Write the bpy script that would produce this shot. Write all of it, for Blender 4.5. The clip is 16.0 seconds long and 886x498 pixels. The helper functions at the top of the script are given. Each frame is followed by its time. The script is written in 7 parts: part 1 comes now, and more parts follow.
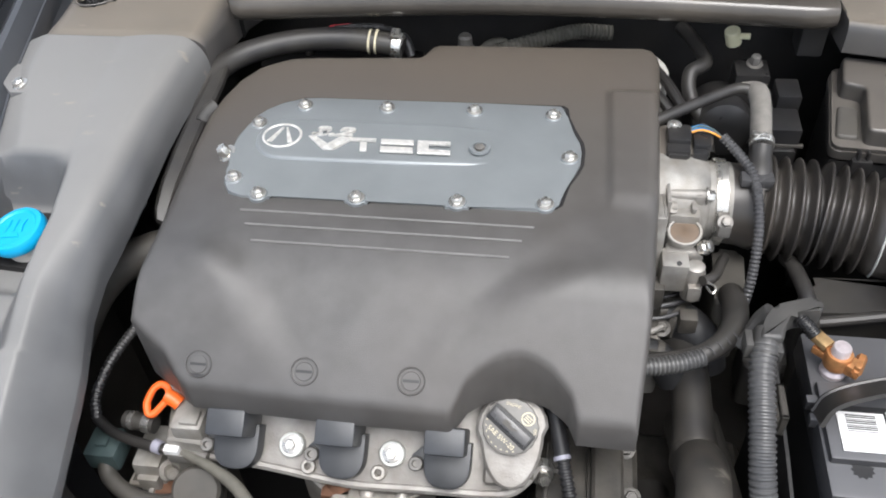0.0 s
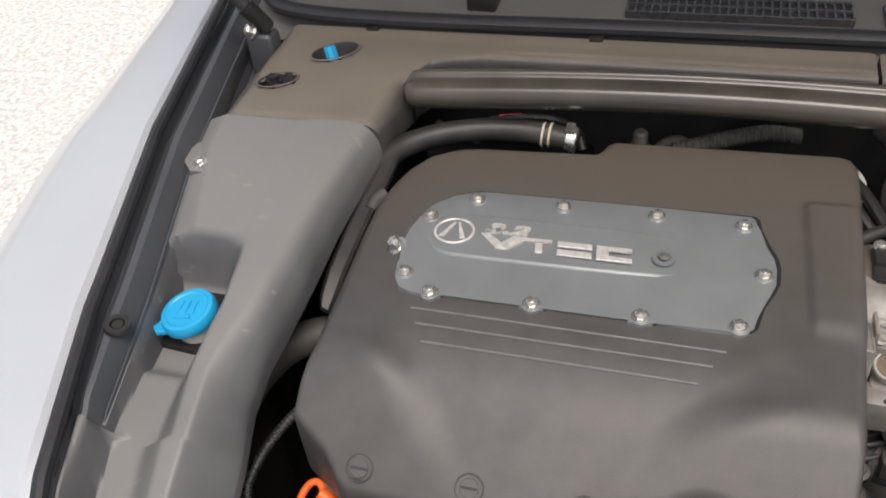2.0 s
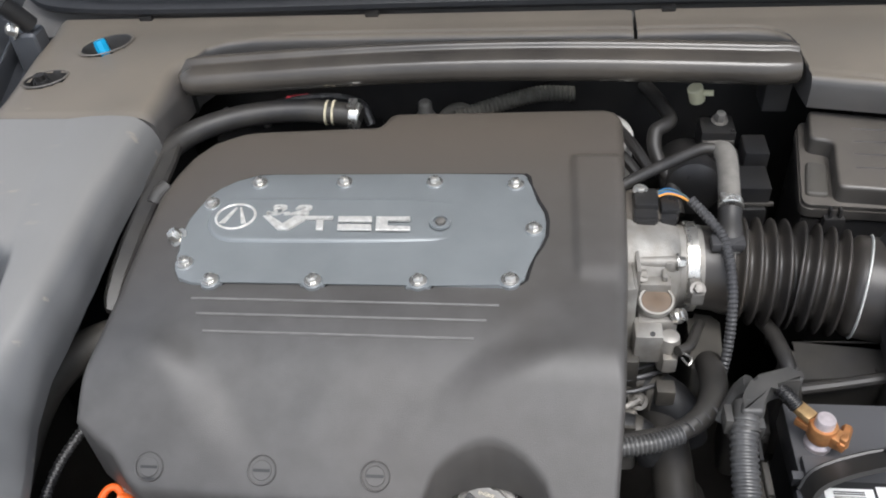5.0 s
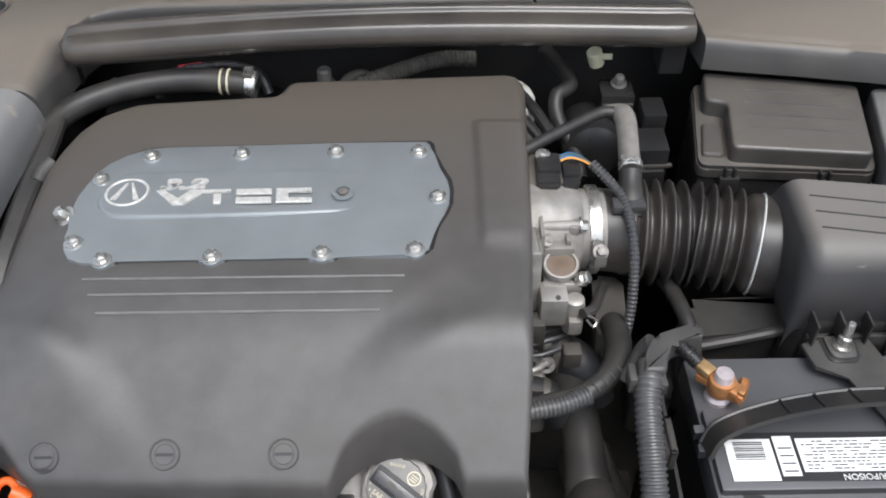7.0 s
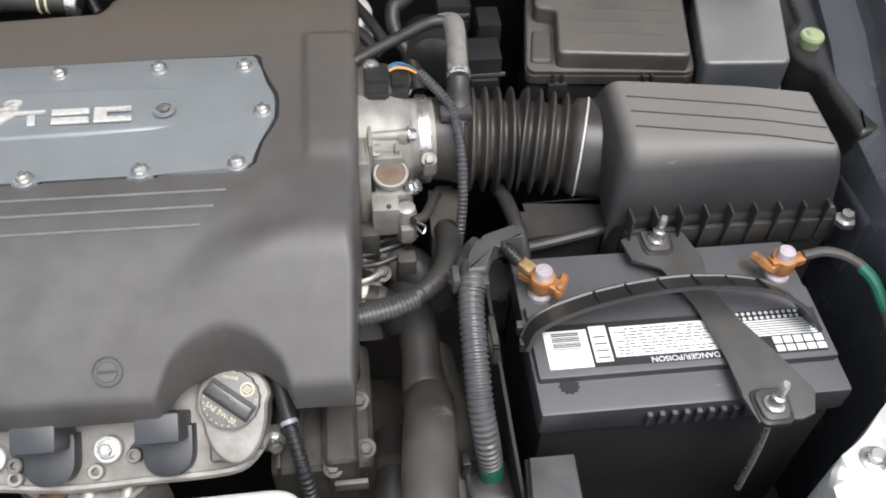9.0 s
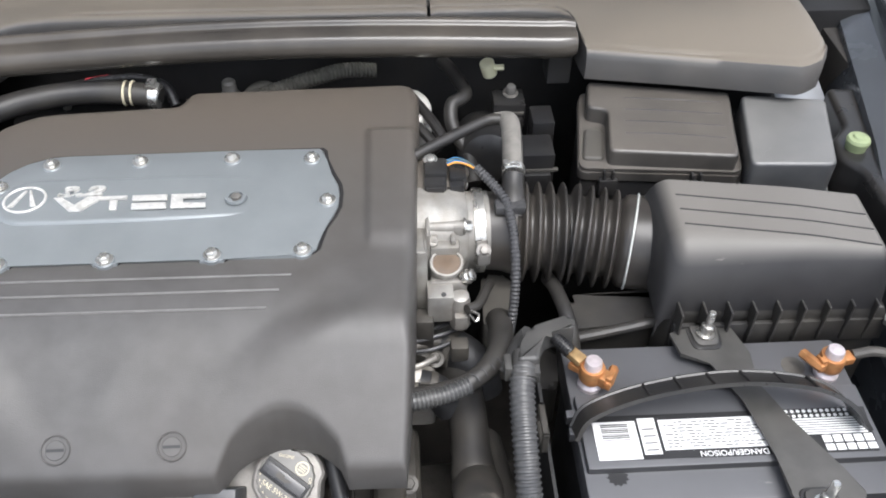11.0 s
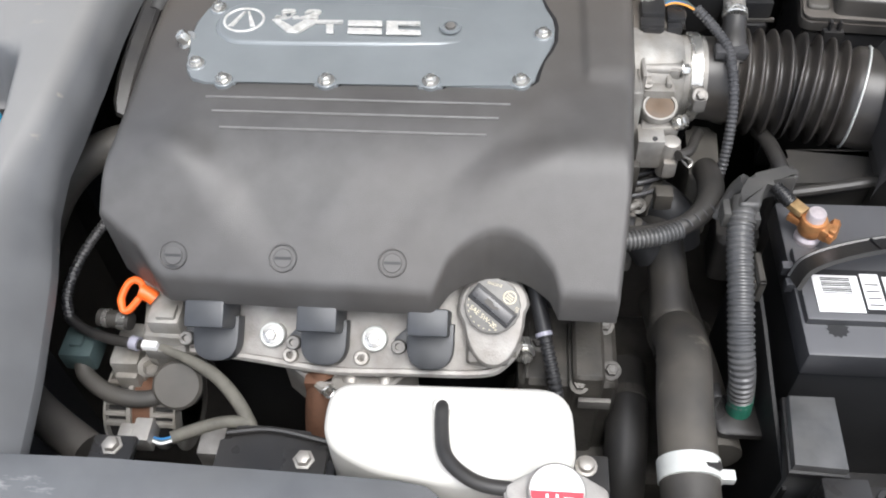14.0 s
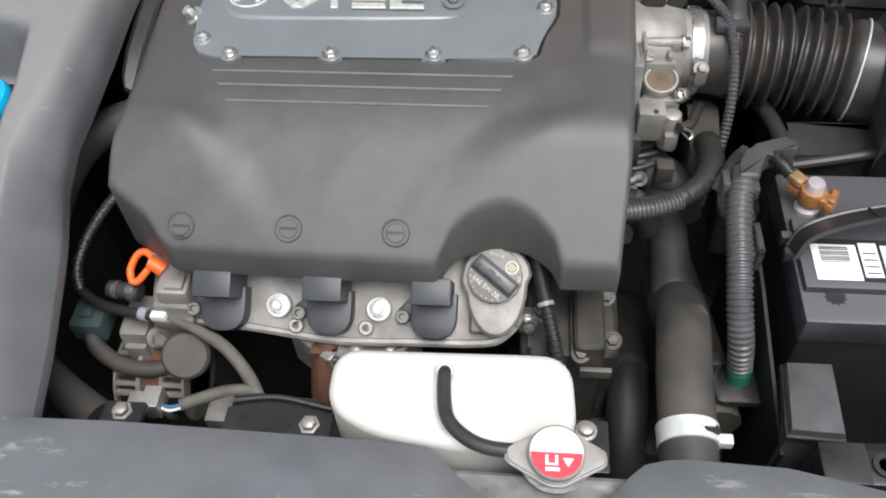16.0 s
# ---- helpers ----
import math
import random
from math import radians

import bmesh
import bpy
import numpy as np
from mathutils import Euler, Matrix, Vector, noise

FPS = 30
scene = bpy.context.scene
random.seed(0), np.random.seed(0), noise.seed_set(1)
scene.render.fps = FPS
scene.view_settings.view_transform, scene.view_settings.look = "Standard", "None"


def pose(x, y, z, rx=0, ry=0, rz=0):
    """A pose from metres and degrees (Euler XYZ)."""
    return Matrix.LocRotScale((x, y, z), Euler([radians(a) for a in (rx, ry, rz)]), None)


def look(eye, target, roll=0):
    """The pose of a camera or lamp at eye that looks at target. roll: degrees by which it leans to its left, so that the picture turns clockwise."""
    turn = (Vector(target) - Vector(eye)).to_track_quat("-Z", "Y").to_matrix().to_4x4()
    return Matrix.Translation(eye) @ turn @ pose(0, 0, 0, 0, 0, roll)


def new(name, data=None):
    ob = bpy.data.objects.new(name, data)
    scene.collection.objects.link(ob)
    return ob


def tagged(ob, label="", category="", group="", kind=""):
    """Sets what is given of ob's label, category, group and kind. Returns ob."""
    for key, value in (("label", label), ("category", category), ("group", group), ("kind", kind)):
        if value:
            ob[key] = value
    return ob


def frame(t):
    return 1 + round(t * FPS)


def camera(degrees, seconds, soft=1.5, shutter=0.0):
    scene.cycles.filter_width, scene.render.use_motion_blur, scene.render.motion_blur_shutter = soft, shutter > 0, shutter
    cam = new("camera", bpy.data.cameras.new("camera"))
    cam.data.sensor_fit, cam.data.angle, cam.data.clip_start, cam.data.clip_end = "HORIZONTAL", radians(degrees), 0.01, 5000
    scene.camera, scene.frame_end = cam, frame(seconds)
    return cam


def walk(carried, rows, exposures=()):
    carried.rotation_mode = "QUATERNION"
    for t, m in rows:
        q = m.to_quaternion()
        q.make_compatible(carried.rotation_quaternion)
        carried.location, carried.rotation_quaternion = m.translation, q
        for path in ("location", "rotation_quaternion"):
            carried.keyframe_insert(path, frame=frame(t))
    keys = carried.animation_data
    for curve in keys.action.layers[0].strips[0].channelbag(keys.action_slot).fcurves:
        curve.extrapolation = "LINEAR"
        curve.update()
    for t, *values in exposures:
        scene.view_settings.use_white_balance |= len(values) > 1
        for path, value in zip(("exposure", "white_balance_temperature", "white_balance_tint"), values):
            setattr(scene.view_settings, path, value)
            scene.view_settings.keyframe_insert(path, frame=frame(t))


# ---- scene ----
# An open engine bay seen from the front of the car: x across the car, y towards the windscreen, z up.
cam = camera(54.3, 16.0, soft=1.9)
PATH = [
    (0, (0.209, -0.427, 1.478), (-0.046, 0.955, 0.055), -4.0),
    (0.5, (0.181, -0.422, 1.487), (-0.092, 0.939, 0.046), -3.4),
    (1, (0.135, -0.415, 1.48), (-0.318, 0.945, 0.086), -3.3),
    (1.5, (0.133, -0.393, 1.481), (-0.388, 0.991, 0.134), -6.3),
    (2, (0.141, -0.383, 1.485), (-0.378, 1.043, 0.183), -6.6),
    (2.5, (0.154, -0.379, 1.477), (-0.304, 1.116, 0.231), -6.0),
    (3, (0.177, -0.377, 1.481), (-0.244, 1.123, 0.226), -6.2),
    (3.5, (0.205, -0.375, 1.481), (-0.105, 1.116, 0.184), -5.6),
    (3.7, (0.212, -0.375, 1.483), (-0.062, 1.108, 0.17), -5.3),
    (5.8, (0.226, -0.381, 1.472), (0.035, 1.02, 0.057), -4.7),
    (6, (0.227, -0.376, 1.473), (0.054, 0.988, 0.02), -4.4),
    (6.5, (0.23, -0.372, 1.474), (0.097, 0.971, -0.002), -4.1),
    (7, (0.23, -0.37, 1.469), (0.211, 1.045, 0.056), -1.6),
    (7.5, (0.248, -0.38, 1.461), (0.337, 1.087, 0.104), -0.0),
    (8, (0.271, -0.375, 1.466), (0.44, 0.941, -0.031), 2.1),
    (8.2, (0.28, -0.386, 1.461), (0.466, 0.907, -0.053), 2.3),
    (10.3, (0.317, -0.398, 1.476), (0.467, 0.891, -0.046), 1.2),
    (10.5, (0.299, -0.39, 1.487), (0.48, 0.922, -0.012), 2.2),
    (11, (0.293, -0.411, 1.487), (0.378, 1.026, 0.098), 0.4),
    (11.5, (0.283, -0.415, 1.484), (0.239, 1.011, 0.083), -1.6),
    (12, (0.244, -0.427, 1.468), (0.129, 0.939, 0.012), -2.3),
    (12.5, (0.213, -0.426, 1.463), (0.076, 0.882, -0.044), -2.8),
    (13, (0.204, -0.435, 1.456), (0.039, 0.856, -0.063), -3.8),
    (13.5, (0.192, -0.439, 1.451), (0.05, 0.834, -0.085), -3.5),
    (14, (0.189, -0.446, 1.45), (0.047, 0.804, -0.105), -3.1),
    (14.5, (0.198, -0.465, 1.448), (0.035, 0.802, -0.092), -4.0),
    (15, (0.196, -0.469, 1.45), (0.043, 0.795, -0.092), -4.6),
    (15.5, (0.192, -0.484, 1.442), (0.052, 0.794, -0.091), -3.5),
    (16, (0.195, -0.466, 1.448), (0.035, 0.764, -0.121), -3.9),
]
EXPOSURE = [(0.0, 1.20, 6300, 10), (0.7, 1.06, 6450, 11), (1.1, 0.54, 6950, 14), (1.5, 0.54, 6900, 14), (2.5, 0.58, 6900, 14), (3.2, 0.80, 6600, 12), (3.7, 0.90, 6330, 10), (5.8, 0.86, 6220, 10), (7.0, 0.92, 6180, 10), (8.2, 1.04, 6320, 10), (10.5, 1.28, 6360, 11), (11.2, 1.32, 6180, 10), (12.5, 1.28, 6240, 10), (14.1, 1.23, 6260, 10), (14.6, 1.06, 6270, 10), (16.0, 0.93, 6300, 10)]
walk(cam, [(t, look(eye, target, roll)) for t, eye, target, roll in PATH], EXPOSURE)

# ---- light ----
world = bpy.data.worlds.new("overcast_sky")
scene.world = world
world.use_nodes = True
wn = world.node_tree.nodes
wl = world.node_tree.links
sky = wn.new("ShaderNodeTexSky")
sky.sky_type = "NISHITA"
sky.sun_disc = False
sky.sun_elevation = radians(68)
sky.sun_rotation = radians(150)
sky.dust_density = 4.0
sky.air_density = 1.2
grey = wn.new("ShaderNodeHueSaturation")
grey.inputs["Saturation"].default_value = 0.4
wl.new(sky.outputs["Color"], grey.inputs["Color"])
wl.new(grey.outputs["Color"], wn["Background"].inputs["Color"])
wn["Background"].inputs["Strength"].default_value = 0.125
sun = new("sun", bpy.data.lights.new("sun", "SUN"))
sun.data.energy = 1.1
sun.data.angle = radians(35)
sun.data.color = (1.0, 0.98, 0.95)
sun.matrix_world = look((0.75, -1.0, 4.0), (0.1, 0.1, 0.8))

# ---- helpers for building ----


def at_world(ob):
    loc = Vector(ob.location)
    while ob.parent:
        ob = ob.parent
        loc = loc + Vector(ob.location)
    return loc


def to_mesh(name, bm, mat, angle=32):
    me = bpy.data.meshes.new(name)
    bmesh.ops.recalc_face_normals(bm, faces=bm.faces)
    bm.to_mesh(me)
    bm.free()
    me.materials.append(mat)
    me.polygons.foreach_set("use_smooth", [len(f.vertices) < 7 for f in me.polygons])
    me.set_sharp_from_angle(angle=radians(angle))
    return me


def part(name, bm, mat, parent, label="", angle=32):
    """One mesh under a thing or a part; the bmesh is given in world coordinates."""
    bmesh.ops.translate(bm, verts=bm.verts, vec=-at_world(parent))
    ob = new(name, to_mesh(name, bm, mat, angle))
    ob.parent = parent
    return tagged(ob, label) if label else ob


def more(ob, m):
    """A further piece like ob, on the same mesh and parent, moved by m."""
    twin = ob.copy()
    scene.collection.objects.link(twin)
    base = at_world(ob.parent)
    shift = Matrix.Translation(base)
    twin.matrix_basis = shift.inverted() @ m @ shift @ ob.matrix_basis
    return twin


def thing(name, label, category, base, group="", kind=""):
    ob = new(name)
    ob.empty_display_size = 0.02
    ob.location = base
    return tagged(ob, label, category, group, kind)


def solo(name, bm, mat, label, category, base, group="", kind="", angle=32):
    bmesh.ops.translate(bm, verts=bm.verts, vec=-Vector(base))
    ob = new(name, to_mesh(name, bm, mat, angle))
    ob.location = base
    return tagged(ob, label, category, group, kind)


def rbox(bm, x0, x1, y0, y1, z0, z1, b=0.003, seg=2, m=None):
    v = bmesh.ops.create_cube(bm, size=1.0)["verts"]
    for q in v:
        q.co = Vector((x0 + (q.co.x + 0.5) * (x1 - x0), y0 + (q.co.y + 0.5) * (y1 - y0), z0 + (q.co.z + 0.5) * (z1 - z0)))
    if m:
        bmesh.ops.transform(bm, matrix=m, verts=v)
    if b:
        edges = list({e for q in v for e in q.link_edges})
        bmesh.ops.bevel(bm, geom=edges, offset=b, segments=seg, profile=0.6, affect="EDGES")
    return bm


def prism(bm, outline, z0, z1, b=0.002, seg=2, taper=0.0, m=None):
    """An upright prism over a plan outline; taper draws the top in towards the middle."""
    cx = sum(p[0] for p in outline) / len(outline)
    cy = sum(p[1] for p in outline) / len(outline)
    low = [bm.verts.new((x, y, z0)) for x, y in outline]
    top = [bm.verts.new((x + (cx - x) * taper, y + (cy - y) * taper, z1)) for x, y in outline]
    n = len(outline)
    for i in range(n):
        bm.faces.new((low[i], low[(i + 1) % n], top[(i + 1) % n], top[i]))
    cap = bm.faces.new(top)
    base = bm.faces.new(list(reversed(low)))
    if m:
        bmesh.ops.transform(bm, matrix=m, verts=low + top)
    if b:
        bmesh.ops.bevel(bm, geom=list(cap.edges), offset=b, segments=seg, profile=0.6, affect="EDGES")
    return bm


def rounded(poly, r, n=4):
    """The outline with its corners rounded off to about r."""
    out = []
    k = len(poly)
    for i in range(k):
        a, b, c = Vector(poly[i - 1]), Vector(poly[i]), Vector(poly[(i + 1) % k])
        u, v = a - b, c - b
        q = min(r, u.length * 0.45, v.length * 0.45)
        p0, p1 = b + u.normalized() * q, b + v.normalized() * q
        for j in range(n + 1):
            t = j / n
            s = p0 * (1 - t) ** 2 + b * 2 * t * (1 - t) + p1 * t * t
            out.append((s.x, s.y))
    return out


def dome(bm, outline, z0, z1, r, n=5):
    """An upright block over a plan outline whose top edge rolls over with radius r."""
    k = len(outline)
    area = sum(outline[i][0] * outline[(i + 1) % k][1] - outline[(i + 1) % k][0] * outline[i][1] for i in range(k))
    sgn = 1 if area > 0 else -1
    inward = []
    for i in range(k):
        t = Vector(outline[(i + 1) % k]) - Vector(outline[i - 1])
        inward.append(Vector((-t.y, t.x)).normalized() * sgn)
    rings = [[bm.verts.new((x, y, z0)) for x, y in outline]]
    for j in range(n + 1):
        a = math.pi / 2 * j / n
        d, z = r * (1 - math.cos(a)), z1 - r + r * math.sin(a)
        rings.append([bm.verts.new((p[0] + q.x * d, p[1] + q.y * d, z)) for p, q in zip(outline, inward)])
    for lo, hi in zip(rings, rings[1:]):
        for i in range(k):
            bm.faces.new((lo[i], lo[(i + 1) % k], hi[(i + 1) % k], hi[i]))
    inner = [bm.verts.new((p[0] + q.x * (r + 0.0015), p[1] + q.y * (r + 0.0015), z1)) for p, q in zip(outline, inward)]
    for i in range(k):
        bm.faces.new((rings[-1][i], rings[-1][(i + 1) % k], inner[(i + 1) % k], inner[i]))
    bm.faces.new(inner)
    bm.faces.new(list(reversed(rings[0])))
    bmesh.ops.recalc_face_normals(bm, faces=bm.faces)
    return bm


def smooth_path(pts, per=6):
    """Catmull-Rom through the points."""
    p = [Vector(q) for q in pts]
    p = [p[0] * 2 - p[1]] + p + [p[-1] * 2 - p[-2]]
    out = []
    for i in range(1, len(p) - 2):
        a, b, c, d = p[i - 1], p[i], p[i + 1], p[i + 2]
        for k in range(per):
            t = k / per
            out.append(0.5 * (2 * b + (c - a) * t + (2 * a - 5 * b + 4 * c - d) * t * t + (3 * b - a - 3 * c + d) * t ** 3))
    out.append(p[-2])
    return out


def tube(bm, pts, r, n=12, per=6, wave=None, flat=1.0, cap=True):
    """A hose along the points; wave(s) scales the radius at s metres along it."""
    path = smooth_path(pts, per) if per > 1 else [Vector(q) for q in pts]
    rings, s = [], 0.0
    side = None
    for i, q in enumerate(path):
        way = (path[min(i + 1, len(path) - 1)] - path[max(i - 1, 0)]).normalized()
        if side is None:
            side = way.cross(Vector((0, 0, 1)))
            if side.length < 0.1:
                side = way.cross(Vector((1, 0, 0)))
        side = (side - way * side.dot(way)).normalized()
        up = side.cross(way)
        if i:
            s += (q - path[i - 1]).length
        rr = r(s) if callable(r) else r
        if wave:
            rr *= wave(s)
        rings.append([bm.verts.new(q + side * math.cos(a) * rr + up * math.sin(a) * rr * flat) for a in [2 * math.pi * k / n for k in range(n)]])
    for a, b in zip(rings, rings[1:]):
        for k in range(n):
            bm.faces.new((a[k], a[(k + 1) % n], b[(k + 1) % n], b[k]))
    if cap:
        bm.faces.new(list(reversed(rings[0])))
        bm.faces.new(rings[-1])
    return bm


def corrugated(bm, pts, r, pitch=0.0045, depth=0.13, n=12, step=4, flat=1.0):
    """A ribbed loom or hose: closely spaced rings with a square-ish wave."""
    path = smooth_path(pts, 8)
    length = sum((b - a).length for a, b in zip(path, path[1:]))
    count = max(4, int(length / pitch * step))
    fine, acc, i, done = [], 0.0, 0, 0.0
    for k in range(count + 1):
        want = length * k / count
        while i < len(path) - 2 and done + (path[i + 1] - path[i]).length < want:
            done += (path[i + 1] - path[i]).length
            i += 1
        seg = (path[i + 1] - path[i])
        fine.append(path[i] + seg * min(1.0, (want - done) / max(seg.length, 1e-9)))
    levels = [1.0, 1.0, 1.0 - depth, 1.0 - depth] if step == 4 else [1 - depth * (0.5 - 0.5 * math.cos(2 * math.pi * j / step)) for j in range(step)]
    idx = {"k": -1}

    def wave(s):
        idx["k"] += 1
        return levels[idx["k"] % step]

    return tube(bm, fine, r, n, 1, wave, flat)


def turned(bm, profile, m, n=24):
    """A body of revolution about m's z axis from (radius, height) pairs."""
    rings = [[bm.verts.new(m @ Vector((r * math.cos(2 * math.pi * k / n), r * math.sin(2 * math.pi * k / n), h))) for k in range(n)] for r, h in profile]
    for a, b in zip(rings, rings[1:]):
        for k in range(n):
            bm.faces.new((a[k], a[(k + 1) % n], b[(k + 1) % n], b[k]))
    bm.faces.new(list(reversed(rings[0])))
    bm.faces.new(rings[-1])
    return bm


def facing(x, y, z, normal):
    """A pose whose z axis is the normal."""
    return Matrix.Translation((x, y, z)) @ Vector(normal).to_track_quat("Z", "Y").to_matrix().to_4x4()


def hexbolt(bm, m, r=0.006, h=0.005, washer=True):
    if washer:
        turned(bm, [(r * 1.55, 0), (r * 1.55, 0.0012), (r * 1.35, 0.0016)], m, 20)
    turned(bm, [(r, 0.001), (r, h * 0.85), (r * 0.85, h)], m, 6)
    turned(bm, [(r * 0.55, h), (r * 0.5, h + 0.0008)], m, 12)
    return bm


def sheet(bm, nu, nv, at, skirt=None):
    """A grid of nu by nv points given by at(i, j); skirt drops the rim to that height."""
    g = [[bm.verts.new(at(i, j)) for j in range(nv)] for i in range(nu)]
    for i in range(nu - 1):
        for j in range(nv - 1):
            bm.faces.new((g[i][j], g[i + 1][j], g[i + 1][j + 1], g[i][j + 1]))
    if skirt is not None:
        rim = [g[i][0] for i in range(nu)] + [g[nu - 1][j] for j in range(1, nv)]
        rim += [g[i][nv - 1] for i in range(nu - 2, -1, -1)] + [g[0][j] for j in range(nv - 2, 0, -1)]
        low = [bm.verts.new((v.co.x, v.co.y, skirt(v.co.x, v.co.y) if callable(skirt) else skirt)) for v in rim]
        for k in range(len(rim)):
            k2 = (k + 1) % len(rim)
            bm.faces.new((rim[k], rim[k2], low[k2], low[k]))
    return g


def step01(a, b, x):
    t = min(1.0, max(0.0, (x - a) / (b - a)))
    return t * t * (3 - 2 * t)


def lerp(table, x):
    """Straight lines through (x, value) pairs."""
    return float(np.interp(x, [p[0] for p in table], [p[1] for p in table]))


# ---- materials ----
def material(name, colour, rough=0.5, metal=0.0, vary=0.25, scale=30.0, bump=0.15, grain=900.0, tint=None, tint_amount=0.0, tint_scale=6.0, coat=0.0, spec=0.5, scuff=None, scuff_at=0.70, rear_tint=None, dust_toplight=0.0):
    """A surface with stains at a large scale, wear at a middle one and grain in its relief."""
    mt = bpy.data.materials.new(name)
    mt.use_nodes = True
    n, l = mt.node_tree.nodes, mt.node_tree.links
    p = n["Principled BSDF"]
    p.inputs["Metallic"].default_value = metal
    p.inputs["Specular IOR Level"].default_value = spec
    p.inputs["Coat Weight"].default_value = coat
    co = n.new("ShaderNodeTexCoord")
    n1 = n.new("ShaderNodeTexNoise")
    n1.inputs["Scale"].default_value = scale
    n1.inputs["Detail"].default_value = 4
    l.new(co.outputs["Object"], n1.inputs["Vector"])
    ramp = n.new("ShaderNodeMapRange")
    ramp.inputs["From Min"].default_value, ramp.inputs["From Max"].default_value = 0.3, 0.7
    ramp.inputs["To Min"].default_value, ramp.inputs["To Max"].default_value = 1 - vary, 1 + vary
    l.new(n1.outputs["Fac"], ramp.inputs["Value"])
    mul = n.new("ShaderNodeMix")
    mul.data_type, mul.blend_type = "RGBA", "MULTIPLY"
    mul.inputs["Factor"].default_value = 1.0
    mul.inputs["A"].default_value = (*colour, 1)
    l.new(ramp.outputs["Result"], mul.inputs["B"])
    out = mul.outputs["Result"]
    if tint:
        n2 = n.new("ShaderNodeTexNoise")
        n2.inputs["Scale"].default_value = tint_scale
        n2.inputs["Detail"].default_value = 3
        l.new(co.outputs["Object"], n2.inputs["Vector"])
        r2 = n.new("ShaderNodeMapRange")
        r2.inputs["From Min"].default_value, r2.inputs["From Max"].default_value = 0.32, 0.75
        r2.inputs["To Max"].default_value = tint_amount
        l.new(n2.outputs["Fac"], r2.inputs["Value"])
        amount = r2.outputs["Result"]
        if rear_tint:
            # the tint grows towards the windscreen, between the two y values
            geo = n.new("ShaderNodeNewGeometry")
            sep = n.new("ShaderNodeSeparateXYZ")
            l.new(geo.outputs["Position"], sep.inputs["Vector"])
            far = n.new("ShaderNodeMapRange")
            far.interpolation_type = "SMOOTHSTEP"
            far.inputs["From Min"].default_value, far.inputs["From Max"].default_value = rear_tint
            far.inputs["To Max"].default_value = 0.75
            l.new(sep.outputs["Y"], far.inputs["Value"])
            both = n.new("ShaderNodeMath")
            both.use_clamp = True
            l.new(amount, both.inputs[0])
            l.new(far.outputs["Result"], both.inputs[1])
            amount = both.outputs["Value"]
        if dust_toplight:
            # upward faces paler: settled dust, with top light put into the colour
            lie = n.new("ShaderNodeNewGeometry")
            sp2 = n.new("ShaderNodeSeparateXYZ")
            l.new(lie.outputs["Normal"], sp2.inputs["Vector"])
            up_share = n.new("ShaderNodeMapRange")
            up_share.inputs["From Min"].default_value, up_share.inputs["From Max"].default_value = 0.55, 0.98
            up_share.inputs["To Max"].default_value = dust_toplight
            l.new(sp2.outputs["Z"], up_share.inputs["Value"])
            tint_total = n.new("ShaderNodeMath")
            tint_total.use_clamp = True
            l.new(amount, tint_total.inputs[0])
            l.new(up_share.outputs["Result"], tint_total.inputs[1])
            amount = tint_total.outputs["Value"]
        mx = n.new("ShaderNodeMix")
        mx.data_type = "RGBA"
        l.new(amount, mx.inputs["Factor"])
        l.new(out, mx.inputs["A"])
        mx.inputs["B"].default_value = (*tint, 1)
        out = mx.outputs["Result"]
    if scuff:
        # sparse scratches and bleached marks, drawn out along one way
        mp = n.new("ShaderNodeMapping")
        mp.inputs["Rotation"].default_value = (0, 0, 0.6)
        mp.inputs["Scale"].default_value = (14, 46, 30)
        l.new(co.outputs["Object"], mp.inputs["Vector"])
        n4 = n.new("ShaderNodeTexNoise")
        n4.inputs["Scale"].default_value = 1.0
        n4.inputs["Detail"].default_value = 7
        n4.inputs["Roughness"].default_value = 0.62
        l.new(mp.outputs["Vector"], n4.inputs["Vector"])
        r4 = n.new("ShaderNodeMapRange")
        r4.inputs["From Min"].default_value, r4.inputs["From Max"].default_value = scuff_at, scuff_at + 0.06
        r4.inputs["To Max"].default_value = 0.55
        l.new(n4.outputs["Fac"], r4.inputs["Value"])
        m4 = n.new("ShaderNodeMix")
        m4.data_type = "RGBA"
        l.new(r4.outputs["Result"], m4.inputs["Factor"])
        l.new(out, m4.inputs["A"])
        m4.inputs["B"].default_value = (*scuff, 1)
        out = m4.outputs["Result"]
    l.new(out, p.inputs["Base Color"])
    rr = n.new("ShaderNodeMapRange")
    rr.inputs["From Min"].default_value, rr.inputs["From Max"].default_value = 0.3, 0.7
    rr.inputs["To Min"].default_value, rr.inputs["To Max"].default_value = max(0.02, rough - 0.035), min(1.0, rough + 0.035)
    l.new(n1.outputs["Fac"], rr.inputs["Value"])
    l.new(rr.outputs["Result"], p.inputs["Roughness"])
    if bump:
        n3 = n.new("ShaderNodeTexNoise")
        n3.inputs["Scale"].default_value = grain
        n3.inputs["Detail"].default_value = 3
        l.new(co.outputs["Object"], n3.inputs["Vector"])
        bp = n.new("ShaderNodeBump")
        bp.inputs["Strength"].default_value = bump
        bp.inputs["Distance"].default_value = 0.0006
        l.new(n3.outputs["Fac"], bp.inputs["Height"])
        l.new(bp.outputs["Normal"], p.inputs["Normal"])
    return mt


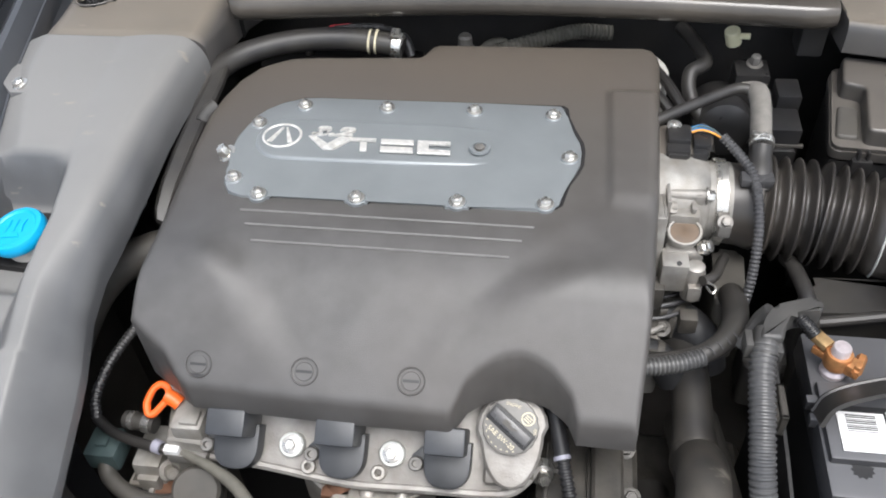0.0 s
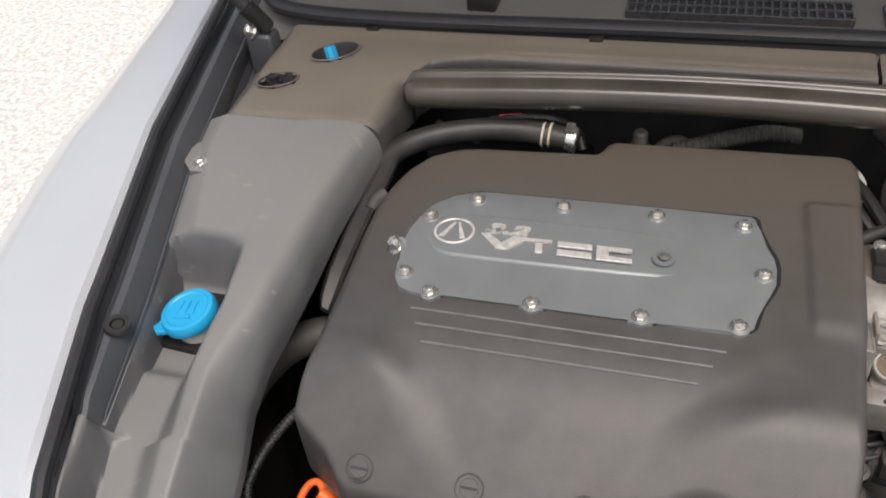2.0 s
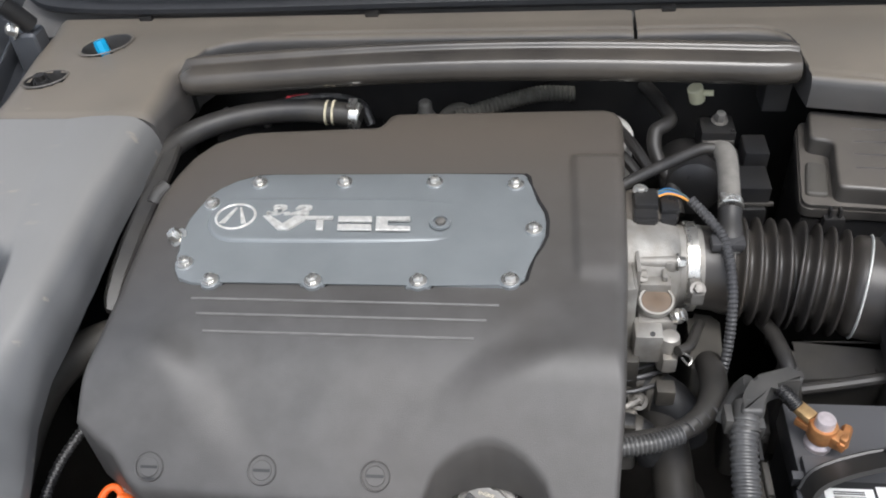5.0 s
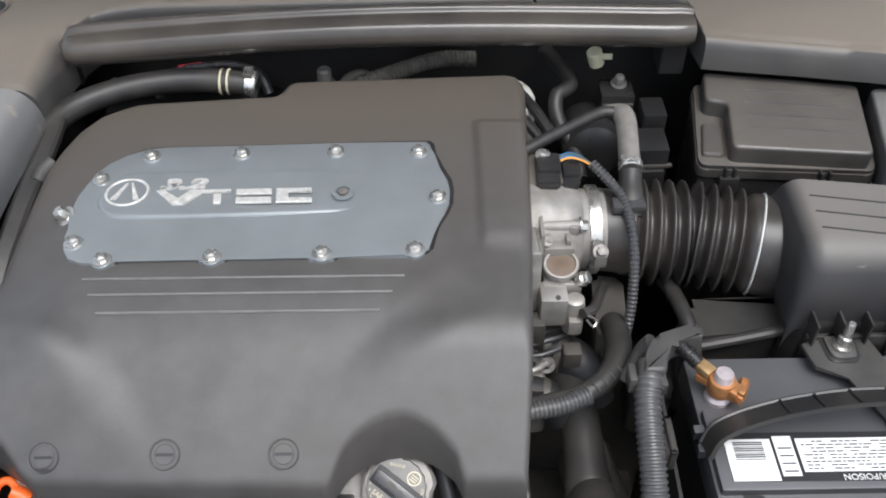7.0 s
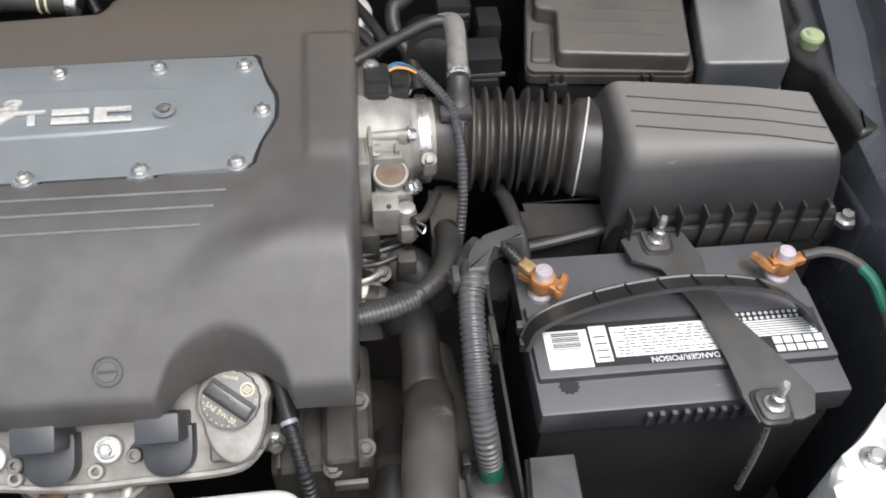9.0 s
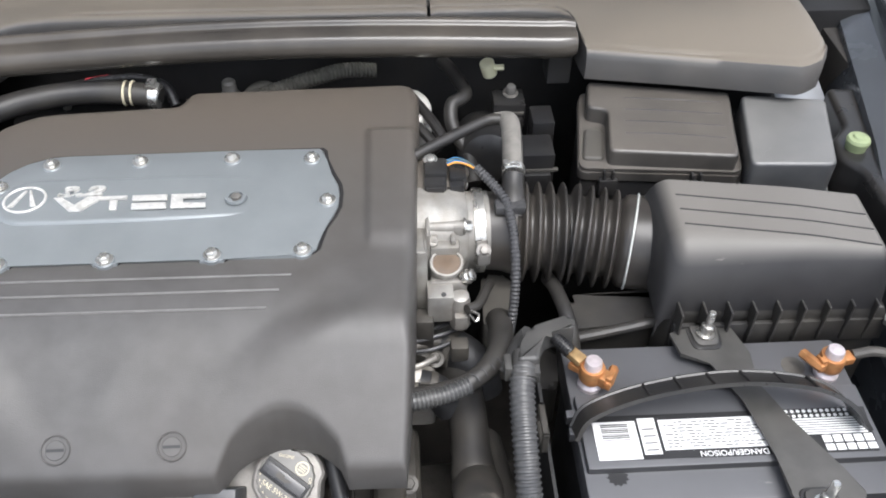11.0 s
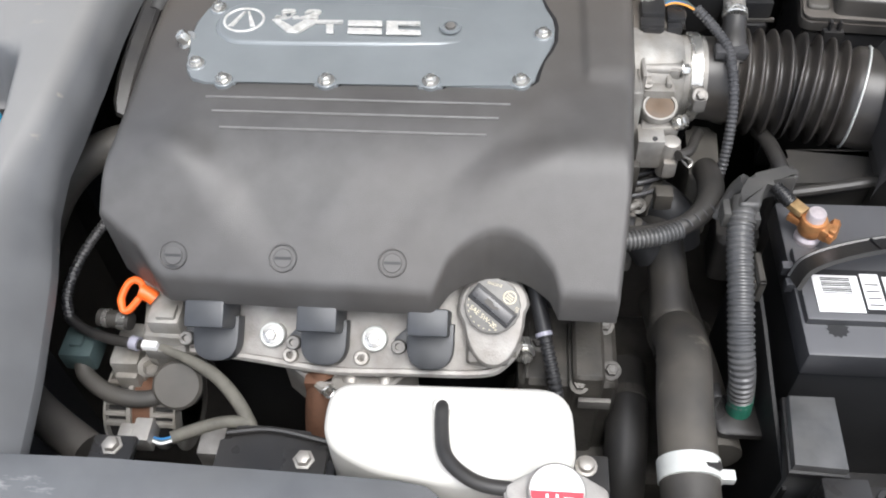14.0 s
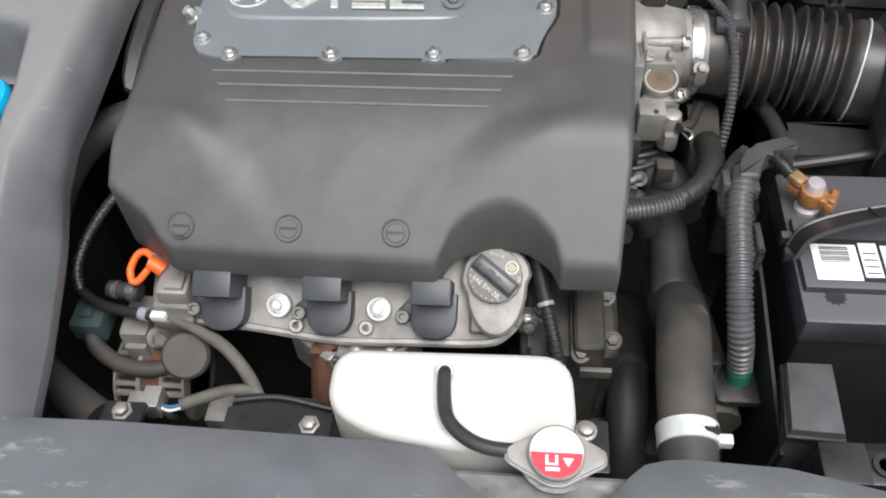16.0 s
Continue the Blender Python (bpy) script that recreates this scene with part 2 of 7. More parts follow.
M_COVER = material("dusty_cover_plastic", (0.070, 0.069, 0.069), 0.44, vary=0.16, scale=38, bump=0.3, grain=1100, tint=(0.108, 0.091, 0.074), tint_amount=0.35, tint_scale=3.2, scuff=(0.22, 0.21, 0.19), scuff_at=0.715, spec=0.5, rear_tint=(0.08, 0.42))
M_TRIM = material("grey_trim_plastic", (0.088, 0.091, 0.096), 0.42, vary=0.14, scale=25, bump=0.25, grain=1300, tint=(0.206, 0.202, 0.195), tint_amount=0.35, tint_scale=7, scuff=(0.30, 0.27, 0.22), scuff_at=0.65, rear_tint=(0.16, 0.50), dust_toplight=0.85)
M_COWL = material("brown_dusted_trim_plastic", (0.052, 0.052, 0.054), 0.46, vary=0.14, scale=18, bump=0.25, grain=1300, tint=(0.198, 0.171, 0.138), tint_amount=0.3, tint_scale=8, scuff=(0.34, 0.30, 0.24), scuff_at=0.70, dust_toplight=0.82)
M_BLACK = material("black_plastic", (0.018, 0.018, 0.019), 0.30, vary=0.2, scale=40, bump=0.2, grain=1200, tint=(0.06, 0.053, 0.044), tint_amount=0.45, tint_scale=14)
M_SATIN = material("satin_black_plastic", (0.048, 0.048, 0.051), 0.28, vary=0.2, scale=40, bump=0.08, grain=1200, tint=(0.10, 0.095, 0.088), tint_amount=0.4, tint_scale=12)
M_RUBBER = material("black_rubber", (0.022, 0.021, 0.021), 0.45, vary=0.25, scale=50, bump=0.15, tint=(0.075, 0.068, 0.056), tint_amount=0.5, tint_scale=20)
M_RUBBERGREY = material("grey_dusty_rubber", (0.055, 0.052, 0.048), 0.6, vary=0.2, scale=40, bump=0.15, tint=(0.15, 0.135, 0.11), tint_amount=0.5, tint_scale=14)
M_LOOM = material("grey_ribbed_loom", (0.064, 0.065, 0.068), 0.32, vary=0.25, scale=60, bump=0.1, tint=(0.13, 0.124, 0.11), tint_amount=0.4, tint_scale=18)
M_ALU = material("cast_aluminium", (0.40, 0.385, 0.36), 0.42, 0.5, vary=0.25, scale=40, bump=0.5, grain=700, tint=(0.20, 0.165, 0.125), tint_amount=0.6, tint_scale=34)
M_DARKALU = material("grimy_aluminium", (0.25, 0.24, 0.225), 0.55, 0.5, vary=0.35, scale=35, bump=0.6, grain=500, tint=(0.07, 0.06, 0.05), tint_amount=0.7, tint_scale=25)
M_STEEL = material("zinc_plated_steel", (0.68, 0.67, 0.64), 0.28, 0.9, vary=0.15, scale=80, bump=0.1, tint=(0.35, 0.3, 0.22), tint_amount=0.35, tint_scale=70)
M_PLATE = material("blue_grey_painted_plate", (0.235, 0.252, 0.259), 0.34, 0.3, vary=0.06, scale=25, bump=0.05, grain=1800)
M_CHROME = material("worn_silver_lettering", (0.74, 0.73, 0.70), 0.35, 0.4, vary=0.25, scale=150, bump=0.3, tint=(0.4, 0.37, 0.32), tint_amount=0.5, tint_scale=140)
M_BAR = material("satin_black_steel", (0.052, 0.047, 0.042), 0.22, 0.0, vary=0.15, scale=20, bump=0.05, tint=(0.13, 0.112, 0.09), tint_amount=0.5, tint_scale=9, coat=0.2)
M_PAINT = material("silver_car_paint", (0.60, 0.63, 0.67), 0.3, 0.35, vary=0.03, scale=4, bump=0.0, coat=0.8)
M_SEAL = material("rubber_seal", (0.018, 0.019, 0.022), 0.5, vary=0.2, scale=50, bump=0.1)
M_INNER = material("dark_painted_inner_panel", (0.066, 0.072, 0.083), 0.34, 0.1, vary=0.1, scale=15, bump=0.03, tint=(0.10, 0.098, 0.095), tint_amount=0.35, tint_scale=8, coat=0.2)
# near-black: grime, with the bay's deep shade put into the colour
M_VOID = material("grime_and_shade_black", (0.016, 0.016, 0.017), 0.65, vary=0.35, scale=20, bump=0.2, tint=(0.032, 0.029, 0.025), tint_amount=0.5, tint_scale=11, spec=0.3)
M_GROUND = material("pale_gravel_concrete", (0.70, 0.69, 0.66), 0.9, vary=0.4, scale=55, bump=1.0, grain=150, tint=(0.44, 0.42, 0.39), tint_amount=0.7, tint_scale=28)
M_WHITE = material("translucent_white_plastic", (0.64, 0.625, 0.585), 0.42, vary=0.06, scale=18, bump=0.1, tint=(0.56, 0.535, 0.46), tint_amount=0.6, tint_scale=9)
M_BLUE = material("blue_cap_plastic", (0.005, 0.36, 0.66), 0.4, vary=0.06, scale=40, bump=0.05)
M_ORANGE = material("orange_plastic", (0.85, 0.14, 0.02), 0.4, vary=0.12, scale=60, bump=0.05)
M_COPPER = material("oxidised_copper", (0.42, 0.175, 0.065), 0.42, 0.5, vary=0.35, scale=120, bump=0.4, tint=(0.54, 0.30, 0.125), tint_amount=0.6, tint_scale=90)
M_BRASS = material("pale_crimped_brass", (0.58, 0.40, 0.20), 0.35, 0.6, vary=0.25, scale=120, bump=0.2, tint=(0.34, 0.16, 0.06), tint_amount=0.5, tint_scale=90)
M_SLEEVE = material("pale_scuffed_rubber", (0.165, 0.155, 0.14), 0.55, vary=0.3, scale=70, bump=0.3, tint=(0.28, 0.262, 0.235), tint_amount=0.6, tint_scale=40)
M_PLUG = material("brown_tarnished_plug", (0.088, 0.056, 0.032), 0.5, 0.2, vary=0.2, scale=90, bump=0.2)
M_CAPGREY = material("worn_grey_cap_plastic", (0.175, 0.168, 0.155), 0.42, vary=0.2, scale=70, bump=0.3, tint=(0.10, 0.094, 0.085), tint_amount=0.5, tint_scale=40)
M_LEAD = material("lead_post", (0.62, 0.55, 0.56), 0.35, 0.5, vary=0.15, scale=120, bump=0.3)
M_RED = material("red_print", (0.6, 0.05, 0.07), 0.5, vary=0.05, bump=0)
M_LABEL = material("white_paper_label", (0.78, 0.78, 0.77), 0.5, vary=0.05, scale=60, bump=0)
# print black; in wells, slots and grooves it carries their shade
M_INK = material("black_print_and_shade", (0.02, 0.02, 0.021), 0.5, vary=0.1, bump=0)
M_GOLD = material("worn_gold_print", (0.62, 0.56, 0.40), 0.5, vary=0.2, scale=200, bump=0)
M_CREAM = material("cream_plastic", (0.62, 0.60, 0.42), 0.5, vary=0.1, bump=0.05)
M_RUST = material("rusty_steel", (0.125, 0.06, 0.034), 0.75, 0.2, vary=0.4, scale=40, bump=0.6, grain=400)
M_WIRE = material("wire_blue", (0.03, 0.18, 0.42), 0.4, vary=0.05, bump=0)
M_WIREORANGE = material("wire_orange", (0.8, 0.35, 0.06), 0.4, vary=0.05, bump=0)
M_GREEN = material("green_tape", (0.02, 0.15, 0.10), 0.45, vary=0.15, scale=80, bump=0.1)
M_TEALCONN = material("grey_green_connector", (0.075, 0.11, 0.11), 0.5, vary=0.2, scale=60, bump=0.1)
M_GLASS = material("dark_tinted_glass", (0.015, 0.017, 0.018), 0.05, vary=0.05, bump=0, spec=0.8)
M_TAPE = material("grey_cloth_tape", (0.125, 0.118, 0.098), 0.7, vary=0.3, scale=60, bump=0.4, grain=600, tint=(0.07, 0.066, 0.056), tint_amount=0.5, tint_scale=25)
M_HEAD = material("cast_head_aluminium", (0.36, 0.345, 0.325), 0.5, 0.35, vary=0.3, scale=35, bump=0.6, grain=500, tint=(0.13, 0.11, 0.09), tint_amount=0.6, tint_scale=25)
M_PANEL = material("scuffed_front_panel_plastic", (0.105, 0.11, 0.118), 0.42, vary=0.15, scale=25, bump=0.25, grain=1300, tint=(0.15, 0.148, 0.14), tint_amount=0.5, tint_scale=9, scuff=(0.36, 0.36, 0.35), scuff_at=0.61)
M_DUSTY = material("dusty_grey_black_plastic", (0.050, 0.047, 0.044), 0.34, vary=0.18, scale=30, bump=0.1, grain=1300, tint=(0.170, 0.148, 0.123), tint_amount=0.45, tint_scale=10, spec=0.55, scuff=(0.28, 0.25, 0.21), scuff_at=0.69, dust_toplight=0.45)
M_BRACKET = material("dull_grey_steel", (0.072, 0.069, 0.065), 0.42, 0.3, vary=0.2, scale=40, bump=0.2, tint=(0.125, 0.119, 0.108), tint_amount=0.4, tint_scale=30)
M_COIL = material("slate_black_plastic", (0.036, 0.039, 0.044), 0.4, vary=0.2, scale=50, bump=0.2, tint=(0.075, 0.075, 0.075), tint_amount=0.3, tint_scale=30)
# paler than the cover: dust and the ribs' highlight put into the colour
M_RIB = material("rib_dust_highlight", (0.155, 0.15, 0.145), 0.4, vary=0.2, scale=60, bump=0.1)
M_LINER = material("grey_felt_bonnet_liner", (0.20, 0.20, 0.205), 0.9, vary=0.2, scale=40, bump=0.6, grain=500)
M_GRIME = material("oily_grimed_casting", (0.050, 0.047, 0.043), 0.45, 0.25, vary=0.45, scale=45, bump=0.7, grain=420, tint=(0.125, 0.113, 0.094), tint_amount=0.6, tint_scale=30)
M_BELLOWS = material("dusted_bellows_rubber", (0.026, 0.024, 0.023), 0.34, vary=0.25, scale=50, bump=0.15, tint=(0.10, 0.086, 0.071), tint_amount=0.6, tint_scale=16)
M_WING = material("blue_black_inner_wing_paint", (0.080, 0.088, 0.100), 0.26, 0.1, vary=0.1, scale=12, bump=0.02, tint=(0.075, 0.077, 0.080), tint_amount=0.4, tint_scale=7, coat=0.3)
M_LIME = material("pale_green_rubber", (0.26, 0.31, 0.17), 0.5, vary=0.12, scale=60, bump=0.1)
M_PALE = material("pale_cast_housing", (0.30, 0.29, 0.27), 0.45, 0.2, vary=0.28, scale=40, bump=0.7, grain=600, tint=(0.15, 0.128, 0.10), tint_amount=0.7, tint_scale=35)
M_RELAY = material("dusty_slate_lid_plastic", (0.050, 0.052, 0.056), 0.32, vary=0.16, scale=30, bump=0.1, grain=1300, tint=(0.198, 0.193, 0.183), tint_amount=0.45, tint_scale=12, spec=0.6, dust_toplight=0.58)
M_FUSE = material("brown_dusted_lid_plastic", (0.034, 0.032, 0.030), 0.34, vary=0.2, scale=34, bump=0.1, grain=1300, tint=(0.150, 0.134, 0.116), tint_amount=0.4, tint_scale=14, spec=0.55, scuff=(0.30, 0.27, 0.22), scuff_at=0.66, dust_toplight=0.45)
M_AIR = material("dusty_airbox_plastic", (0.021, 0.021, 0.023), 0.42, vary=0.16, scale=26, bump=0.12, grain=1300, tint=(0.168, 0.157, 0.143), tint_amount=0.15, tint_scale=9, spec=0.3, scuff=(0.26, 0.24, 0.21), scuff_at=0.70, dust_toplight=0.85)
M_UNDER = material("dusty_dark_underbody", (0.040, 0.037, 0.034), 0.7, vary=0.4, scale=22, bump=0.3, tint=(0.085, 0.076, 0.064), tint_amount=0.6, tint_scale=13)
M_LILAC = material("lilac_grey_plastic", (0.30, 0.295, 0.35), 0.4, vary=0.12, scale=60, bump=0.1)
M_TANK = material("corroded_grey_tank", (0.085, 0.084, 0.083), 0.6, vary=0.4, scale=90, bump=0.4, grain=500, tint=(0.34, 0.335, 0.32), tint_amount=0.9, tint_scale=34, scuff=(0.46, 0.45, 0.43), scuff_at=0.60)
M_HOSE = material("streaked_dusty_hose_rubber", (0.034, 0.032, 0.030), 0.5, vary=0.3, scale=24, bump=0.2, tint=(0.118, 0.104, 0.085), tint_amount=0.75, tint_scale=17, scuff=(0.22, 0.20, 0.17), scuff_at=0.62)
M_TRAY = material("grey_brown_cowl_plastic", (0.115, 0.110, 0.104), 0.45, vary=0.12, scale=18, bump=0.25, grain=1300, tint=(0.165, 0.152, 0.132), tint_amount=0.5, tint_scale=8)
# bluish tint on the lid's top: sky sheen put into the colour
M_CASE = material("battery_case_plastic", (0.030, 0.030, 0.032), 0.36, vary=0.14, scale=40, bump=0.08, grain=1200, tint=(0.135, 0.135, 0.142), tint_amount=0.2, tint_scale=12, spec=0.6, scuff=(0.25, 0.24, 0.23), scuff_at=0.70, dust_toplight=0.5)
M_BOOT = material("grey_moulded_boot_rubber", (0.044, 0.043, 0.042), 0.42, vary=0.2, scale=60, bump=0.15, tint=(0.105, 0.100, 0.090), tint_amount=0.5, tint_scale=20)
# pale so that the tower top's bright reflection sits in the colour
M_SHELF = material("shelf_grey_with_reflection", (0.36, 0.375, 0.40), 0.3, 0.2, vary=0.08, scale=12, bump=0.02, tint=(0.28, 0.28, 0.28), tint_amount=0.4, tint_scale=9, coat=0.2)
M_CLAMPWHITE = material("white_coated_clamp", (0.62, 0.63, 0.60), 0.4, 0.1, vary=0.1, scale=60, bump=0.1)

# ---- ground and car body ----
bm = bmesh.new()
sheet(bm, 41, 41, lambda i, j: (math.copysign(abs(i - 20) ** 3 * 0.25, i - 20), math.copysign(abs(j - 20) ** 3 * 0.25, j - 20), 0))
solo("ground", bm, M_GROUND, "pale gravelly concrete ground in daylight", "ground", (0, 0, 0), kind="structure")

MID = 0.18  # the car's middle line
WING = 0.226  # middle line between the wings


def fender_edge(y):
    """Inner paint edge of the wing: x and z at y."""
    x = lerp([(-0.62, -0.247), (-0.35, -0.290), (-0.15, -0.334), (-0.10, -0.348), (0.09, -0.383), (0.30, -0.433), (0.65, -0.508), (0.95, -0.575)], y)
    z = lerp([(-0.62, 0.80), (-0.35, 0.88), (-0.15, 0.92), (-0.10, 0.94), (0.09, 0.965), (0.30, 0.995), (0.65, 1.01), (0.95, 1.03)], y)
    return x, z


def edge_shift(y):
    """How far the paint edge leans in over the gutter rail towards the front."""
    return lerp([(-0.62, 0.045), (-0.35, 0.034), (-0.15, 0.0255), (-0.10, 0.0225), (-0.05, 0.0157), (0.0, 0.009), (0.03, 0.005), (0.06, 0.0012), (0.09, 0.0), (1.0, 0.0)], y)


YS = [-0.62 + 0.04 * k for k in range(40)]


def wing(side):
    """The painted wing with its rolled-over outer side, sill and wheel-side face."""
    prof = [(0.0, -0.035), (0.0, -0.004), (-0.005, 0.0), (-0.04, -0.004), (-0.085, -0.014), (-0.118, -0.032), (-0.14, -0.06), (-0.155, -0.11), (-0.175, -0.25), (-0.195, -0.5), (-0.20, -0.72)]

    def at(i, j):
        x, z = fender_edge(YS[i])
        dx, dz = prof[j]
        wide = lerp([(-0.62, 0.8), (-0.2, 1.35), (0.1, 1.30), (0.23, 1.18), (0.36, 1.02), (0.57, 0.86), (0.8, 0.74), (1.0, 0.68)], YS[i])
        px = x + edge_shift(YS[i]) + dx * wide
        return (px if side < 0 else 2 * WING - px, YS[i], z + dz)

    b = bmesh.new()
    sheet(b, len(YS), len(prof), at)
    return b


for side in (-1, 1):
    f = thing("car_fender", "silver painted car wing with rolled inner edge", "fender", (MID + side * 0.75, 0.1, 0.2), kind="structure")
    part("outer_panel", wing(side), M_PAINT, f)
    bm = bmesh.new()

    def rim(off, dz, side=side):
        pts = []
        for y in YS[:36]:
            x, z = fender_edge(y)
            x += off + edge_shift(y)
            pts.append((x if side < 0 else 2 * WING - x, y, z + dz))
        return pts

    tube(bm, rim(0.008, -0.006), 0.0065, 8, 1)
    part("edge_seal", bm, M_SEAL, f, "black rubber edge seal")
    bm = bmesh.new()
    prof = [(0.012, -0.012), (0.0135, -0.023), (0.016, -0.023), (0.020, -0.0165), (0.026, -0.0125), (0.033, -0.0120), (0.039, -0.0150), (0.0445, -0.0215), (0.0455, -0.0200), (0.0475, -0.0200), (0.0485, -0.0225), (0.049, -0.045), (0.055, -0.054), (0.072, -0.058), (0.088, -0.066), (0.095, -0.12), (0.096, -0.55)]

    def gutter(i, j, side=side):
        x, z = fender_edge(YS[i])
        dx, dz = prof[j]
        broad = step01(0.24, 0.36, YS[i]) if side < 0 else step01(0.05, 0.25, YS[i])
        px = x + edge_shift(YS[i]) * min(1.0, max(0.0, (0.0485 - dx) / 0.0365)) + (dx if dx < 0.050 else 0.050 + (dx - 0.050) * (0.1 + 0.9 * broad))
        if side < 0:
            dz -= lerp([(0.0, 0.0), (0.031, 0.0), (0.039, 0.007), (0.0445, 0.011), (0.3, 0.011)], dx)
            if YS[i] < -0.04:
                dz -= 0.013
        return (px if side < 0 else 2 * WING - px, YS[i], z + dz)

    sheet(bm, 36, len(prof), gutter)
    part("gutter_rail", bm, M_INNER if side < 0 else M_WING, f, "dark painted inner gutter rail")

# dark tub that closes the bay: floor, firewall, front crossmember, aprons
tub = thing("engine_bay_shell", "inner shell of the engine bay, grime and shade in its black", "body shell", (MID, 0.2, 0.0), kind="structure")
bm = bmesh.new()
rbox(bm, -0.5, 0.9, -0.5, 0.75, 0.30, 0.33, 0.005)
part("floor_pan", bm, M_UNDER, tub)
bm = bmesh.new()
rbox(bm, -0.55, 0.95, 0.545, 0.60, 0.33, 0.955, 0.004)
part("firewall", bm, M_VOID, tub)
bm = bmesh.new()
rbox(bm, -0.42, 0.80, -0.36, -0.33, 0.33, 0.84, 0.004)
part("front_crossmember", bm, M_UNDER, tub)
for xa, xb in ((-0.38, -0.34), (0.85, 0.81)):
    bm = bmesh.new()
    rbox(bm, xa - 0.02, xa + 0.02, 0.2, 0.60, 0.33, 0.93, 0.004)
    rbox(bm, xb - 0.02, xb + 0.02, -0.36, 0.2, 0.33, 0.80, 0.004)
    part("apron", bm, M_UNDER, tub)
for s in (-1, 1):
    bm = bmesh.new()
    for yy in (-0.40, 0.62):
        rbox(bm, MID + s * 0.6 - 0.05, MID + s * 0.6 + 0.05, yy - 0.05, yy + 0.05, 0.0, 0.31, 0.01)
    part("chassis_leg", bm, M_VOID, tub)


# windscreen and cowl
bm = bmesh.new()
sheet(bm, 21, 9, lambda i, j: (MID + (i / 20 - 0.5) * 1.42, 0.690 + 0.70 * j / 8 + 0.03 * ((i / 20 - 0.5) * 2) ** 2, 0.984 + 0.40 * j / 8))
solo("windscreen", bm, M_GLASS, "dark curved windscreen glass", "windscreen", (MID, 0.7, 1.03), kind="structure")

cowl = thing("cowl_panel", "grey plastic cowl panel with air grille slots below windscreen", "cowl", (MID, 0.62, 0.98), kind="structure")
bm = bmesh.new()
prof = [(0.560, 0.965), (0.578, 0.982), (0.590, 0.990), (0.610, 0.9955), (0.650, 0.999), (0.668, 1.003), (0.684, 1.003), (0.692, 1.000), (0.697, 0.985)]
sheet(bm, 15, len(prof), lambda i, j: (-0.44 + 1.25 * i / 14, prof[j][0], prof[j][1]))
part("tray", bm, M_TRAY, cowl)
bm = bmesh.new()
tube(bm, [(-0.47, 0.70, 1.03), (-0.445, 0.64, 1.03), (-0.41, 0.585, 1.012), (-0.36, 0.570, 1.002), (-0.2, 0.568, 0.998), (0.1, 0.573, 0.998), (0.4, 0.574, 0.998), (0.72, 0.570, 1.0), (0.78, 0.59, 1.018), (0.82, 0.66, 1.03)], 0.011, 10, 8, flat=0.8)
part("weather_strip", bm, M_SEAL, cowl, "black rubber bulb seal")
bm = bmesh.new()
rbox(bm, -0.150, -0.112, 0.606, 0.640, 0.98, 1.016, 0.004)
part("clip_block", bm, M_BLACK, cowl)
for x0, x1 in ((0.050, 0.305), (0.340, 0.56)):
    bm = bmesh.new()
    rbox(bm, x0, x1, 0.608, 0.650, 0.96, 1.0005, 0.001, m=None)
    part("grille_recess", bm, M_INK, cowl)
    bm = bmesh.new()
    n = int((x1 - x0) / 0.0095)
    for k in range(n + 1):
        x = x0 + (x1 - x0) * k / n
        rbox(bm, x - 0.0012, x + 0.0012, 0.608, 0.650, 0.985, 1.0030, 0)
    for y in (0.607, 0.629, 0.651):
        rbox(bm, x0, x1, y - 0.0016, y + 0.0016, 0.985, 1.0035, 0)
    part("grille", bm, M_SATIN, cowl)

# the raised bonnet, hinged at the cowl and held up by the gas strut
BONNET = radians(57)


def bonnet_at(i, j, lift):
    u, s = i / 24 - 0.5, j / 20
    wide = 1.40 - 0.14 * s ** 2
    run = 0.98 * s - 0.10 * s * (2 * u) ** 2
    bow = 0.045 * (1 - (2 * u) ** 2) * (0.4 + 0.6 * s) + 0.02 * math.sin(math.pi * s) + lift
    return (WING + u * wide, 0.72 - run * math.cos(BONNET) + bow * math.sin(BONNET), 1.10 + run * math.sin(BONNET) + bow * math.cos(BONNET))


bonnet = thing("car_bonnet", "raised silver car bonnet propped over the bay", "bonnet", (WING, 0.72, 1.10), kind="structure")
bm = bmesh.new()
sheet(bm, 25, 21, lambda i, j: bonnet_at(i, j, 0.03))
part("outer_skin", bm, M_PAINT, bonnet)
bm = bmesh.new()
sheet(bm, 25, 21, lambda i, j: bonnet_at(i, j, 0.0))
part("inner_skin", bm, M_LINER, bonnet)
bm = bmesh.new()
tube(bm, [(-0.634, 0.312, 1.556), (-0.59, 0.306, 1.64), (-0.470, 0.30, 1.735)], 0.012, 10, 4)
part("strut_bracket", bm, M_LINER, bonnet)
for x in (WING - 0.66, WING + 0.66):
    bm = bmesh.new()
    tube(bm, [(x, 0.78, 1.0), (x, 0.77, 1.06), (x, 0.73, 1.10)], 0.012, 10, 4)
    part("hinge", bm, M_VOID, bonnet)

# ---- engine cover ----
BACK = [(-0.1720, 0.3330), (-0.1600, 0.3620), (-0.1400, 0.3840), (-0.1040, 0.3970), (0.0440, 0.4060), (0.0490, 0.4145), (0.0530, 0.4270), (0.0620, 0.4335), (0.2940, 0.4400), (0.3070, 0.4340), (0.3130, 0.4190)]
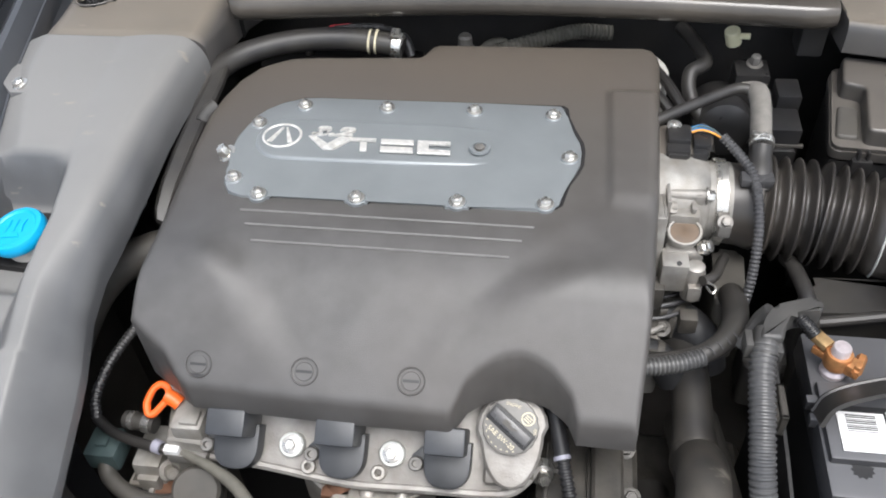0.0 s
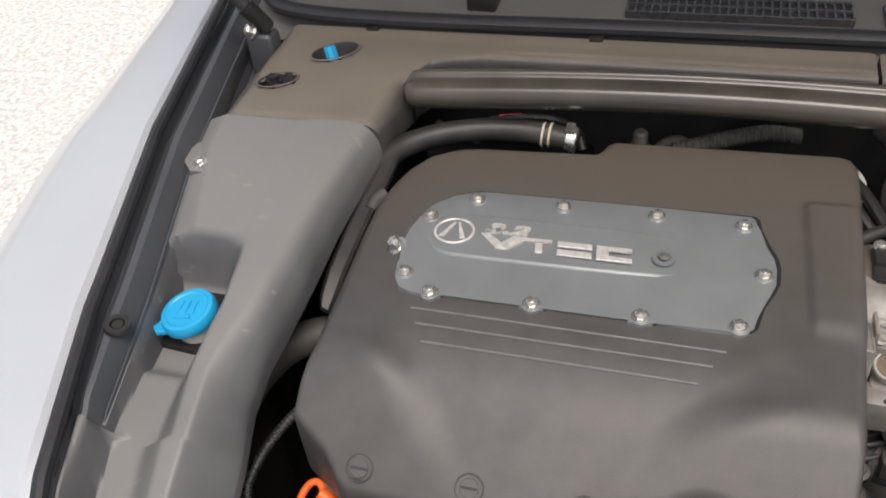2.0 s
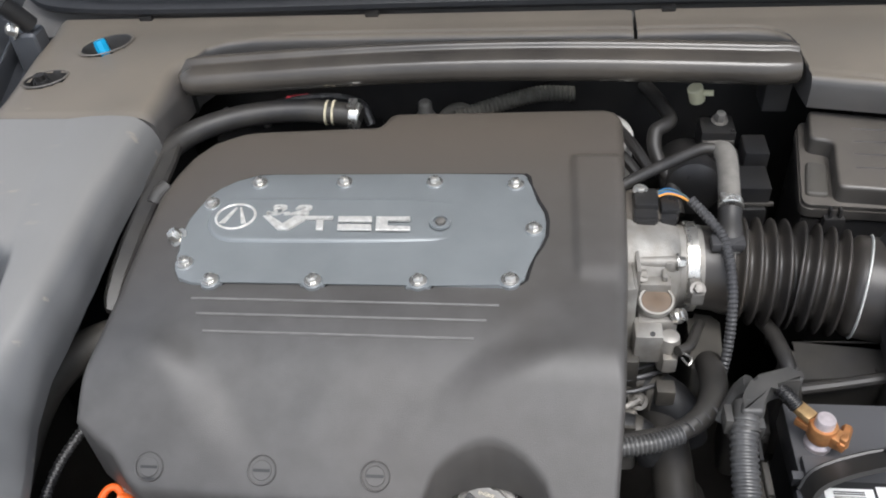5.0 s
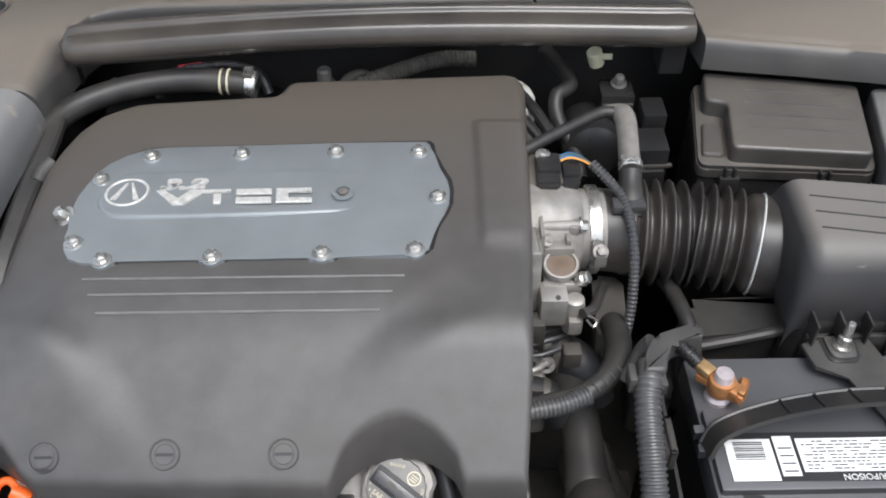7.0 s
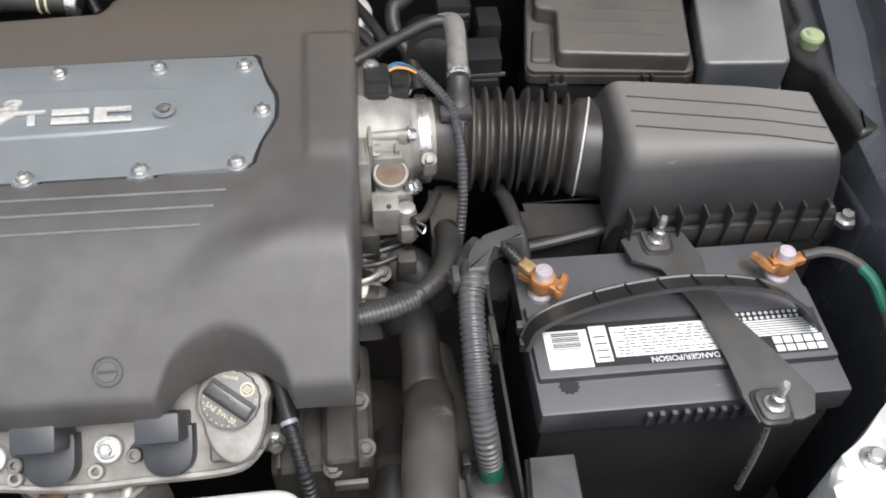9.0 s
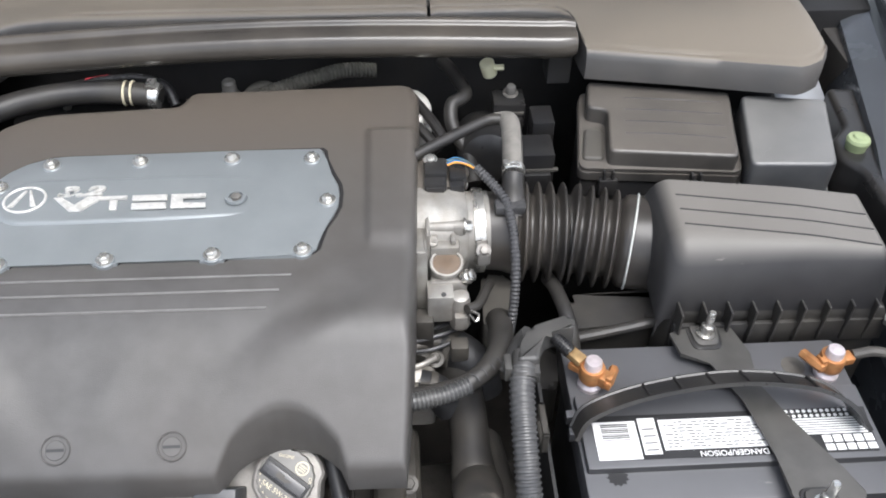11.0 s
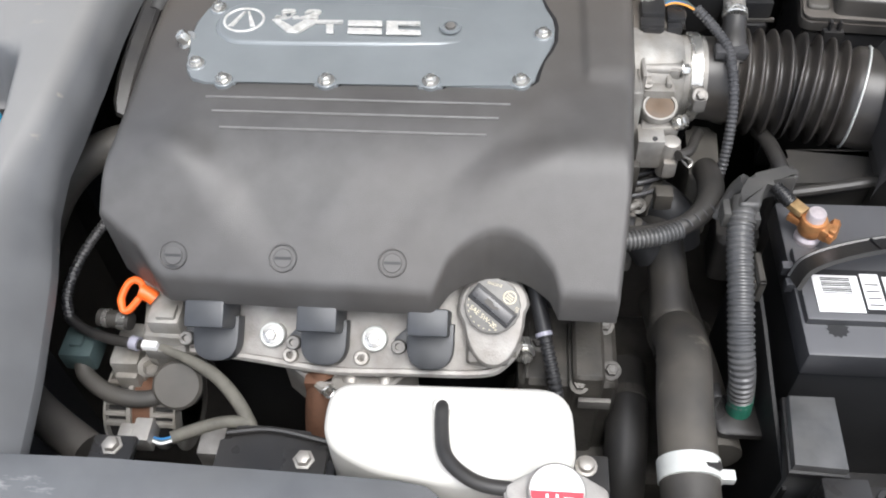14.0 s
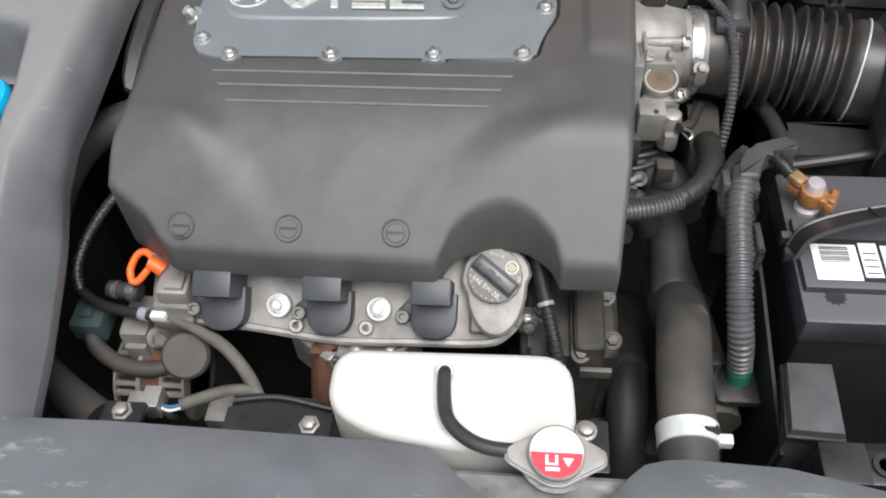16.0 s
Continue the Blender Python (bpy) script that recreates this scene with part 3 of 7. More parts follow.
FRONT = [(-0.165, 0.028), (-0.150, 0.018), (-0.131, 0.007), (-0.116, -0.010), (-0.106, -0.016), (0.02, -0.020), (0.129, -0.021), (0.134, -0.013), (0.141, 0.001), (0.150, 0.009), (0.161, 0.016), (0.174, 0.0205), (0.187, 0.022), (0.200, 0.0195), (0.212, 0.014), (0.222, 0.006), (0.230, -0.002), (0.234, -0.012), (0.237, -0.019), (0.287, -0.020)]
LEFT = [(0.0280, -0.1650), (0.0740, -0.1655), (0.1550, -0.1700), (0.2500, -0.1770), (0.3000, -0.1785), (0.3330, -0.1720)]
RIGHT = [(-0.020, 0.287), (0.035, 0.2925), (0.194, 0.3035), (0.39, 0.3125), (0.4190, 0.3130)]


def smin(a, b, k):
    h = max(k - abs(a - b), 0.0) / k
    return min(a, b) - h * h * k * 0.25


def beyond(ax, ay, bx_, by_, x, y):
    """Distance of (x, y) to the left of the line from a to b, negative to its right."""
    ux, uy = bx_ - ax, by_ - ay
    return (ux * (y - ay) - uy * (x - ax)) / math.hypot(ux, uy)


def cover_z(x, y):
    flat = 0.9365 - 0.03 * max(0.0, y - 0.40)
    # the middle dips early from the ribs, the two corners stay high and break late
    middle = smin(flat, 0.9365 - 0.660 * (0.095 - y), 0.032)
    corner = smin(flat, 0.9365 - 0.800 * (0.077 - y), 0.014)
    low = 0.860 + 0.30 * (min(y, 0.02) + 0.02)
    out_l = beyond(-0.069, 0.062, -0.142, 0.154, x, y)
    out_r = beyond(0.272, 0.138, 0.184, 0.068, x, y)
    k = max(step01(-0.024, 0.022, out_l), step01(-0.026, 0.026, out_r))
    z = max(middle * (1 - k) + corner * k, low)
    # left flank falls away; raised pad at the throttle side
    z = smin(z, 0.937 + 0.42 * (x + 0.140), 0.03)
    pad = step01(0.252, 0.262, x) * step01(0.160, 0.185, y) * (1 - step01(0.338, 0.350, y)) * (1 - step01(0.304, 0.313, x))
    z += 0.006 * pad
    # shallow flutes on the front slope
    for fx in (-0.055, 0.035, 0.118):
        d = (x - fx) - 0.55 * (y - 0.03)
        z += 0.0006 * math.exp(-(d / 0.013) ** 2) * step01(-0.02, 0.02, y) * (1 - step01(0.045, 0.075, y))
    return z


NU, NV = 170, 130
fx = [p[0] for p in FRONT]
fy = [p[1] for p in FRONT]
bx = [p[0] for p in BACK]
by = [p[1] for p in BACK]


def rim_point(side, t):
    if side == "F":
        x = fx[0] + (fx[-1] - fx[0]) * t
        return np.array((x, np.interp(x, fx, fy)))
    if side == "B":
        x = bx[0] + (bx[-1] - bx[0]) * t
        return np.array((x, np.interp(x, bx, by)))
    tab = LEFT if side == "L" else RIGHT
    y = tab[0][0] + (tab[-1][0] - tab[0][0]) * t
    return np.array((lerp(tab, y), y))


EDGE = np.array([rim_point(s, k / 640) for s in "FBLR" for k in range(641)])
C00, C10, C01, C11 = rim_point("F", 0), rim_point("F", 1), rim_point("B", 0), rim_point("B", 1)


def cover_at(i, j):
    # rows gather towards the rims, where the edge rolls over
    u, v = i / (NU - 1), j / (NV - 1)
    u = u + 0.035 * math.sin(2 * math.pi * u) * -1
    v = v + 0.05 * math.sin(2 * math.pi * v) * -1
    p = (1 - v) * rim_point("F", u) + v * rim_point("B", u) + (1 - u) * rim_point("L", v) + u * rim_point("R", v)
    p = p - ((1 - u) * (1 - v) * C00 + u * (1 - v) * C10 + (1 - u) * v * C01 + u * v * C11)
    d = 0.0 if i in (0, NU - 1) or j in (0, NV - 1) else float(np.sqrt(((EDGE - p) ** 2).sum(1)).min())
    r = 0.005 + 0.008 * step01(0.05, 0.10, float(p[1]))
    z = cover_z(float(p[0]), float(p[1]))
    if d < r:
        z -= r * (1 - math.sqrt(max(0.0, 1 - (1 - d / r) ** 2)))
    return (float(p[0]), float(p[1]), z)


cover = thing("engine_cover", "dusty dark grey plastic engine cover with arched oil cap notch", "engine cover", (0.07, 0.2, 0.80))
bm = bmesh.new()
sheet(bm, NU, NV, cover_at, skirt=lambda x, y: (0.826 if x > 0.2365 else 0.829) if y < 0.06 and x > -0.13 else 0.815)
part("shell", bm, M_COVER, cover, angle=50)
for (xa, ya), (xb, yb) in (((-0.085, 0.1345), (0.190, 0.1325)), ((-0.076, 0.1180), (0.180, 0.1165)), ((-0.066, 0.1010), (0.170, 0.0995))):
    bm = bmesh.new()
    tube(bm, [(xa + (xb - xa) * k / 24, ya + (yb - ya) * k / 24, cover_z(xa + (xb - xa) * k / 24, ya + (yb - ya) * k / 24) + 0.0005) for k in range(25)], 0.0011, 8, 1)
    part("styling_rib", bm, M_RIB, cover)

# slotted quarter-turn fasteners in sunk collars
for x, y in ((-0.096, -0.001), (0.0, 0.0), (0.0945, -0.001)):
    nrm = Vector((0, -0.68, 1)).normalized()
    m = facing(x, y, cover_z(x, y) + 0.0012, nrm)
    bm = bmesh.new()
    turned(bm, [(0.0126, -0.004), (0.0124, -0.0001), (0.0117, 0.0007), (0.0112, 0.0005), (0.0108, -0.0035)], m, 28)
    collar = part("collar", bm, M_COVER, cover)
    # black floor and slot: the recess shade put in as colour
    bm = bmesh.new()
    turned(bm, [(0.0110, -0.0036), (0.0110, -0.0016), (0.0, -0.0016)], m, 24)
    part("well", bm, M_INK, collar)
    bm = bmesh.new()
    turned(bm, [(0.0084, -0.004), (0.0084, -0.0008), (0.0078, -0.0002), (0.0, -0.0002)], m, 24)
    fast = part("fastener", bm, M_COVER, cover, "slotted plastic fastener")
    bm = bmesh.new()
    rbox(bm, -0.0072, 0.0072, -0.0012, 0.0012, -0.0012, 0.0001, 0, m=m)
    part("slot", bm, M_INK, fast)

# ---- manifold cover plate ----
PLATE = [(-0.090, 0.1515), (-0.104, 0.1570), (-0.1115, 0.1690), (-0.1125, 0.1850), (-0.116, 0.1950), (-0.119, 0.2140), (-0.1195, 0.2390), (-0.113, 0.2590), (-0.111, 0.2710), (-0.101, 0.2870), (-0.086, 0.3000), (-0.066, 0.3090), (-0.048, 0.3100), (0.05, 0.3110), (0.13, 0.3120), (0.207, 0.3120), (0.2115, 0.3070), (0.2135, 0.2920), (0.2205, 0.2710), (0.2280, 0.2530), (0.2298, 0.2400), (0.2290, 0.2200), (0.2245, 0.2060), (0.2165, 0.1890), (0.2130, 0.1720), (0.2110, 0.1620), (0.205, 0.1560), (0.19, 0.1530), (0.1300, 0.1540), (0.1280, 0.1502), (0.1070, 0.1502), (0.1050, 0.1540), (0.0350, 0.1540), (0.0330, 0.1502), (0.0120, 0.1502), (0.0100, 0.1540), (-0.0600, 0.1540), (-0.0620, 0.1502)]
plate = thing("manifold_plate", "blue-grey painted metal cover plate bolted to the engine", "cover plate", (0.05, 0.22, 0.9325))
bm = bmesh.new()
cx, cy = 0.055, 0.232
# black strip, offset to the rear and right: the gap's shade as colour
prism(bm, [(cx + 0.0020 + (x - cx) * 1.010, cy + 0.0026 + (y - cy) * 1.014) for x, y in PLATE], 0.9275, 0.9373, 0)
part("gap_shade", bm, M_VOID, plate, "black strip for the shaded gap round the plate")
bm = bmesh.new()
prism(bm, PLATE, 0.9330, 0.9395, 0.0018, 2)
part("panel", bm, M_PLATE, plate, angle=40)
# raised pill that carries the badge
bm = bmesh.new()
pill = []
for k in range(13):
    a = math.pi / 2 + math.pi * k / 12
    pill.append((-0.068 + 0.031 * math.cos(a), 0.2385 + 0.033 * math.sin(a)))
pill += [(-0.03, 0.2050), (0.06, 0.2060), (0.12, 0.2095), (0.15, 0.2135), (0.172, 0.2200), (0.172, 0.2605), (0.15, 0.2675), (0.10, 0.2710)]
dome(bm, pill, 0.9375, 0.9423, 0.0046, 5)
for v in bm.verts:
    if v.co.z > 0.9388:
        v.co.z = 0.9383 + (v.co.z - 0.9383) * (1 - step01(0.09, 0.172, v.co.x))
part("raised_band", bm, M_PLATE, plate)
# emblem: a plain ring and disc
bm = bmesh.new()
m = Matrix.Translation((-0.0715, 0.2400, 0.9411)) @ Matrix.Diagonal((1.0, 0.94, 1, 1))
ring = [(0.0205, 0.0), (0.0205, 0.0018), (0.0192, 0.0024), (0.0180, 0.0018), (0.0180, 0.0002)]
turned(bm, ring, m, 36)
part("emblem_ring", bm, M_CHROME, plate, "worn silver emblem ring")
bm = bmesh.new()
prism(bm, [(-0.0850, 0.2295), (-0.0795, 0.2295), (-0.0722, 0.2525), (-0.0745, 0.2525)], 0.9418, 0.9440, 0.0005, 1)
prism(bm, [(-0.0580, 0.2295), (-0.0635, 0.2295), (-0.0702, 0.2525), (-0.0680, 0.2525)], 0.9418, 0.9440, 0.0005, 1)
part("emblem_shape", bm, M_CHROME, plate, "worn silver plain emblem bars")
# displacement figures and a plain-shape wordmark


def words(text, size, m, depth=0.0006, name="lettering", bold=0.0):
    cu = bpy.data.curves.new(name, "FONT")
    cu.body, cu.size, cu.extrude, cu.align_x, cu.align_y, cu.offset, cu.shear = text, size, depth, "CENTER", "CENTER", bold, 0.25 if bold else 0.0
    ob = bpy.data.objects.new(name, cu)
    scene.collection.objects.link(ob)
    bpy.context.view_layer.update()
    me = bpy.data.meshes.new_from_object(ob)
    bpy.data.objects.remove(ob)
    b = bmesh.new()
    b.from_mesh(me)
    bpy.data.meshes.remove(me)
    bmesh.ops.transform(b, matrix=m, verts=b.verts)
    return b


part("figure", words("3.2", 0.0185, Matrix.Translation((-0.0215, 0.2490, 0.9427)) @ Matrix.Diagonal((1.9, 1, 1, 1)), 0.0012, bold=0.0006), M_CHROME, plate, "worn silver raised figures")
for shape in ([(-0.044, 0.2405), (-0.036, 0.2405), (-0.0215, 0.2280), (-0.012, 0.2405), (0.026, 0.2405), (0.026, 0.2360), (0.0, 0.2360), (-0.014, 0.2205), (-0.025, 0.2205)],
              [(0.0105, 0.2345), (0.0175, 0.2345), (0.0195, 0.2210), (0.0125, 0.2210)],
              [(0.0310, 0.2405), (0.0640, 0.2405), (0.0648, 0.2330), (0.0318, 0.2330)],
              [(0.0322, 0.2290), (0.0648, 0.2290), (0.0660, 0.2210), (0.0330, 0.2210)],
              [(0.0680, 0.2405), (0.1010, 0.2405), (0.1016, 0.2350), (0.0800, 0.2350), (0.0805, 0.2265), (0.1024, 0.2265), (0.1030, 0.2210), (0.0700, 0.2210)]):
    bm = bmesh.new()
    prism(bm, shape, 0.9418, 0.9440, 0.0005, 1)
    part("badge_block", bm, M_CHROME, plate, "worn silver raised badge block")
# stud that shows at the plate's end
bm = bmesh.new()
hexbolt(bm, facing(-0.1235, 0.216, 0.9350, (-0.5, -0.3, 1)), 0.0065, 0.011)
part("end_stud", bm, M_STEEL, plate)
# hex socket stud
bm = bmesh.new()
m = Matrix.Translation((0.1305, 0.2340, 0.9418))
turned(bm, [(0.0105, 0.0), (0.0100, 0.0022), (0.0070, 0.0022), (0.0062, -0.002)], m, 24)
part("stud_seat", bm, M_PLATE, plate)
bm = bmesh.new()
turned(bm, [(0.0050, 0.0), (0.0050, 0.0030), (0.0042, 0.0034)], m, 6)
part("stud", bm, M_DARKALU, plate)
BOLTS = [(-0.102, 0.2615), (-0.061, 0.295), (0.027, 0.2965), (0.119, 0.2975), (0.200, 0.2945), (0.2185, 0.228), (0.1985, 0.160), (0.1175, 0.157), (0.0225, 0.155), (-0.0725, 0.1535), (-0.1035, 0.1755)]
for k, (x, y) in enumerate(BOLTS):
    bm = bmesh.new()
    turned(bm, [(0.0092, -0.004), (0.0092, 0.0010), (0.0084, 0.0018), (0.0, 0.0018)], Matrix.Translation((x, y, 0.9387)), 20)
    part("boss", bm, M_PLATE, plate)
first = None
for k, (x, y) in enumerate(BOLTS):
    m = Matrix.Translation((x, y, 0.9405)) @ pose(0, 0, 0, 0, 0, 17 * k)
    if first is None:
        bm = bmesh.new()
        hexbolt(bm, m, 0.0051, 0.0058)
        first, m0 = part("bolt", bm, M_STEEL, plate, "zinc-plated hex bolt"), m
    else:
        more(first, m @ m0.inverted())

# ---- plastic trims round the bay ----
def xs_for(a, b, marks, coarse=0.012, fine=0.003, reach=0.02):
    xs, x = [], a
    while x < b:
        xs.append(x)
        near = min(abs(x - q) for q in marks) if marks else 1
        x += fine if near < reach else coarse
    return xs + [b]


def cut_hole(bm, cx, cy, rx, ry, turn):
    c, s = math.cos(turn), math.sin(turn)
    gone = []
    for f in bm.faces:
        p = f.calc_center_median()
        u, v = (p.x - cx) * c + (p.y - cy) * s, -(p.x - cx) * s + (p.y - cy) * c
        if (u / rx) ** 2 + (v / ry) ** 2 < 1 and p.z > 0.9:
            gone.append(f)
    bmesh.ops.delete(bm, geom=gone, context="FACES")


def oval_rim(bm, cx, cy, z, rx, ry, turn, depth=0.03):
    prof = [(1.13, 0.0004), (1.06, 0.0016), (1.0, 0.0010), (0.95, -0.004), (0.93, -depth)]
    m = Matrix.Translation((cx, cy, z)) @ Matrix.Rotation(turn, 4, "Z") @ Matrix.Diagonal((rx, ry, 1, 1))
    n = 36
    rings = [[bm.verts.new(m @ Vector((k * math.cos(2 * math.pi * i / n), k * math.sin(2 * math.pi * i / n), h))) for i in range(n)] for k, h in prof]
    for a, b in zip(rings, rings[1:]):
        for i in range(n):
            bm.faces.new((a[i], a[(i + 1) % n], b[(i + 1) % n], b[i]))
    bm.faces.new(rings[-1])


def trim_z(x, y):
    z = 0.978 + 0.006 * step01(0.40, 0.50, y)
    return z + 0.003 * step01(0.54, 0.565, y)


def rear_front_edge(x):
    return lerp([(-0.43, 0.362), (-0.1885, 0.362), (-0.1865, 0.40), (-0.184, 0.43), (-0.178, 0.462), (-0.166, 0.487), (-0.145, 0.502), (-0.110, 0.509), (0.0, 0.511), (0.45, 0.511), (0.478, 0.505), (0.492, 0.490), (0.4975, 0.470), (0.499, 0.446), (0.502, 0.422), (0.603, 0.404), (0.735, 0.377), (0.760, 0.392), (0.775, 0.418)], x)


def rear_trim(x0, x1, marks):
    xs = xs_for(x0, x1, marks, 0.010, 0.0015, 0.012)
    rows = 34

    def at(i, j):
        x = xs[i]
        yf, yb = rear_front_edge(x), 0.5625
        y = yf + (yb - yf) * j / (rows - 1)
        z = trim_z(x, y)
        d = y - yf
        z -= 0.0025 * math.exp(-((d - 0.0145) / 0.002) ** 2) * step01(-0.10, -0.05, x)
        # rolled front lip
        roll = 0.003 + 0.007 * step01(-0.19, -0.17, x)
        if d < roll:
            z -= roll * (1 - math.sqrt(max(0, 1 - (1 - d / roll) ** 2)))
        inner = -0.182 - x
        if 0 <= inner < 0.026 and y < 0.475:
            z -= 0.036 * (1 - math.sqrt(max(0, 1 - (1 - inner / 0.026) ** 2))) * (1 - step01(0.440, 0.475, y))
        side = min(abs(x - x0), abs(x - x1))
        if side < 0.003:
            z -= 0.0015
        if x < -0.35:
            z -= 0.034 * (1 - step01(-0.408, -0.366, x)) if x < -0.366 else 0
        return (x, y, z)

    b = bmesh.new()
    sheet(b, len(xs), rows, at, skirt=lambda x, y: (0.925 if x < 0.45 else 0.944) if y < 0.5 else 0.955)
    return b


left_trim = thing("cowl_trim", "dusty brown-grey plastic strut and cowl trim with two oval holes", "trim panel", (-0.2, 0.5, 0.955))
bm = rear_trim(-0.408, 0.327, [-0.200, -0.186, -0.165])
HOLES = [(-0.292, 0.502, 0.030, 0.019, radians(38)), (-0.341, 0.434, 0.024, 0.015, radians(28))]
for h in HOLES:
    cut_hole(bm, *h)
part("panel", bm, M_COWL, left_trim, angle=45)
for cx_, cy_, rx_, ry_, tn in HOLES:
    bm = bmesh.new()
    oval_rim(bm, cx_, cy_, trim_z(cx_, cy_) + 0.001, rx_, ry_, tn)
    part("hole_rim", bm, M_COWL, left_trim)
for x in (0.021, -0.262):
    bm = bmesh.new()
    rbox(bm, x - 0.008, x + 0.008, 0.556, 0.567, 0.986, 0.992, 0.0015)
    part("clip", bm, M_BLACK, left_trim)
right_trim = thing("cowl_trim", "brown-grey dusted plastic trim over the strut tower", "trim panel", (0.6, 0.5, 0.955))
bm = rear_trim(0.331, 0.775, [0.498, 0.485])
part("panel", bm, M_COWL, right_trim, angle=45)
bm = bmesh.new()
rbox(bm, 0.361, 0.377, 0.556, 0.567, 0.986, 0.992, 0.0015)
part("clip", bm, M_BLACK, right_trim)
# studs that stand in the oval holes
bm = bmesh.new()
turned(bm, [(0.0070, -0.03), (0.0078, 0.010), (0.0070, 0.015), (0.004, 0.0155)], pose(-0.290, 0.488, 0.983, -12, -14, 0), 8)
solo("blue_stud", bm, M_BLUE, "small blue plastic cap on strut stud", "cap", (-0.288, 0.489, 0.95))
bm = bmesh.new()
turned(bm, [(0.010, 0.955), (0.010, 0.978), (0.0085, 0.982), (0.006, 0.982), (0.006, 0.988)], Matrix.Translation((-0.345, 0.431, 0)), 10)
solo("strut_stud", bm, M_BLACK, "black strut stud nut in oval hole", "stud", (-0.345, 0.431, 0.95))
for s in (-1, 1):
    bm = bmesh.new()
    turned(bm, [(0.09, 0.33), (0.09, 0.88), (0.075, 0.905), (0.0, 0.91)], Matrix.Translation((MID + s * 0.49, 0.475, 0)), 32)
    part("strut_tower", bm, M_VOID, tub)

# side trim with the filler pocket
X_IN = [(-0.30, -0.172), (-0.19, -0.178), (-0.11, -0.186), (-0.02, -0.197), (0.03, -0.207), (0.07, -0.206), (0.104, -0.202), (0.163, -0.198), (0.233, -0.198), (0.315, -0.193), (0.36, -0.188)]
Z_IN = [(-0.30, 0.845), (-0.19, 0.855), (-0.12, 0.866), (-0.04, 0.885), (0.02, 0.903), (0.07, 0.922), (0.15, 0.938), (0.27, 0.952), (0.36, 0.958)]
RIDGE = [(-0.30, 0.862), (-0.2, 0.878), (-0.1, 0.902), (-0.05, 0.915), (0.05, 0.938), (0.12, 0.952), (0.25, 0.967), (0.36, 0.976)]


def outer_gap(y):
    return 0.0145 + edge_shift(y) if y < -0.036 else 0.0465


def side_z(x, y):
    xi = lerp(X_IN, y)
    fx_, fz_ = fender_edge(y)
    xo = fx_ + outer_gap(y)
    s = (xi - x) / (xi - xo)
    zr = lerp(RIDGE, y)
    far = step01(0.147, 0.184, y)
    shelf = 0.868 + 0.035 * step01(-0.22, 0.0, y)
    pocket = 0.892
    front = 1 - step01(0.036, 0.054, y)
    zo = zr * far + (1 - far) * (shelf * front + pocket * (1 - front))
    w0 = lerp([(-0.3, 0.38), (0.0, 0.40), (0.10, 0.36), (0.2, 0.42)], y)
    k = step01(w0, w0 + 0.22, s)
    z = zr * (1 - k) + zo * k
    # outer flange: carries the wing rail on in front, a steep wall under it behind
    out = x - fx_
    if y < -0.036:
        lean = edge_shift(y)
        out = 0.0145 + 0.040 * (out - lean - 0.0145) / (0.040 - lean)
        lip = lerp([(0.0, -0.030), (0.0145, -0.0235), (0.0170, -0.0185), (0.0215, -0.0150), (0.0285, -0.0150), (0.0335, -0.0185), (0.0460, -0.0340), (0.0545, -0.0470), (0.0600, -0.0750), (0.4, -0.0800)], out)
        z = max(z, fz_ + lip)
    else:
        lip = lerp([(0.0, -0.0310), (0.0490, -0.0335), (0.0520, -0.0470), (0.0560, -0.0750), (0.4, -0.0800)], out)
        z += max(0.0, fz_ + lip - z) * (1 - step01(0.22, 0.30, y))
        z = min(z, fz_ + lerp([(0.0, -0.0335), (0.0465, -0.0335), (0.052, -0.0295), (0.070, -0.0225), (0.095, -0.0140), (0.4, 0.09)], out))
    d = xi - x
    ze = lerp(Z_IN, y) - 0.016
    bend = step01(-0.06, 0.12, y)
    w = 0.036 - 0.010 * bend
    if d < w:
        steep = (1 - d / w) ** 1.1
        round_ = 1 - math.sqrt(max(0.0, 1 - (1 - d / w) ** 2))
        z -= max(0.0, z - ze) * (steep * (1 - bend) + round_ * bend)
    crown = 0.004 * math.sin(math.pi * min(1, s / 0.45)) if s < 0.45 else 0
    return z + crown


side = thing("side_trim", "dusty grey plastic inner wing trim with a filler pocket", "trim panel", (-0.25, 0.05, 0.82))
bm = bmesh.new()
SY = [-0.215 + 0.00575 * k for k in range(101)]


def side_at(i, j):
    y = SY[i] if i < 100 else 0.360
    xi, xo = lerp(X_IN, y), fender_edge(y)[0] + outer_gap(y)
    u = j / 63
    x = xi + (xo - xi) * (u ** 1.5)
    return (x, y, side_z(x, y))


sheet(bm, 101, 64, side_at, skirt=lambda x, y: (lerp(Z_IN, y) - 0.030 if x > fender_edge(y)[0] + 0.06 else 0.84))
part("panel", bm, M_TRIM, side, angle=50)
bm = bmesh.new()
prism(bm, [(-0.345, 0.262), (-0.372, 0.262), (-0.395, 0.285), (-0.390, 0.315), (-0.350, 0.32)], 0.955, 0.9665, 0.002)
part("tab", bm, M_TRIM, side)
bm = bmesh.new()
hexbolt(bm, facing(-0.367, 0.276, 0.9665, (-0.2, -0.1, 1)), 0.006, 0.006)
part("screw", bm, M_STEEL, side)
bm = bmesh.new()
turned(bm, [(0.013, 0.0), (0.012, 0.003), (0.007, 0.003), (0.006, 0.0), (0.005, 0.002)], facing(-0.338, 0.052, 0.9475, (0.15, 0, 1)), 20)
part("rail_fastener", bm, M_BLACK, side)
# no hole is cut: a black slab holds the opening's shade
bm = bmesh.new()
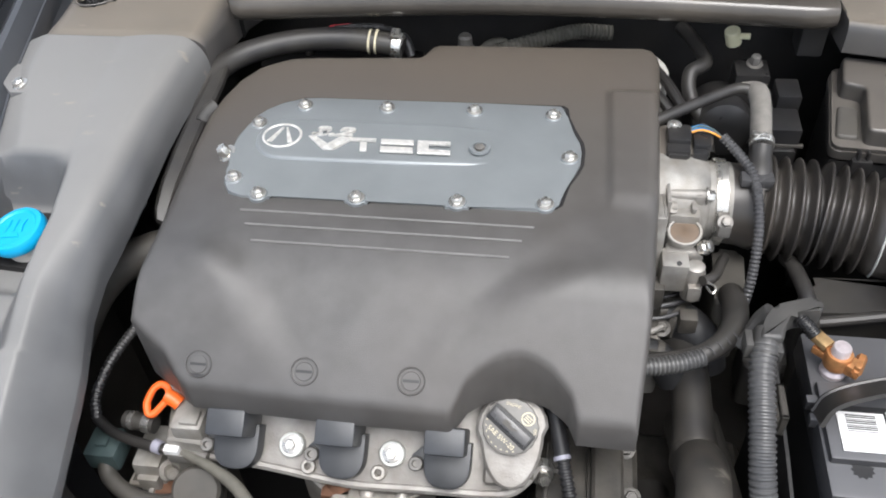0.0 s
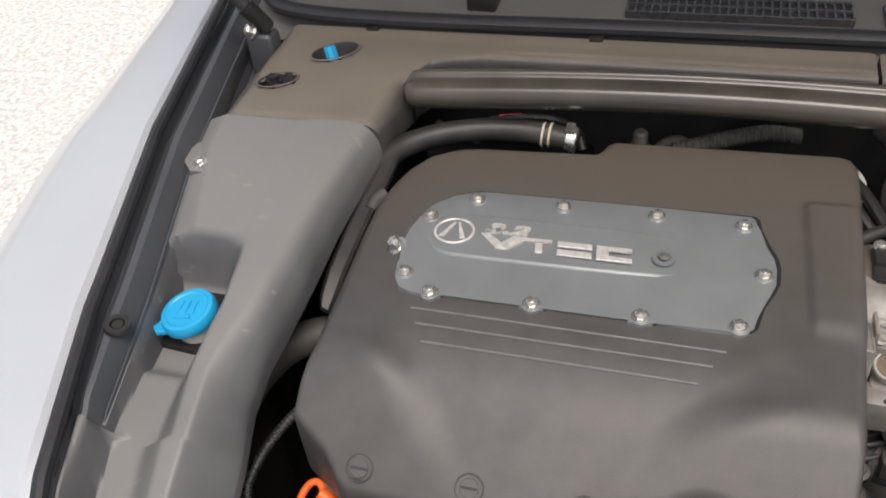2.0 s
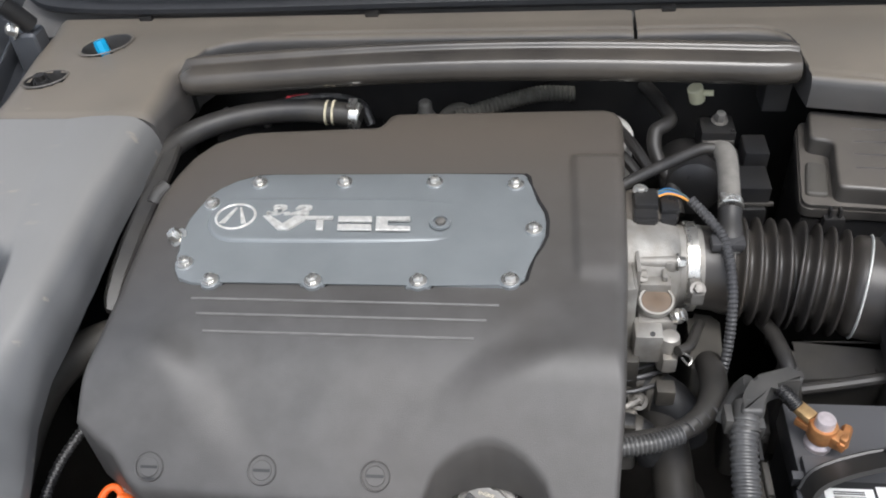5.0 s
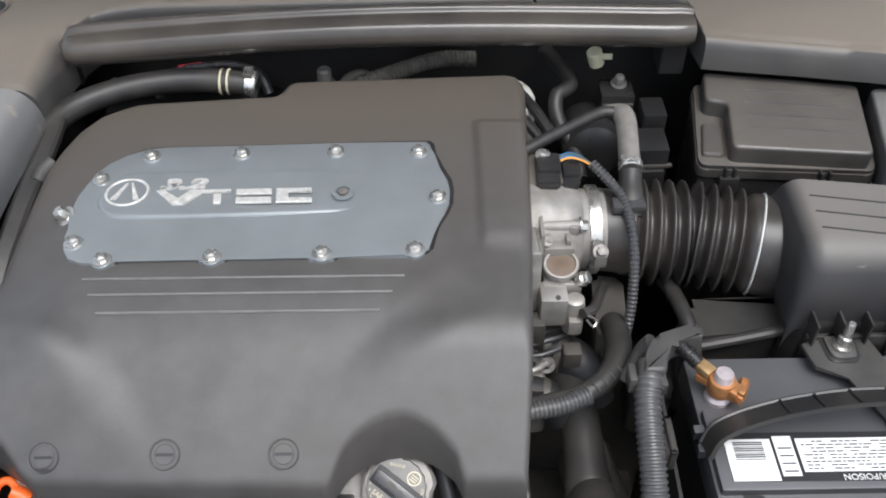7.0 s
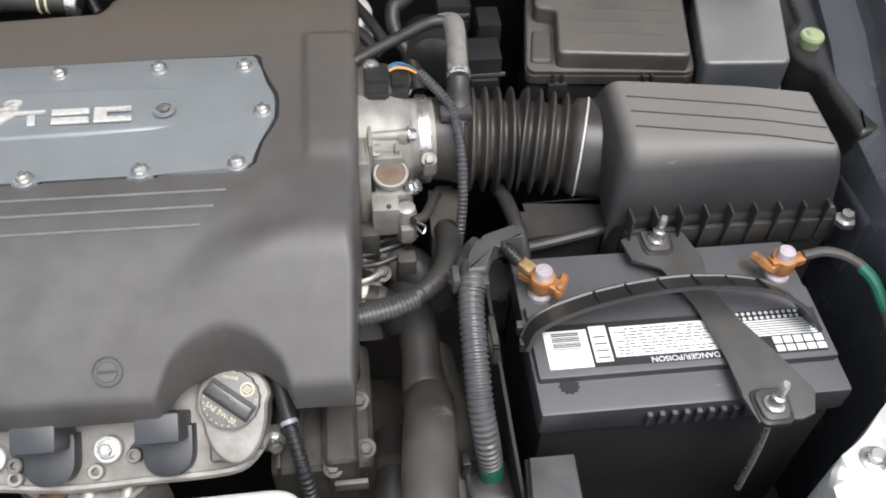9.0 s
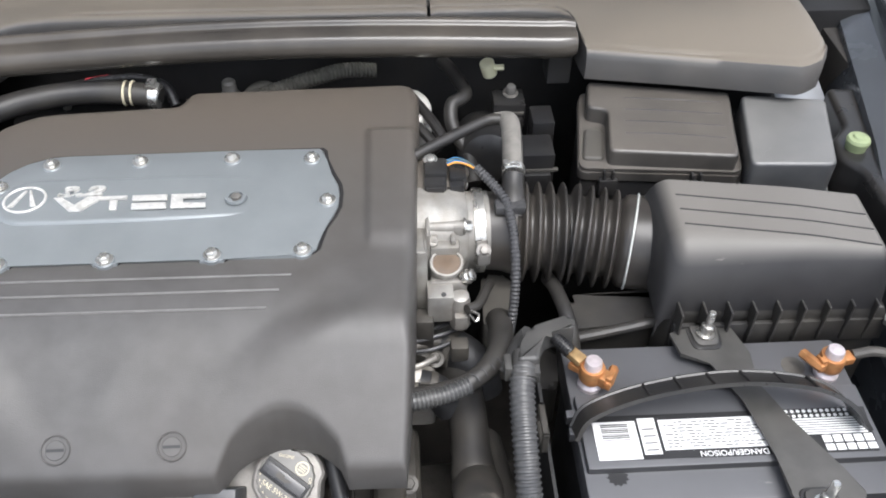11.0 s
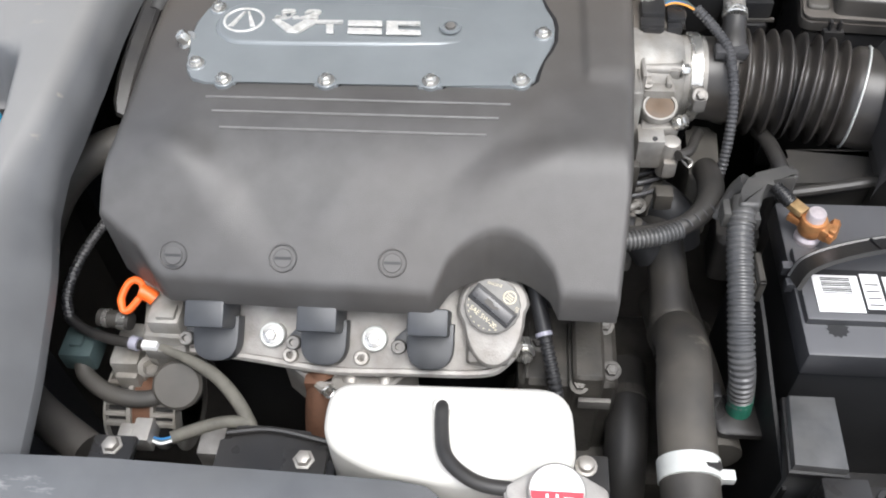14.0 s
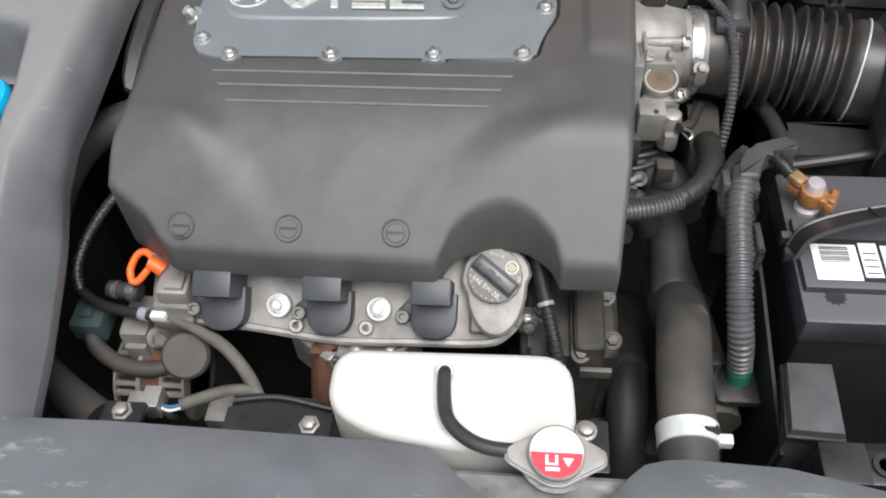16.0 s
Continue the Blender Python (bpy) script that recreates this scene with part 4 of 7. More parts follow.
prism(bm, rounded([(-0.342, 0.080), (-0.262, 0.074), (-0.252, 0.112), (-0.270, 0.150), (-0.305, 0.166), (-0.346, 0.162)], 0.008, 4), 0.888, 0.8985, 0.001)
part("pocket_shade", bm, M_VOID, side, "black slab for the shaded opening round the filler neck")

bm = bmesh.new()
turned(bm, [(0.0110, 0.0), (0.0108, 0.0012), (0.0098, 0.0016), (0.0090, 0.0006), (0.0, 0.0004)], facing(-0.2800, -0.115, side_z(-0.2800, -0.115) + 0.0012, (-0.15, -0.25, 1)), 22)
part("plug", bm, M_INK, side, "small black plug in the shelf")

filler = thing("washer_filler", "bright blue washer fluid cap on translucent filler neck", "washer cap", (-0.297, 0.104, 0.87))
tilt = pose(-0.297, 0.104, 0.902, 6, -8, 0) @ Matrix.Diagonal((0.94, 0.94, 1, 1))
bm = bmesh.new()
turned(bm, [(0.022, -0.045), (0.022, 0.008), (0.0235, 0.010), (0.0235, 0.016)], tilt, 28)
part("neck", bm, M_WHITE, filler, "grubby translucent filler neck")
bm = bmesh.new()
turned(bm, [(0.0285, 0.013), (0.0298, 0.015), (0.0298, 0.022), (0.0278, 0.0255), (0.0235, 0.0262), (0.0215, 0.0248), (0.0, 0.0252)], tilt, 36)
prism(bm, [(-0.014, -0.026), (-0.026, -0.028), (-0.034, -0.020), (-0.026, -0.006)], 0.0165, 0.0205, 0.0015, m=tilt)
cap_ob = part("cap", bm, M_BLUE, filler)
bm = bmesh.new()
for k in range(3):
    tube(bm, [tilt @ Vector((-0.010 + 0.010 * k, -0.005, 0.0252)), tilt @ Vector((-0.008 + 0.008 * k, 0.004, 0.0258)), tilt @ Vector((-0.009 + 0.009 * k, 0.011, 0.0252))], 0.0011, 6, 3)
prism(bm, [(-0.010, -0.012), (0.010, -0.012), (0.006, -0.006), (-0.006, -0.006)], 0.0245, 0.0262, 0.0004, 1, m=tilt)
part("spray_symbol", bm, M_BLUE, cap_ob)

# gas strut of the bonnet
gs = thing("gas_strut", "black gas strut on a ball stud beside the wing", "gas strut", (-0.39, 0.52, 0.985))
bm = bmesh.new()
tube(bm, [(-0.388, 0.512, 1.012), (-0.43, 0.48, 1.10), (-0.50, 0.42, 1.26), (-0.634, 0.312, 1.556)], 0.0085, 14, 4)
part("rod", bm, M_SATIN, gs)
bm = bmesh.new()
tube(bm, [(-0.386, 0.514, 1.006), (-0.392, 0.509, 1.02), (-0.402, 0.501, 1.042)], 0.0115, 12, 3)
part("socket", bm, M_BLACK, gs)
bm = bmesh.new()
hexbolt(bm, facing(-0.402, 0.506, 1.004, (-0.6, -0.5, 0.5)), 0.0075, 0.01)
part("ball_stud", bm, M_STEEL, gs)
bm = bmesh.new()
rbox(bm, -0.412, -0.376, 0.498, 0.528, 0.945, 1.002, 0.008, 3)
part("mount", bm, M_INNER, gs)

# strut tower bar
bar = thing("strut_bar", "satin black pressed steel strut tower bar", "strut bar", (0.16, 0.45, 0.955))
bm = bmesh.new()
prof = [(-0.027, -0.003), (-0.0262, 0.0035), (-0.0237, 0.0082), (-0.0190, 0.0117), (-0.013, 0.0134), (-0.006, 0.0130), (-0.0020, 0.0128), (-0.0004, 0.0135), (0.0012, 0.0160), (0.0030, 0.0182), (0.0058, 0.0192), (0.0105, 0.0182), (0.0155, 0.0140), (0.0185, 0.008), (0.0195, -0.001), (0.018, -0.012), (0.010, -0.017), (-0.012, -0.018), (-0.0235, -0.014)]
NB = 60


def bar_ring(i):
    u = i / NB
    x = -0.187 + 0.680 * u
    y = 0.446 + 0.016 * math.sin(math.pi * min(1, u * 1.05)) + 0.010 * u
    z = 0.975 + 0.003 * math.sin(math.pi * u) + 0.004 * u
    k = 1.0
    if u < 0.03:
        k = math.sqrt(max(0.02, 1 - (1 - u / 0.03) ** 2))
    if u > 0.985:
        k = 1 - 0.12 * (u - 0.985) / 0.015
    return [bm.verts.new((x, y + a * k, z + b * k)) for a, b in prof]


rings = [bar_ring(i) for i in range(NB + 1)]
for a, b in zip(rings, rings[1:]):
    for k in range(len(prof)):
        bm.faces.new((a[k], a[(k + 1) % len(prof)], b[(k + 1) % len(prof)], b[k]))
bm.faces.new(rings[0])
bm.faces.new(rings[-1])
part("bar", bm, M_BAR, bar, angle=60)
for x in (-0.187, 0.484):
    bm = bmesh.new()
    rbox(bm, x - 0.02, x + 0.008, 0.448, 0.485, 0.92, 0.962, 0.004)
    part("end_bracket", bm, M_VOID, bar)

# ---- front panel over the radiator ----
front = thing("front_trim", "scuffed grey plastic panel over the radiator", "radiator cover", (0.15, -0.28, 0.80))
REAR = [(-0.30, -0.183), (-0.105, -0.181), (0.062, -0.185), (0.118, -0.187), (0.138, -0.190), (0.150, -0.199), (0.163, -0.212), (0.180, -0.226), (0.215, -0.232), (0.250, -0.229), (0.272, -0.218), (0.285, -0.203), (0.296, -0.194), (0.318, -0.188), (0.397, -0.191), (0.459, -0.204), (0.62, -0.235)]
bm = bmesh.new()
fxs = xs_for(-0.29, 0.62, [0.15, 0.28], 0.014, 0.004, 0.03)


def front_at(i, j):
    x = fxs[i]
    yr = lerp(REAR, x)
    y = yr - (yr + 0.42) * (j / 15)
    d = j / 15
    z = 0.861 + 0.004 * math.sin(d * 3.0) - 0.10 * max(0, d - 0.35) ** 2
    z -= 0.014 * step01(0.45, 0.62, x)
    if j == 0:
        z -= 0.004
    return (x, y, z)


sheet(bm, len(fxs), 16, front_at, skirt=lambda x, y: 0.842 if y > -0.3 else 0.78)
part("panel", bm, M_PANEL, front, angle=50)
for x, y in ((-0.126, -0.148), (0.034, -0.152), (0.259, -0.145)):
    bm = bmesh.new()
    rbox(bm, x - 0.018, x + 0.018, y - 0.035, y + 0.010, 0.80, 0.8075, 0.002)
    part("bracket", bm, M_BLACK, front)
    bm = bmesh.new()
    turned(bm, [(0.009, 0.8075), (0.009, 0.809), (0.0068, 0.8095), (0.006, 0.814), (0.004, 0.815)], Matrix.Translation((x, y, 0)), 6 if x < 0.2 else 12)
    part("bolt", bm, M_ALU, front, "pale plated bolt head")

rad = thing("radiator", "grimy radiator with grey end tank and pressure cap", "radiator", (0.2, -0.24, 0.33))
bm = bmesh.new()
rbox(bm, -0.26, 0.62, -0.32, -0.245, 0.33, 0.80, 0.004)
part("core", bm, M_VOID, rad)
bm = bmesh.new()
rbox(bm, 0.135, 0.305, -0.30, -0.196, 0.79, 0.842, 0.012, 3)
turned(bm, [(0.022, 0.80), (0.022, 0.852), (0.026, 0.854)], Matrix.Translation((0.2315, -0.1925, 0)), 24)
part("tank", bm, M_TANK, rad, "dusty grey radiator end tank")
bm = bmesh.new()
m = facing(0.2315, -0.1925, 0.857, (0, -0.06, 1))
outline = []
for side_ in (0, 180):
    a0 = radians(side_)
    for px_, py_ in ((0.0325, -0.0062), (0.0350, -0.0040), (0.0355, 0.0), (0.0350, 0.0040), (0.0325, 0.0062)):
        outline.append((px_ * math.cos(a0) - py_ * math.sin(a0), px_ * math.sin(a0) + py_ * math.cos(a0)))
    for k in range(11):
        a = a0 + radians(52 + 7.6 * k)
        outline.append((0.0215 * math.cos(a), 0.0215 * math.sin(a)))
prism(bm, outline, 0.0015, 0.006, 0.0012, 2, m=m)
tube(bm, [m @ Vector((x * 1.01, y * 1.01, 0.0022)) for x, y in outline + outline[:1]], 0.0015, 8, 1)
turned(bm, [(0.0208, 0.005), (0.0208, 0.0115), (0.0198, 0.0125), (0.0, 0.0125)], m, 36)
rcap = part("pressure_cap", bm, M_HEAD, rad, "bare metal cap with two ears")
bm = bmesh.new()
turned(bm, [(0.0190, 0.0124), (0.0190, 0.0129), (0.0, 0.0129)], m, 36)
part("cap_label", bm, M_LABEL, rcap, "white and red cap label")
bm = bmesh.new()
half = [(0.0186 * math.cos(math.pi + math.pi * k / 18), 0.0186 * math.sin(math.pi + math.pi * k / 18) - 0.001) for k in range(19)]
prism(bm, half, 0.0128, 0.0133, 0, m=m)
part("red_field", bm, M_RED, rcap)
bm = bmesh.new()
for b in ((-0.008, -0.006, -0.010, -0.003), (-0.001, 0.001, -0.010, -0.003), (-0.008, 0.001, -0.0105, -0.009), (-0.008, 0.002, -0.0148, -0.0122)):
    rbox(bm, b[0], b[1], b[2], b[3], 0.0132, 0.0136, 0, m=m)
prism(bm, [(0.0045, -0.005), (0.012, -0.005), (0.0082, -0.0115)], 0.0132, 0.0136, 0, m=m)
part("pictogram", bm, M_LABEL, rcap, "white warning pictogram")

# coolant reservoir
res = thing("coolant_reservoir", "white translucent plastic coolant reservoir with overflow hose", "reservoir", (0.15, -0.135, 0.72))
bm = bmesh.new()
ro = [(0.052, -0.098), (0.246, -0.095), (0.250, -0.172), (0.170, -0.184), (0.092, -0.174), (0.052, -0.152)]
dome(bm, rounded(ro, 0.028, 7), 0.70, 0.845, 0.009, 6)
part("tank", bm, M_WHITE, res, angle=60)
bm = bmesh.new()
rbox(bm, 0.16, 0.176, -0.128, -0.1265, 0.8425, 0.8445, 0.0005, 1)
part("moulding_mark", bm, M_WHITE, res)
bm = bmesh.new()
turned(bm, [(0.0075, 0.838), (0.0075, 0.853), (0.006, 0.855)], Matrix.Translation((0.145, -0.122, 0)), 14)
part("spout", bm, M_WHITE, res)
bm = bmesh.new()
tube(bm, [(0.145, -0.119, 0.848), (0.1452, -0.126, 0.854), (0.146, -0.142, 0.854), (0.150, -0.163, 0.855), (0.163, -0.178, 0.856), (0.182, -0.187, 0.857), (0.213, -0.189, 0.857)], 0.0056, 12, 6)
part("overflow_hose", bm, M_RUBBER, res, "black rubber overflow hose")

# ---- intake side: fuse boxes, airbox, bellows, throttle body ----
fuse = thing("fuse_box", "dusty black fuse box with stepped ribbed lid", "fuse box", (0.57, 0.34, 0.80))
base = [(0.482, 0.302), (0.650, 0.287), (0.672, 0.408), (0.505, 0.440)]
bm = bmesh.new()
prism(bm, base, 0.70, 0.893, 0.004, 2)
part("body", bm, M_BLACK, fuse)
bm = bmesh.new()
cxm = sum(p[0] for p in base) / 4
cym = sum(p[1] for p in base) / 4
lid0 = bmesh.new()
prism(lid0, rounded([(cxm + (x - cxm) * 1.04, cym + (y - cym) * 1.04) for x, y in base], 0.012), 0.897, 0.907, 0.003, 2)
part("lid_flange", lid0, M_FUSE, fuse)
lid0 = bmesh.new()
prism(lid0, rounded([(cxm + (x - cxm) * 1.025, cym + (y - cym) * 1.025) for x, y in base], 0.011), 0.9085, 0.9120, 0.0012, 2)
part("lid_lip", lid0, M_FUSE, fuse)
dome(bm, rounded([(0.510, 0.304), (0.645, 0.288), (0.668, 0.406), (0.509, 0.436), (0.500, 0.384), (0.522, 0.378)], 0.008, 5), 0.904, 0.932, 0.004)
lid = part("lid", bm, M_FUSE, fuse)
bm = bmesh.new()
dome(bm, rounded([(0.485, 0.313), (0.507, 0.310), (0.516, 0.360), (0.496, 0.366)], 0.006, 4), 0.904, 0.9165, 0.003)
part("low_pad", bm, M_RUBBERGREY, lid)
for k in range(4):
    y0 = 0.330 + 0.022 * k
    bm = bmesh.new()
    tube(bm, [(0.533 + 0.004 * k, y0 + 0.004, 0.9316), (0.58, y0, 0.9320), (0.640 + 0.004 * k, y0 - 0.010, 0.9316)], 0.0013, 6, 4)
    part("rib", bm, M_FUSE, lid)
for x, y in ((0.511, 0.296), (0.603, 0.287)):
    bm = bmesh.new()
    rbox(bm, x - 0.010, x + 0.010, y - 0.006, y + 0.004, 0.882, 0.901, 0.0015)
    rbox(bm, x - 0.006, x - 0.003, y - 0.004, y + 0.006, 0.900, 0.911, 0.001)
    rbox(bm, x + 0.003, x + 0.006, y - 0.004, y + 0.006, 0.900, 0.911, 0.001)
    part("latch", bm, M_BLACK, fuse)
relay = thing("relay_box", "black relay box with smooth domed lid", "relay box", (0.715, 0.34, 0.80))
ro = [(0.652, 0.273), (0.743, 0.268), (0.775, 0.388), (0.679, 0.402)]
bm = bmesh.new()
prism(bm, ro, 0.70, 0.893, 0.003)
part("body", bm, M_BLACK, relay)
bm = bmesh.new()
dome(bm, rounded([(0.7175 + (x - 0.7175) * 0.99, 0.339 + (y - 0.339) * 0.98) for x, y in ro], 0.010, 5), 0.890, 0.932, 0.0045)
prism(bm, rounded([(0.7175 + (x - 0.7175) * 1.04, 0.339 + (y - 0.339) * 1.04) for x, y in ro], 0.014, 5), 0.884, 0.891, 0.001)
part("lid", bm, M_RELAY, relay)
bm = bmesh.new()
rbox(bm, 0.768, 0.777, 0.300, 0.318, 0.875, 0.91, 0.002)
part("latch", bm, M_BLACK, relay)

air = thing("air_cleaner_box", "dusty black air cleaner box with three grooved lines", "airbox", (0.64, 0.18, 0.70))
bm = bmesh.new()
GROOVES = (0.221, 0.200, 0.179)


def air_at(i, j):
    u, v = i / 80, j / 150
    y0 = 0.128 - 0.008 * u
    y1 = 0.258 - 0.034 * u
    y = y0 + (y1 - y0) * v
    x = 0.533 + 0.215 * u + 0.10 * (y - 0.19) * 0.35
    s = v
    q = min(1.0, (y - y0) / (0.050 - 0.024 * u))
    z = 0.872 + 0.068 * math.sqrt(max(0.0, 1 - (1 - q) ** 2))
    z -= 0.045 * step01(0.90, 1.0, s) ** 2
    for e, w in ((u, 0.11), (1 - u, 0.06)):
        if e < w:
            z -= 0.040 * (1 - math.sqrt(max(0, 1 - (1 - e / w) ** 2)))
    z -= 0.004 * step01(0.6, 1.0, u)
    return (x, y, z)


sheet(bm, 81, 151, air_at, skirt=lambda x, y: 0.862)
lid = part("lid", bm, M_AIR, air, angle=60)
# black lines laid on the lid: the grooves' shade drawn as colour
for gy in GROOVES:
    bm = bmesh.new()
    run = []
    for k in range(31):
        u = 0.11 + 0.83 * k / 30
        y = gy - 0.041 * (u - 0.1)
        run.append(Vector(air_at(u * 80, (y - 0.128 + 0.008 * u) / (0.130 - 0.026 * u) * 150)) + Vector((0, 0, 0.0001)))
    tube(bm, run, 0.0008, 6, 1)
    part("groove", bm, M_INK, lid, "thin dark line for a groove's shade")
bm = bmesh.new()
prism(bm, [(0.538, 0.140), (0.545, 0.126), (0.750, 0.118), (0.765, 0.215), (0.545, 0.255)], 0.70, 0.878, 0.012, 4)
part("body", bm, M_RUBBER, air)
bm = bmesh.new()
prism(bm, rounded([(0.448, 0.140), (0.538, 0.146), (0.560, 0.190), (0.452, 0.186)], 0.010), 0.72, 0.838, 0.012, 4)
tube(bm, [(0.446, 0.136, 0.826), (0.480, 0.138, 0.832), (0.520, 0.142, 0.838), (0.548, 0.146, 0.842)], 0.0055, 10, 4)
part("snorkel", bm, M_RUBBER, air)
for k in range(9):
    x = 0.548 + 0.0235 * k
    bm = bmesh.new()
    y = 0.131 + 0.0006 * k
    rbox(bm, x - 0.0011, x + 0.0011, y - 0.022, y + 0.006, 0.84, 0.886 + 0.0002 * k, 0.0005, 1)
    part("fin", bm, M_RUBBER, air)
bm = bmesh.new()
rbox(bm, 0.545, 0.755, 0.116, 0.121, 0.835, 0.864, 0.001)
part("flange", bm, M_RUBBER, air)
bm = bmesh.new()
turned(bm, [(0.010, 0.862), (0.010, 0.868), (0.006, 0.869), (0.006, 0.876)], Matrix.Translation((0.757, 0.112, 0)), 6)
part("bolt", bm, M_STEEL, air)

duct = thing("intake_duct", "black ribbed rubber intake bellows clamped to throttle", "intake duct", (0.46, 0.215, 0.80))
CEN = [(0.355, 0.250, 0.875), (0.40, 0.248, 0.873), (0.465, 0.242, 0.872), (0.505, 0.233, 0.871), (0.56, 0.220, 0.870)]


def duct_c(x):
    return Vector((x, lerp([(c[0], c[1]) for c in CEN], x), lerp([(c[0], c[2]) for c in CEN], x)))


pts, rad_ = [], []


def grow(x, r):
    pts.append(duct_c(x))
    rad_.append(r)


for x, r in ((0.372, 0.0405), (0.393, 0.0415), (0.399, 0.0435), (0.4065, 0.0445)):
    grow(x, r)
nrib = 8
for k in range(nrib):
    a = 0.409 + 0.0129 * k
    rr = 0.0525 + 0.001 * math.sin(k * 0.5)
    for dx, r in ((0.0, 0.0400), (0.0026, 0.0410), (0.0047, rr - 0.0030), (0.0058, rr - 0.0006), (0.0068, rr), (0.0078, rr - 0.0006), (0.0089, rr - 0.0030), (0.0110, 0.0410)):
        grow(a + dx, r)
for x, r in ((0.5130, 0.0440), (0.5155, 0.0475), (0.5190, 0.0488), (0.527, 0.0490), (0.540, 0.0492), (0.575, 0.049)):
    grow(x, r)
bm = bmesh.new()
it = iter(rad_)
tube(bm, pts, lambda s: next(it), 40, 1)
part("bellows", bm, M_BELLOWS, duct, angle=70)


def band(bm, x, r, w, tilt_=0.0, t=0.0015):
    m = Matrix.Translation(duct_c(x)) @ Matrix.Rotation(radians(90), 4, "Y") @ pose(0, 0, 0, tilt_, 0, 0)
    turned(bm, [(r - 0.004, -w / 2), (r, -w / 2), (r + t, -w / 2 + 0.0008), (r + t, w / 2 - 0.0008), (r, w / 2), (r - 0.004, w / 2)], m, 40)


bm = bmesh.new()
band(bm, 0.5255, 0.0494, 0.0024, 17)
part("wire_clip", bm, M_CLAMPWHITE, duct, "pale metal retaining ring")
bm = bmesh.new()
band(bm, 0.3675, 0.0428, 0.012)
clamp = part("worm_clamp", bm, M_STEEL, duct, "bright steel worm-drive clamp")
bm = bmesh.new()
c = Vector((0.3690, 0.203, 0.891))
rbox(bm, c.x - 0.0062, c.x + 0.0062, c.y - 0.014, c.y + 0.010, c.z - 0.010, c.z + 0.005, 0.003)
part("screw_housing", bm, M_DARKALU, clamp)
bm = bmesh.new()
hexbolt(bm, facing(c.x, c.y - 0.007, c.z + 0.005, (0.05, -0.6, 0.8)), 0.0048, 0.007)
part("clamp_screw", bm, M_HEAD, clamp)
bm = bmesh.new()
tube(bm, [(0.402, 0.240, 0.900), (0.403, 0.256, 0.916), (0.405, 0.274, 0.927)], lambda q: 0.0185 - 0.0070 * step01(0.008, 0.034, q), 16, 5)
part("spigot", bm, M_RUBBER, duct)
bm = bmesh.new()
rbox(bm, 0.383, 0.414, 0.228, 0.243, 0.913, 0.9225, 0.002)
part("loom_retainer", bm, M_SATIN, duct)

tb = thing("throttle_unit", "cast aluminium throttle body with sensor and connector", "throttle unit", (0.335, 0.225, 0.80))
bm = bmesh.new()
mx = Matrix.Translation((0.300, 0.248, 0.876)) @ Matrix.Rotation(radians(90), 4, "Y")
turned(bm, [(0.050, -0.01), (0.051, 0.010), (0.0495, 0.013), (0.0485, 0.022), (0.0475, 0.040), (0.0445, 0.052), (0.0405, 0.056), (0.0405, 0.078)], mx, 44)
prism(bm, rounded([(0.302, 0.178), (0.313, 0.178), (0.313, 0.312), (0.302, 0.312)], 0.002, 2), 0.835, 0.913, 0.003, 2)
body = part("housing", bm, M_PALE, tb, angle=40)
bm = bmesh.new()
rbox(bm, 0.3125, 0.3165, 0.196, 0.300, 0.850, 0.9185, 0.0015)
part("flange_edge", bm, M_ALU, body)
for y, z in ((0.2185, 0.909), (0.286, 0.906)):
    bm = bmesh.new()
    tube(bm, [(0.313, y, z), (0.352, y, z)], 0.0060, 12, 1)
    rbox(bm, 0.340, 0.350, y - 0.0075, y + 0.0075, z - 0.012, z + 0.0045, 0.003)
    web = part("bolt_boss", bm, M_PALE, body)
    bm = bmesh.new()
    hexbolt(bm, facing(0.351, y, z, (1, 0, 0)), 0.0056, 0.008)
    part("bolt", bm, M_STEEL, web)
bm = bmesh.new()
rbox(bm, 0.316, 0.346, 0.196, 0.212, 0.880, 0.9010, 0.004)
rbox(bm, 0.318, 0.324, 0.200, 0.216, 0.896, 0.9070, 0.002)
rbox(bm, 0.337, 0.342, 0.200, 0.216, 0.896, 0.9070, 0.002)
turned(bm, [(0.005, 0), (0.005, 0.003), (0.003, 0.0035)], facing(0.3195, 0.2035, 0.903, (0, -0.5, 0.9)), 12)
part("casting_web", bm, M_PALE, body)
pm = facing(0.332, 0.190, 0.886, (0.02, -0.48, 0.88)) @ Matrix.Diagonal((1.0, 0.86, 1, 1))
bm = bmesh.new()
turned(bm, [(0.0172, -0.03), (0.0172, 0.0025), (0.0160, 0.0042), (0.0142, 0.0042), (0.0134, 0.0012), (0.0, 0.0012)], pm, 36)
port = part("idle_port", bm, M_PALE, tb)
bm = bmesh.new()
turned(bm, [(0.0136, 0.001), (0.0136, 0.0024), (0.0, 0.0028)], pm, 30)
part("port_plug", bm, M_PLUG, port, "brown tarnished freeze plug")
bm = bmesh.new()
rbox(bm, 0.312, 0.338, 0.158, 0.184, 0.835, 0.871, 0.003)
rbox(bm, 0.316, 0.352, 0.176, 0.190, 0.842, 0.873, 0.003)
turned(bm, [(0.0100, 0.826), (0.0100, 0.860), (0.0086, 0.863), (0.0086, 0.867), (0.0060, 0.8685)], Matrix.Translation((0.3445, 0.1640, 0)), 20)
rbox(bm, 0.338, 0.351, 0.148, 0.156, 0.834, 0.852, 0.002)
valve = part("idle_valve", bm, M_ALU, tb, "grey cast idle valve block")
bm = bmesh.new()
turned(bm, [(0.0026, 0.0), (0.0026, 0.0006)], facing(0.328, 0.1620, 0.8712, (0, -0.3, 1)), 12)
part("drilling", bm, M_INK, valve)
bm = bmesh.new()
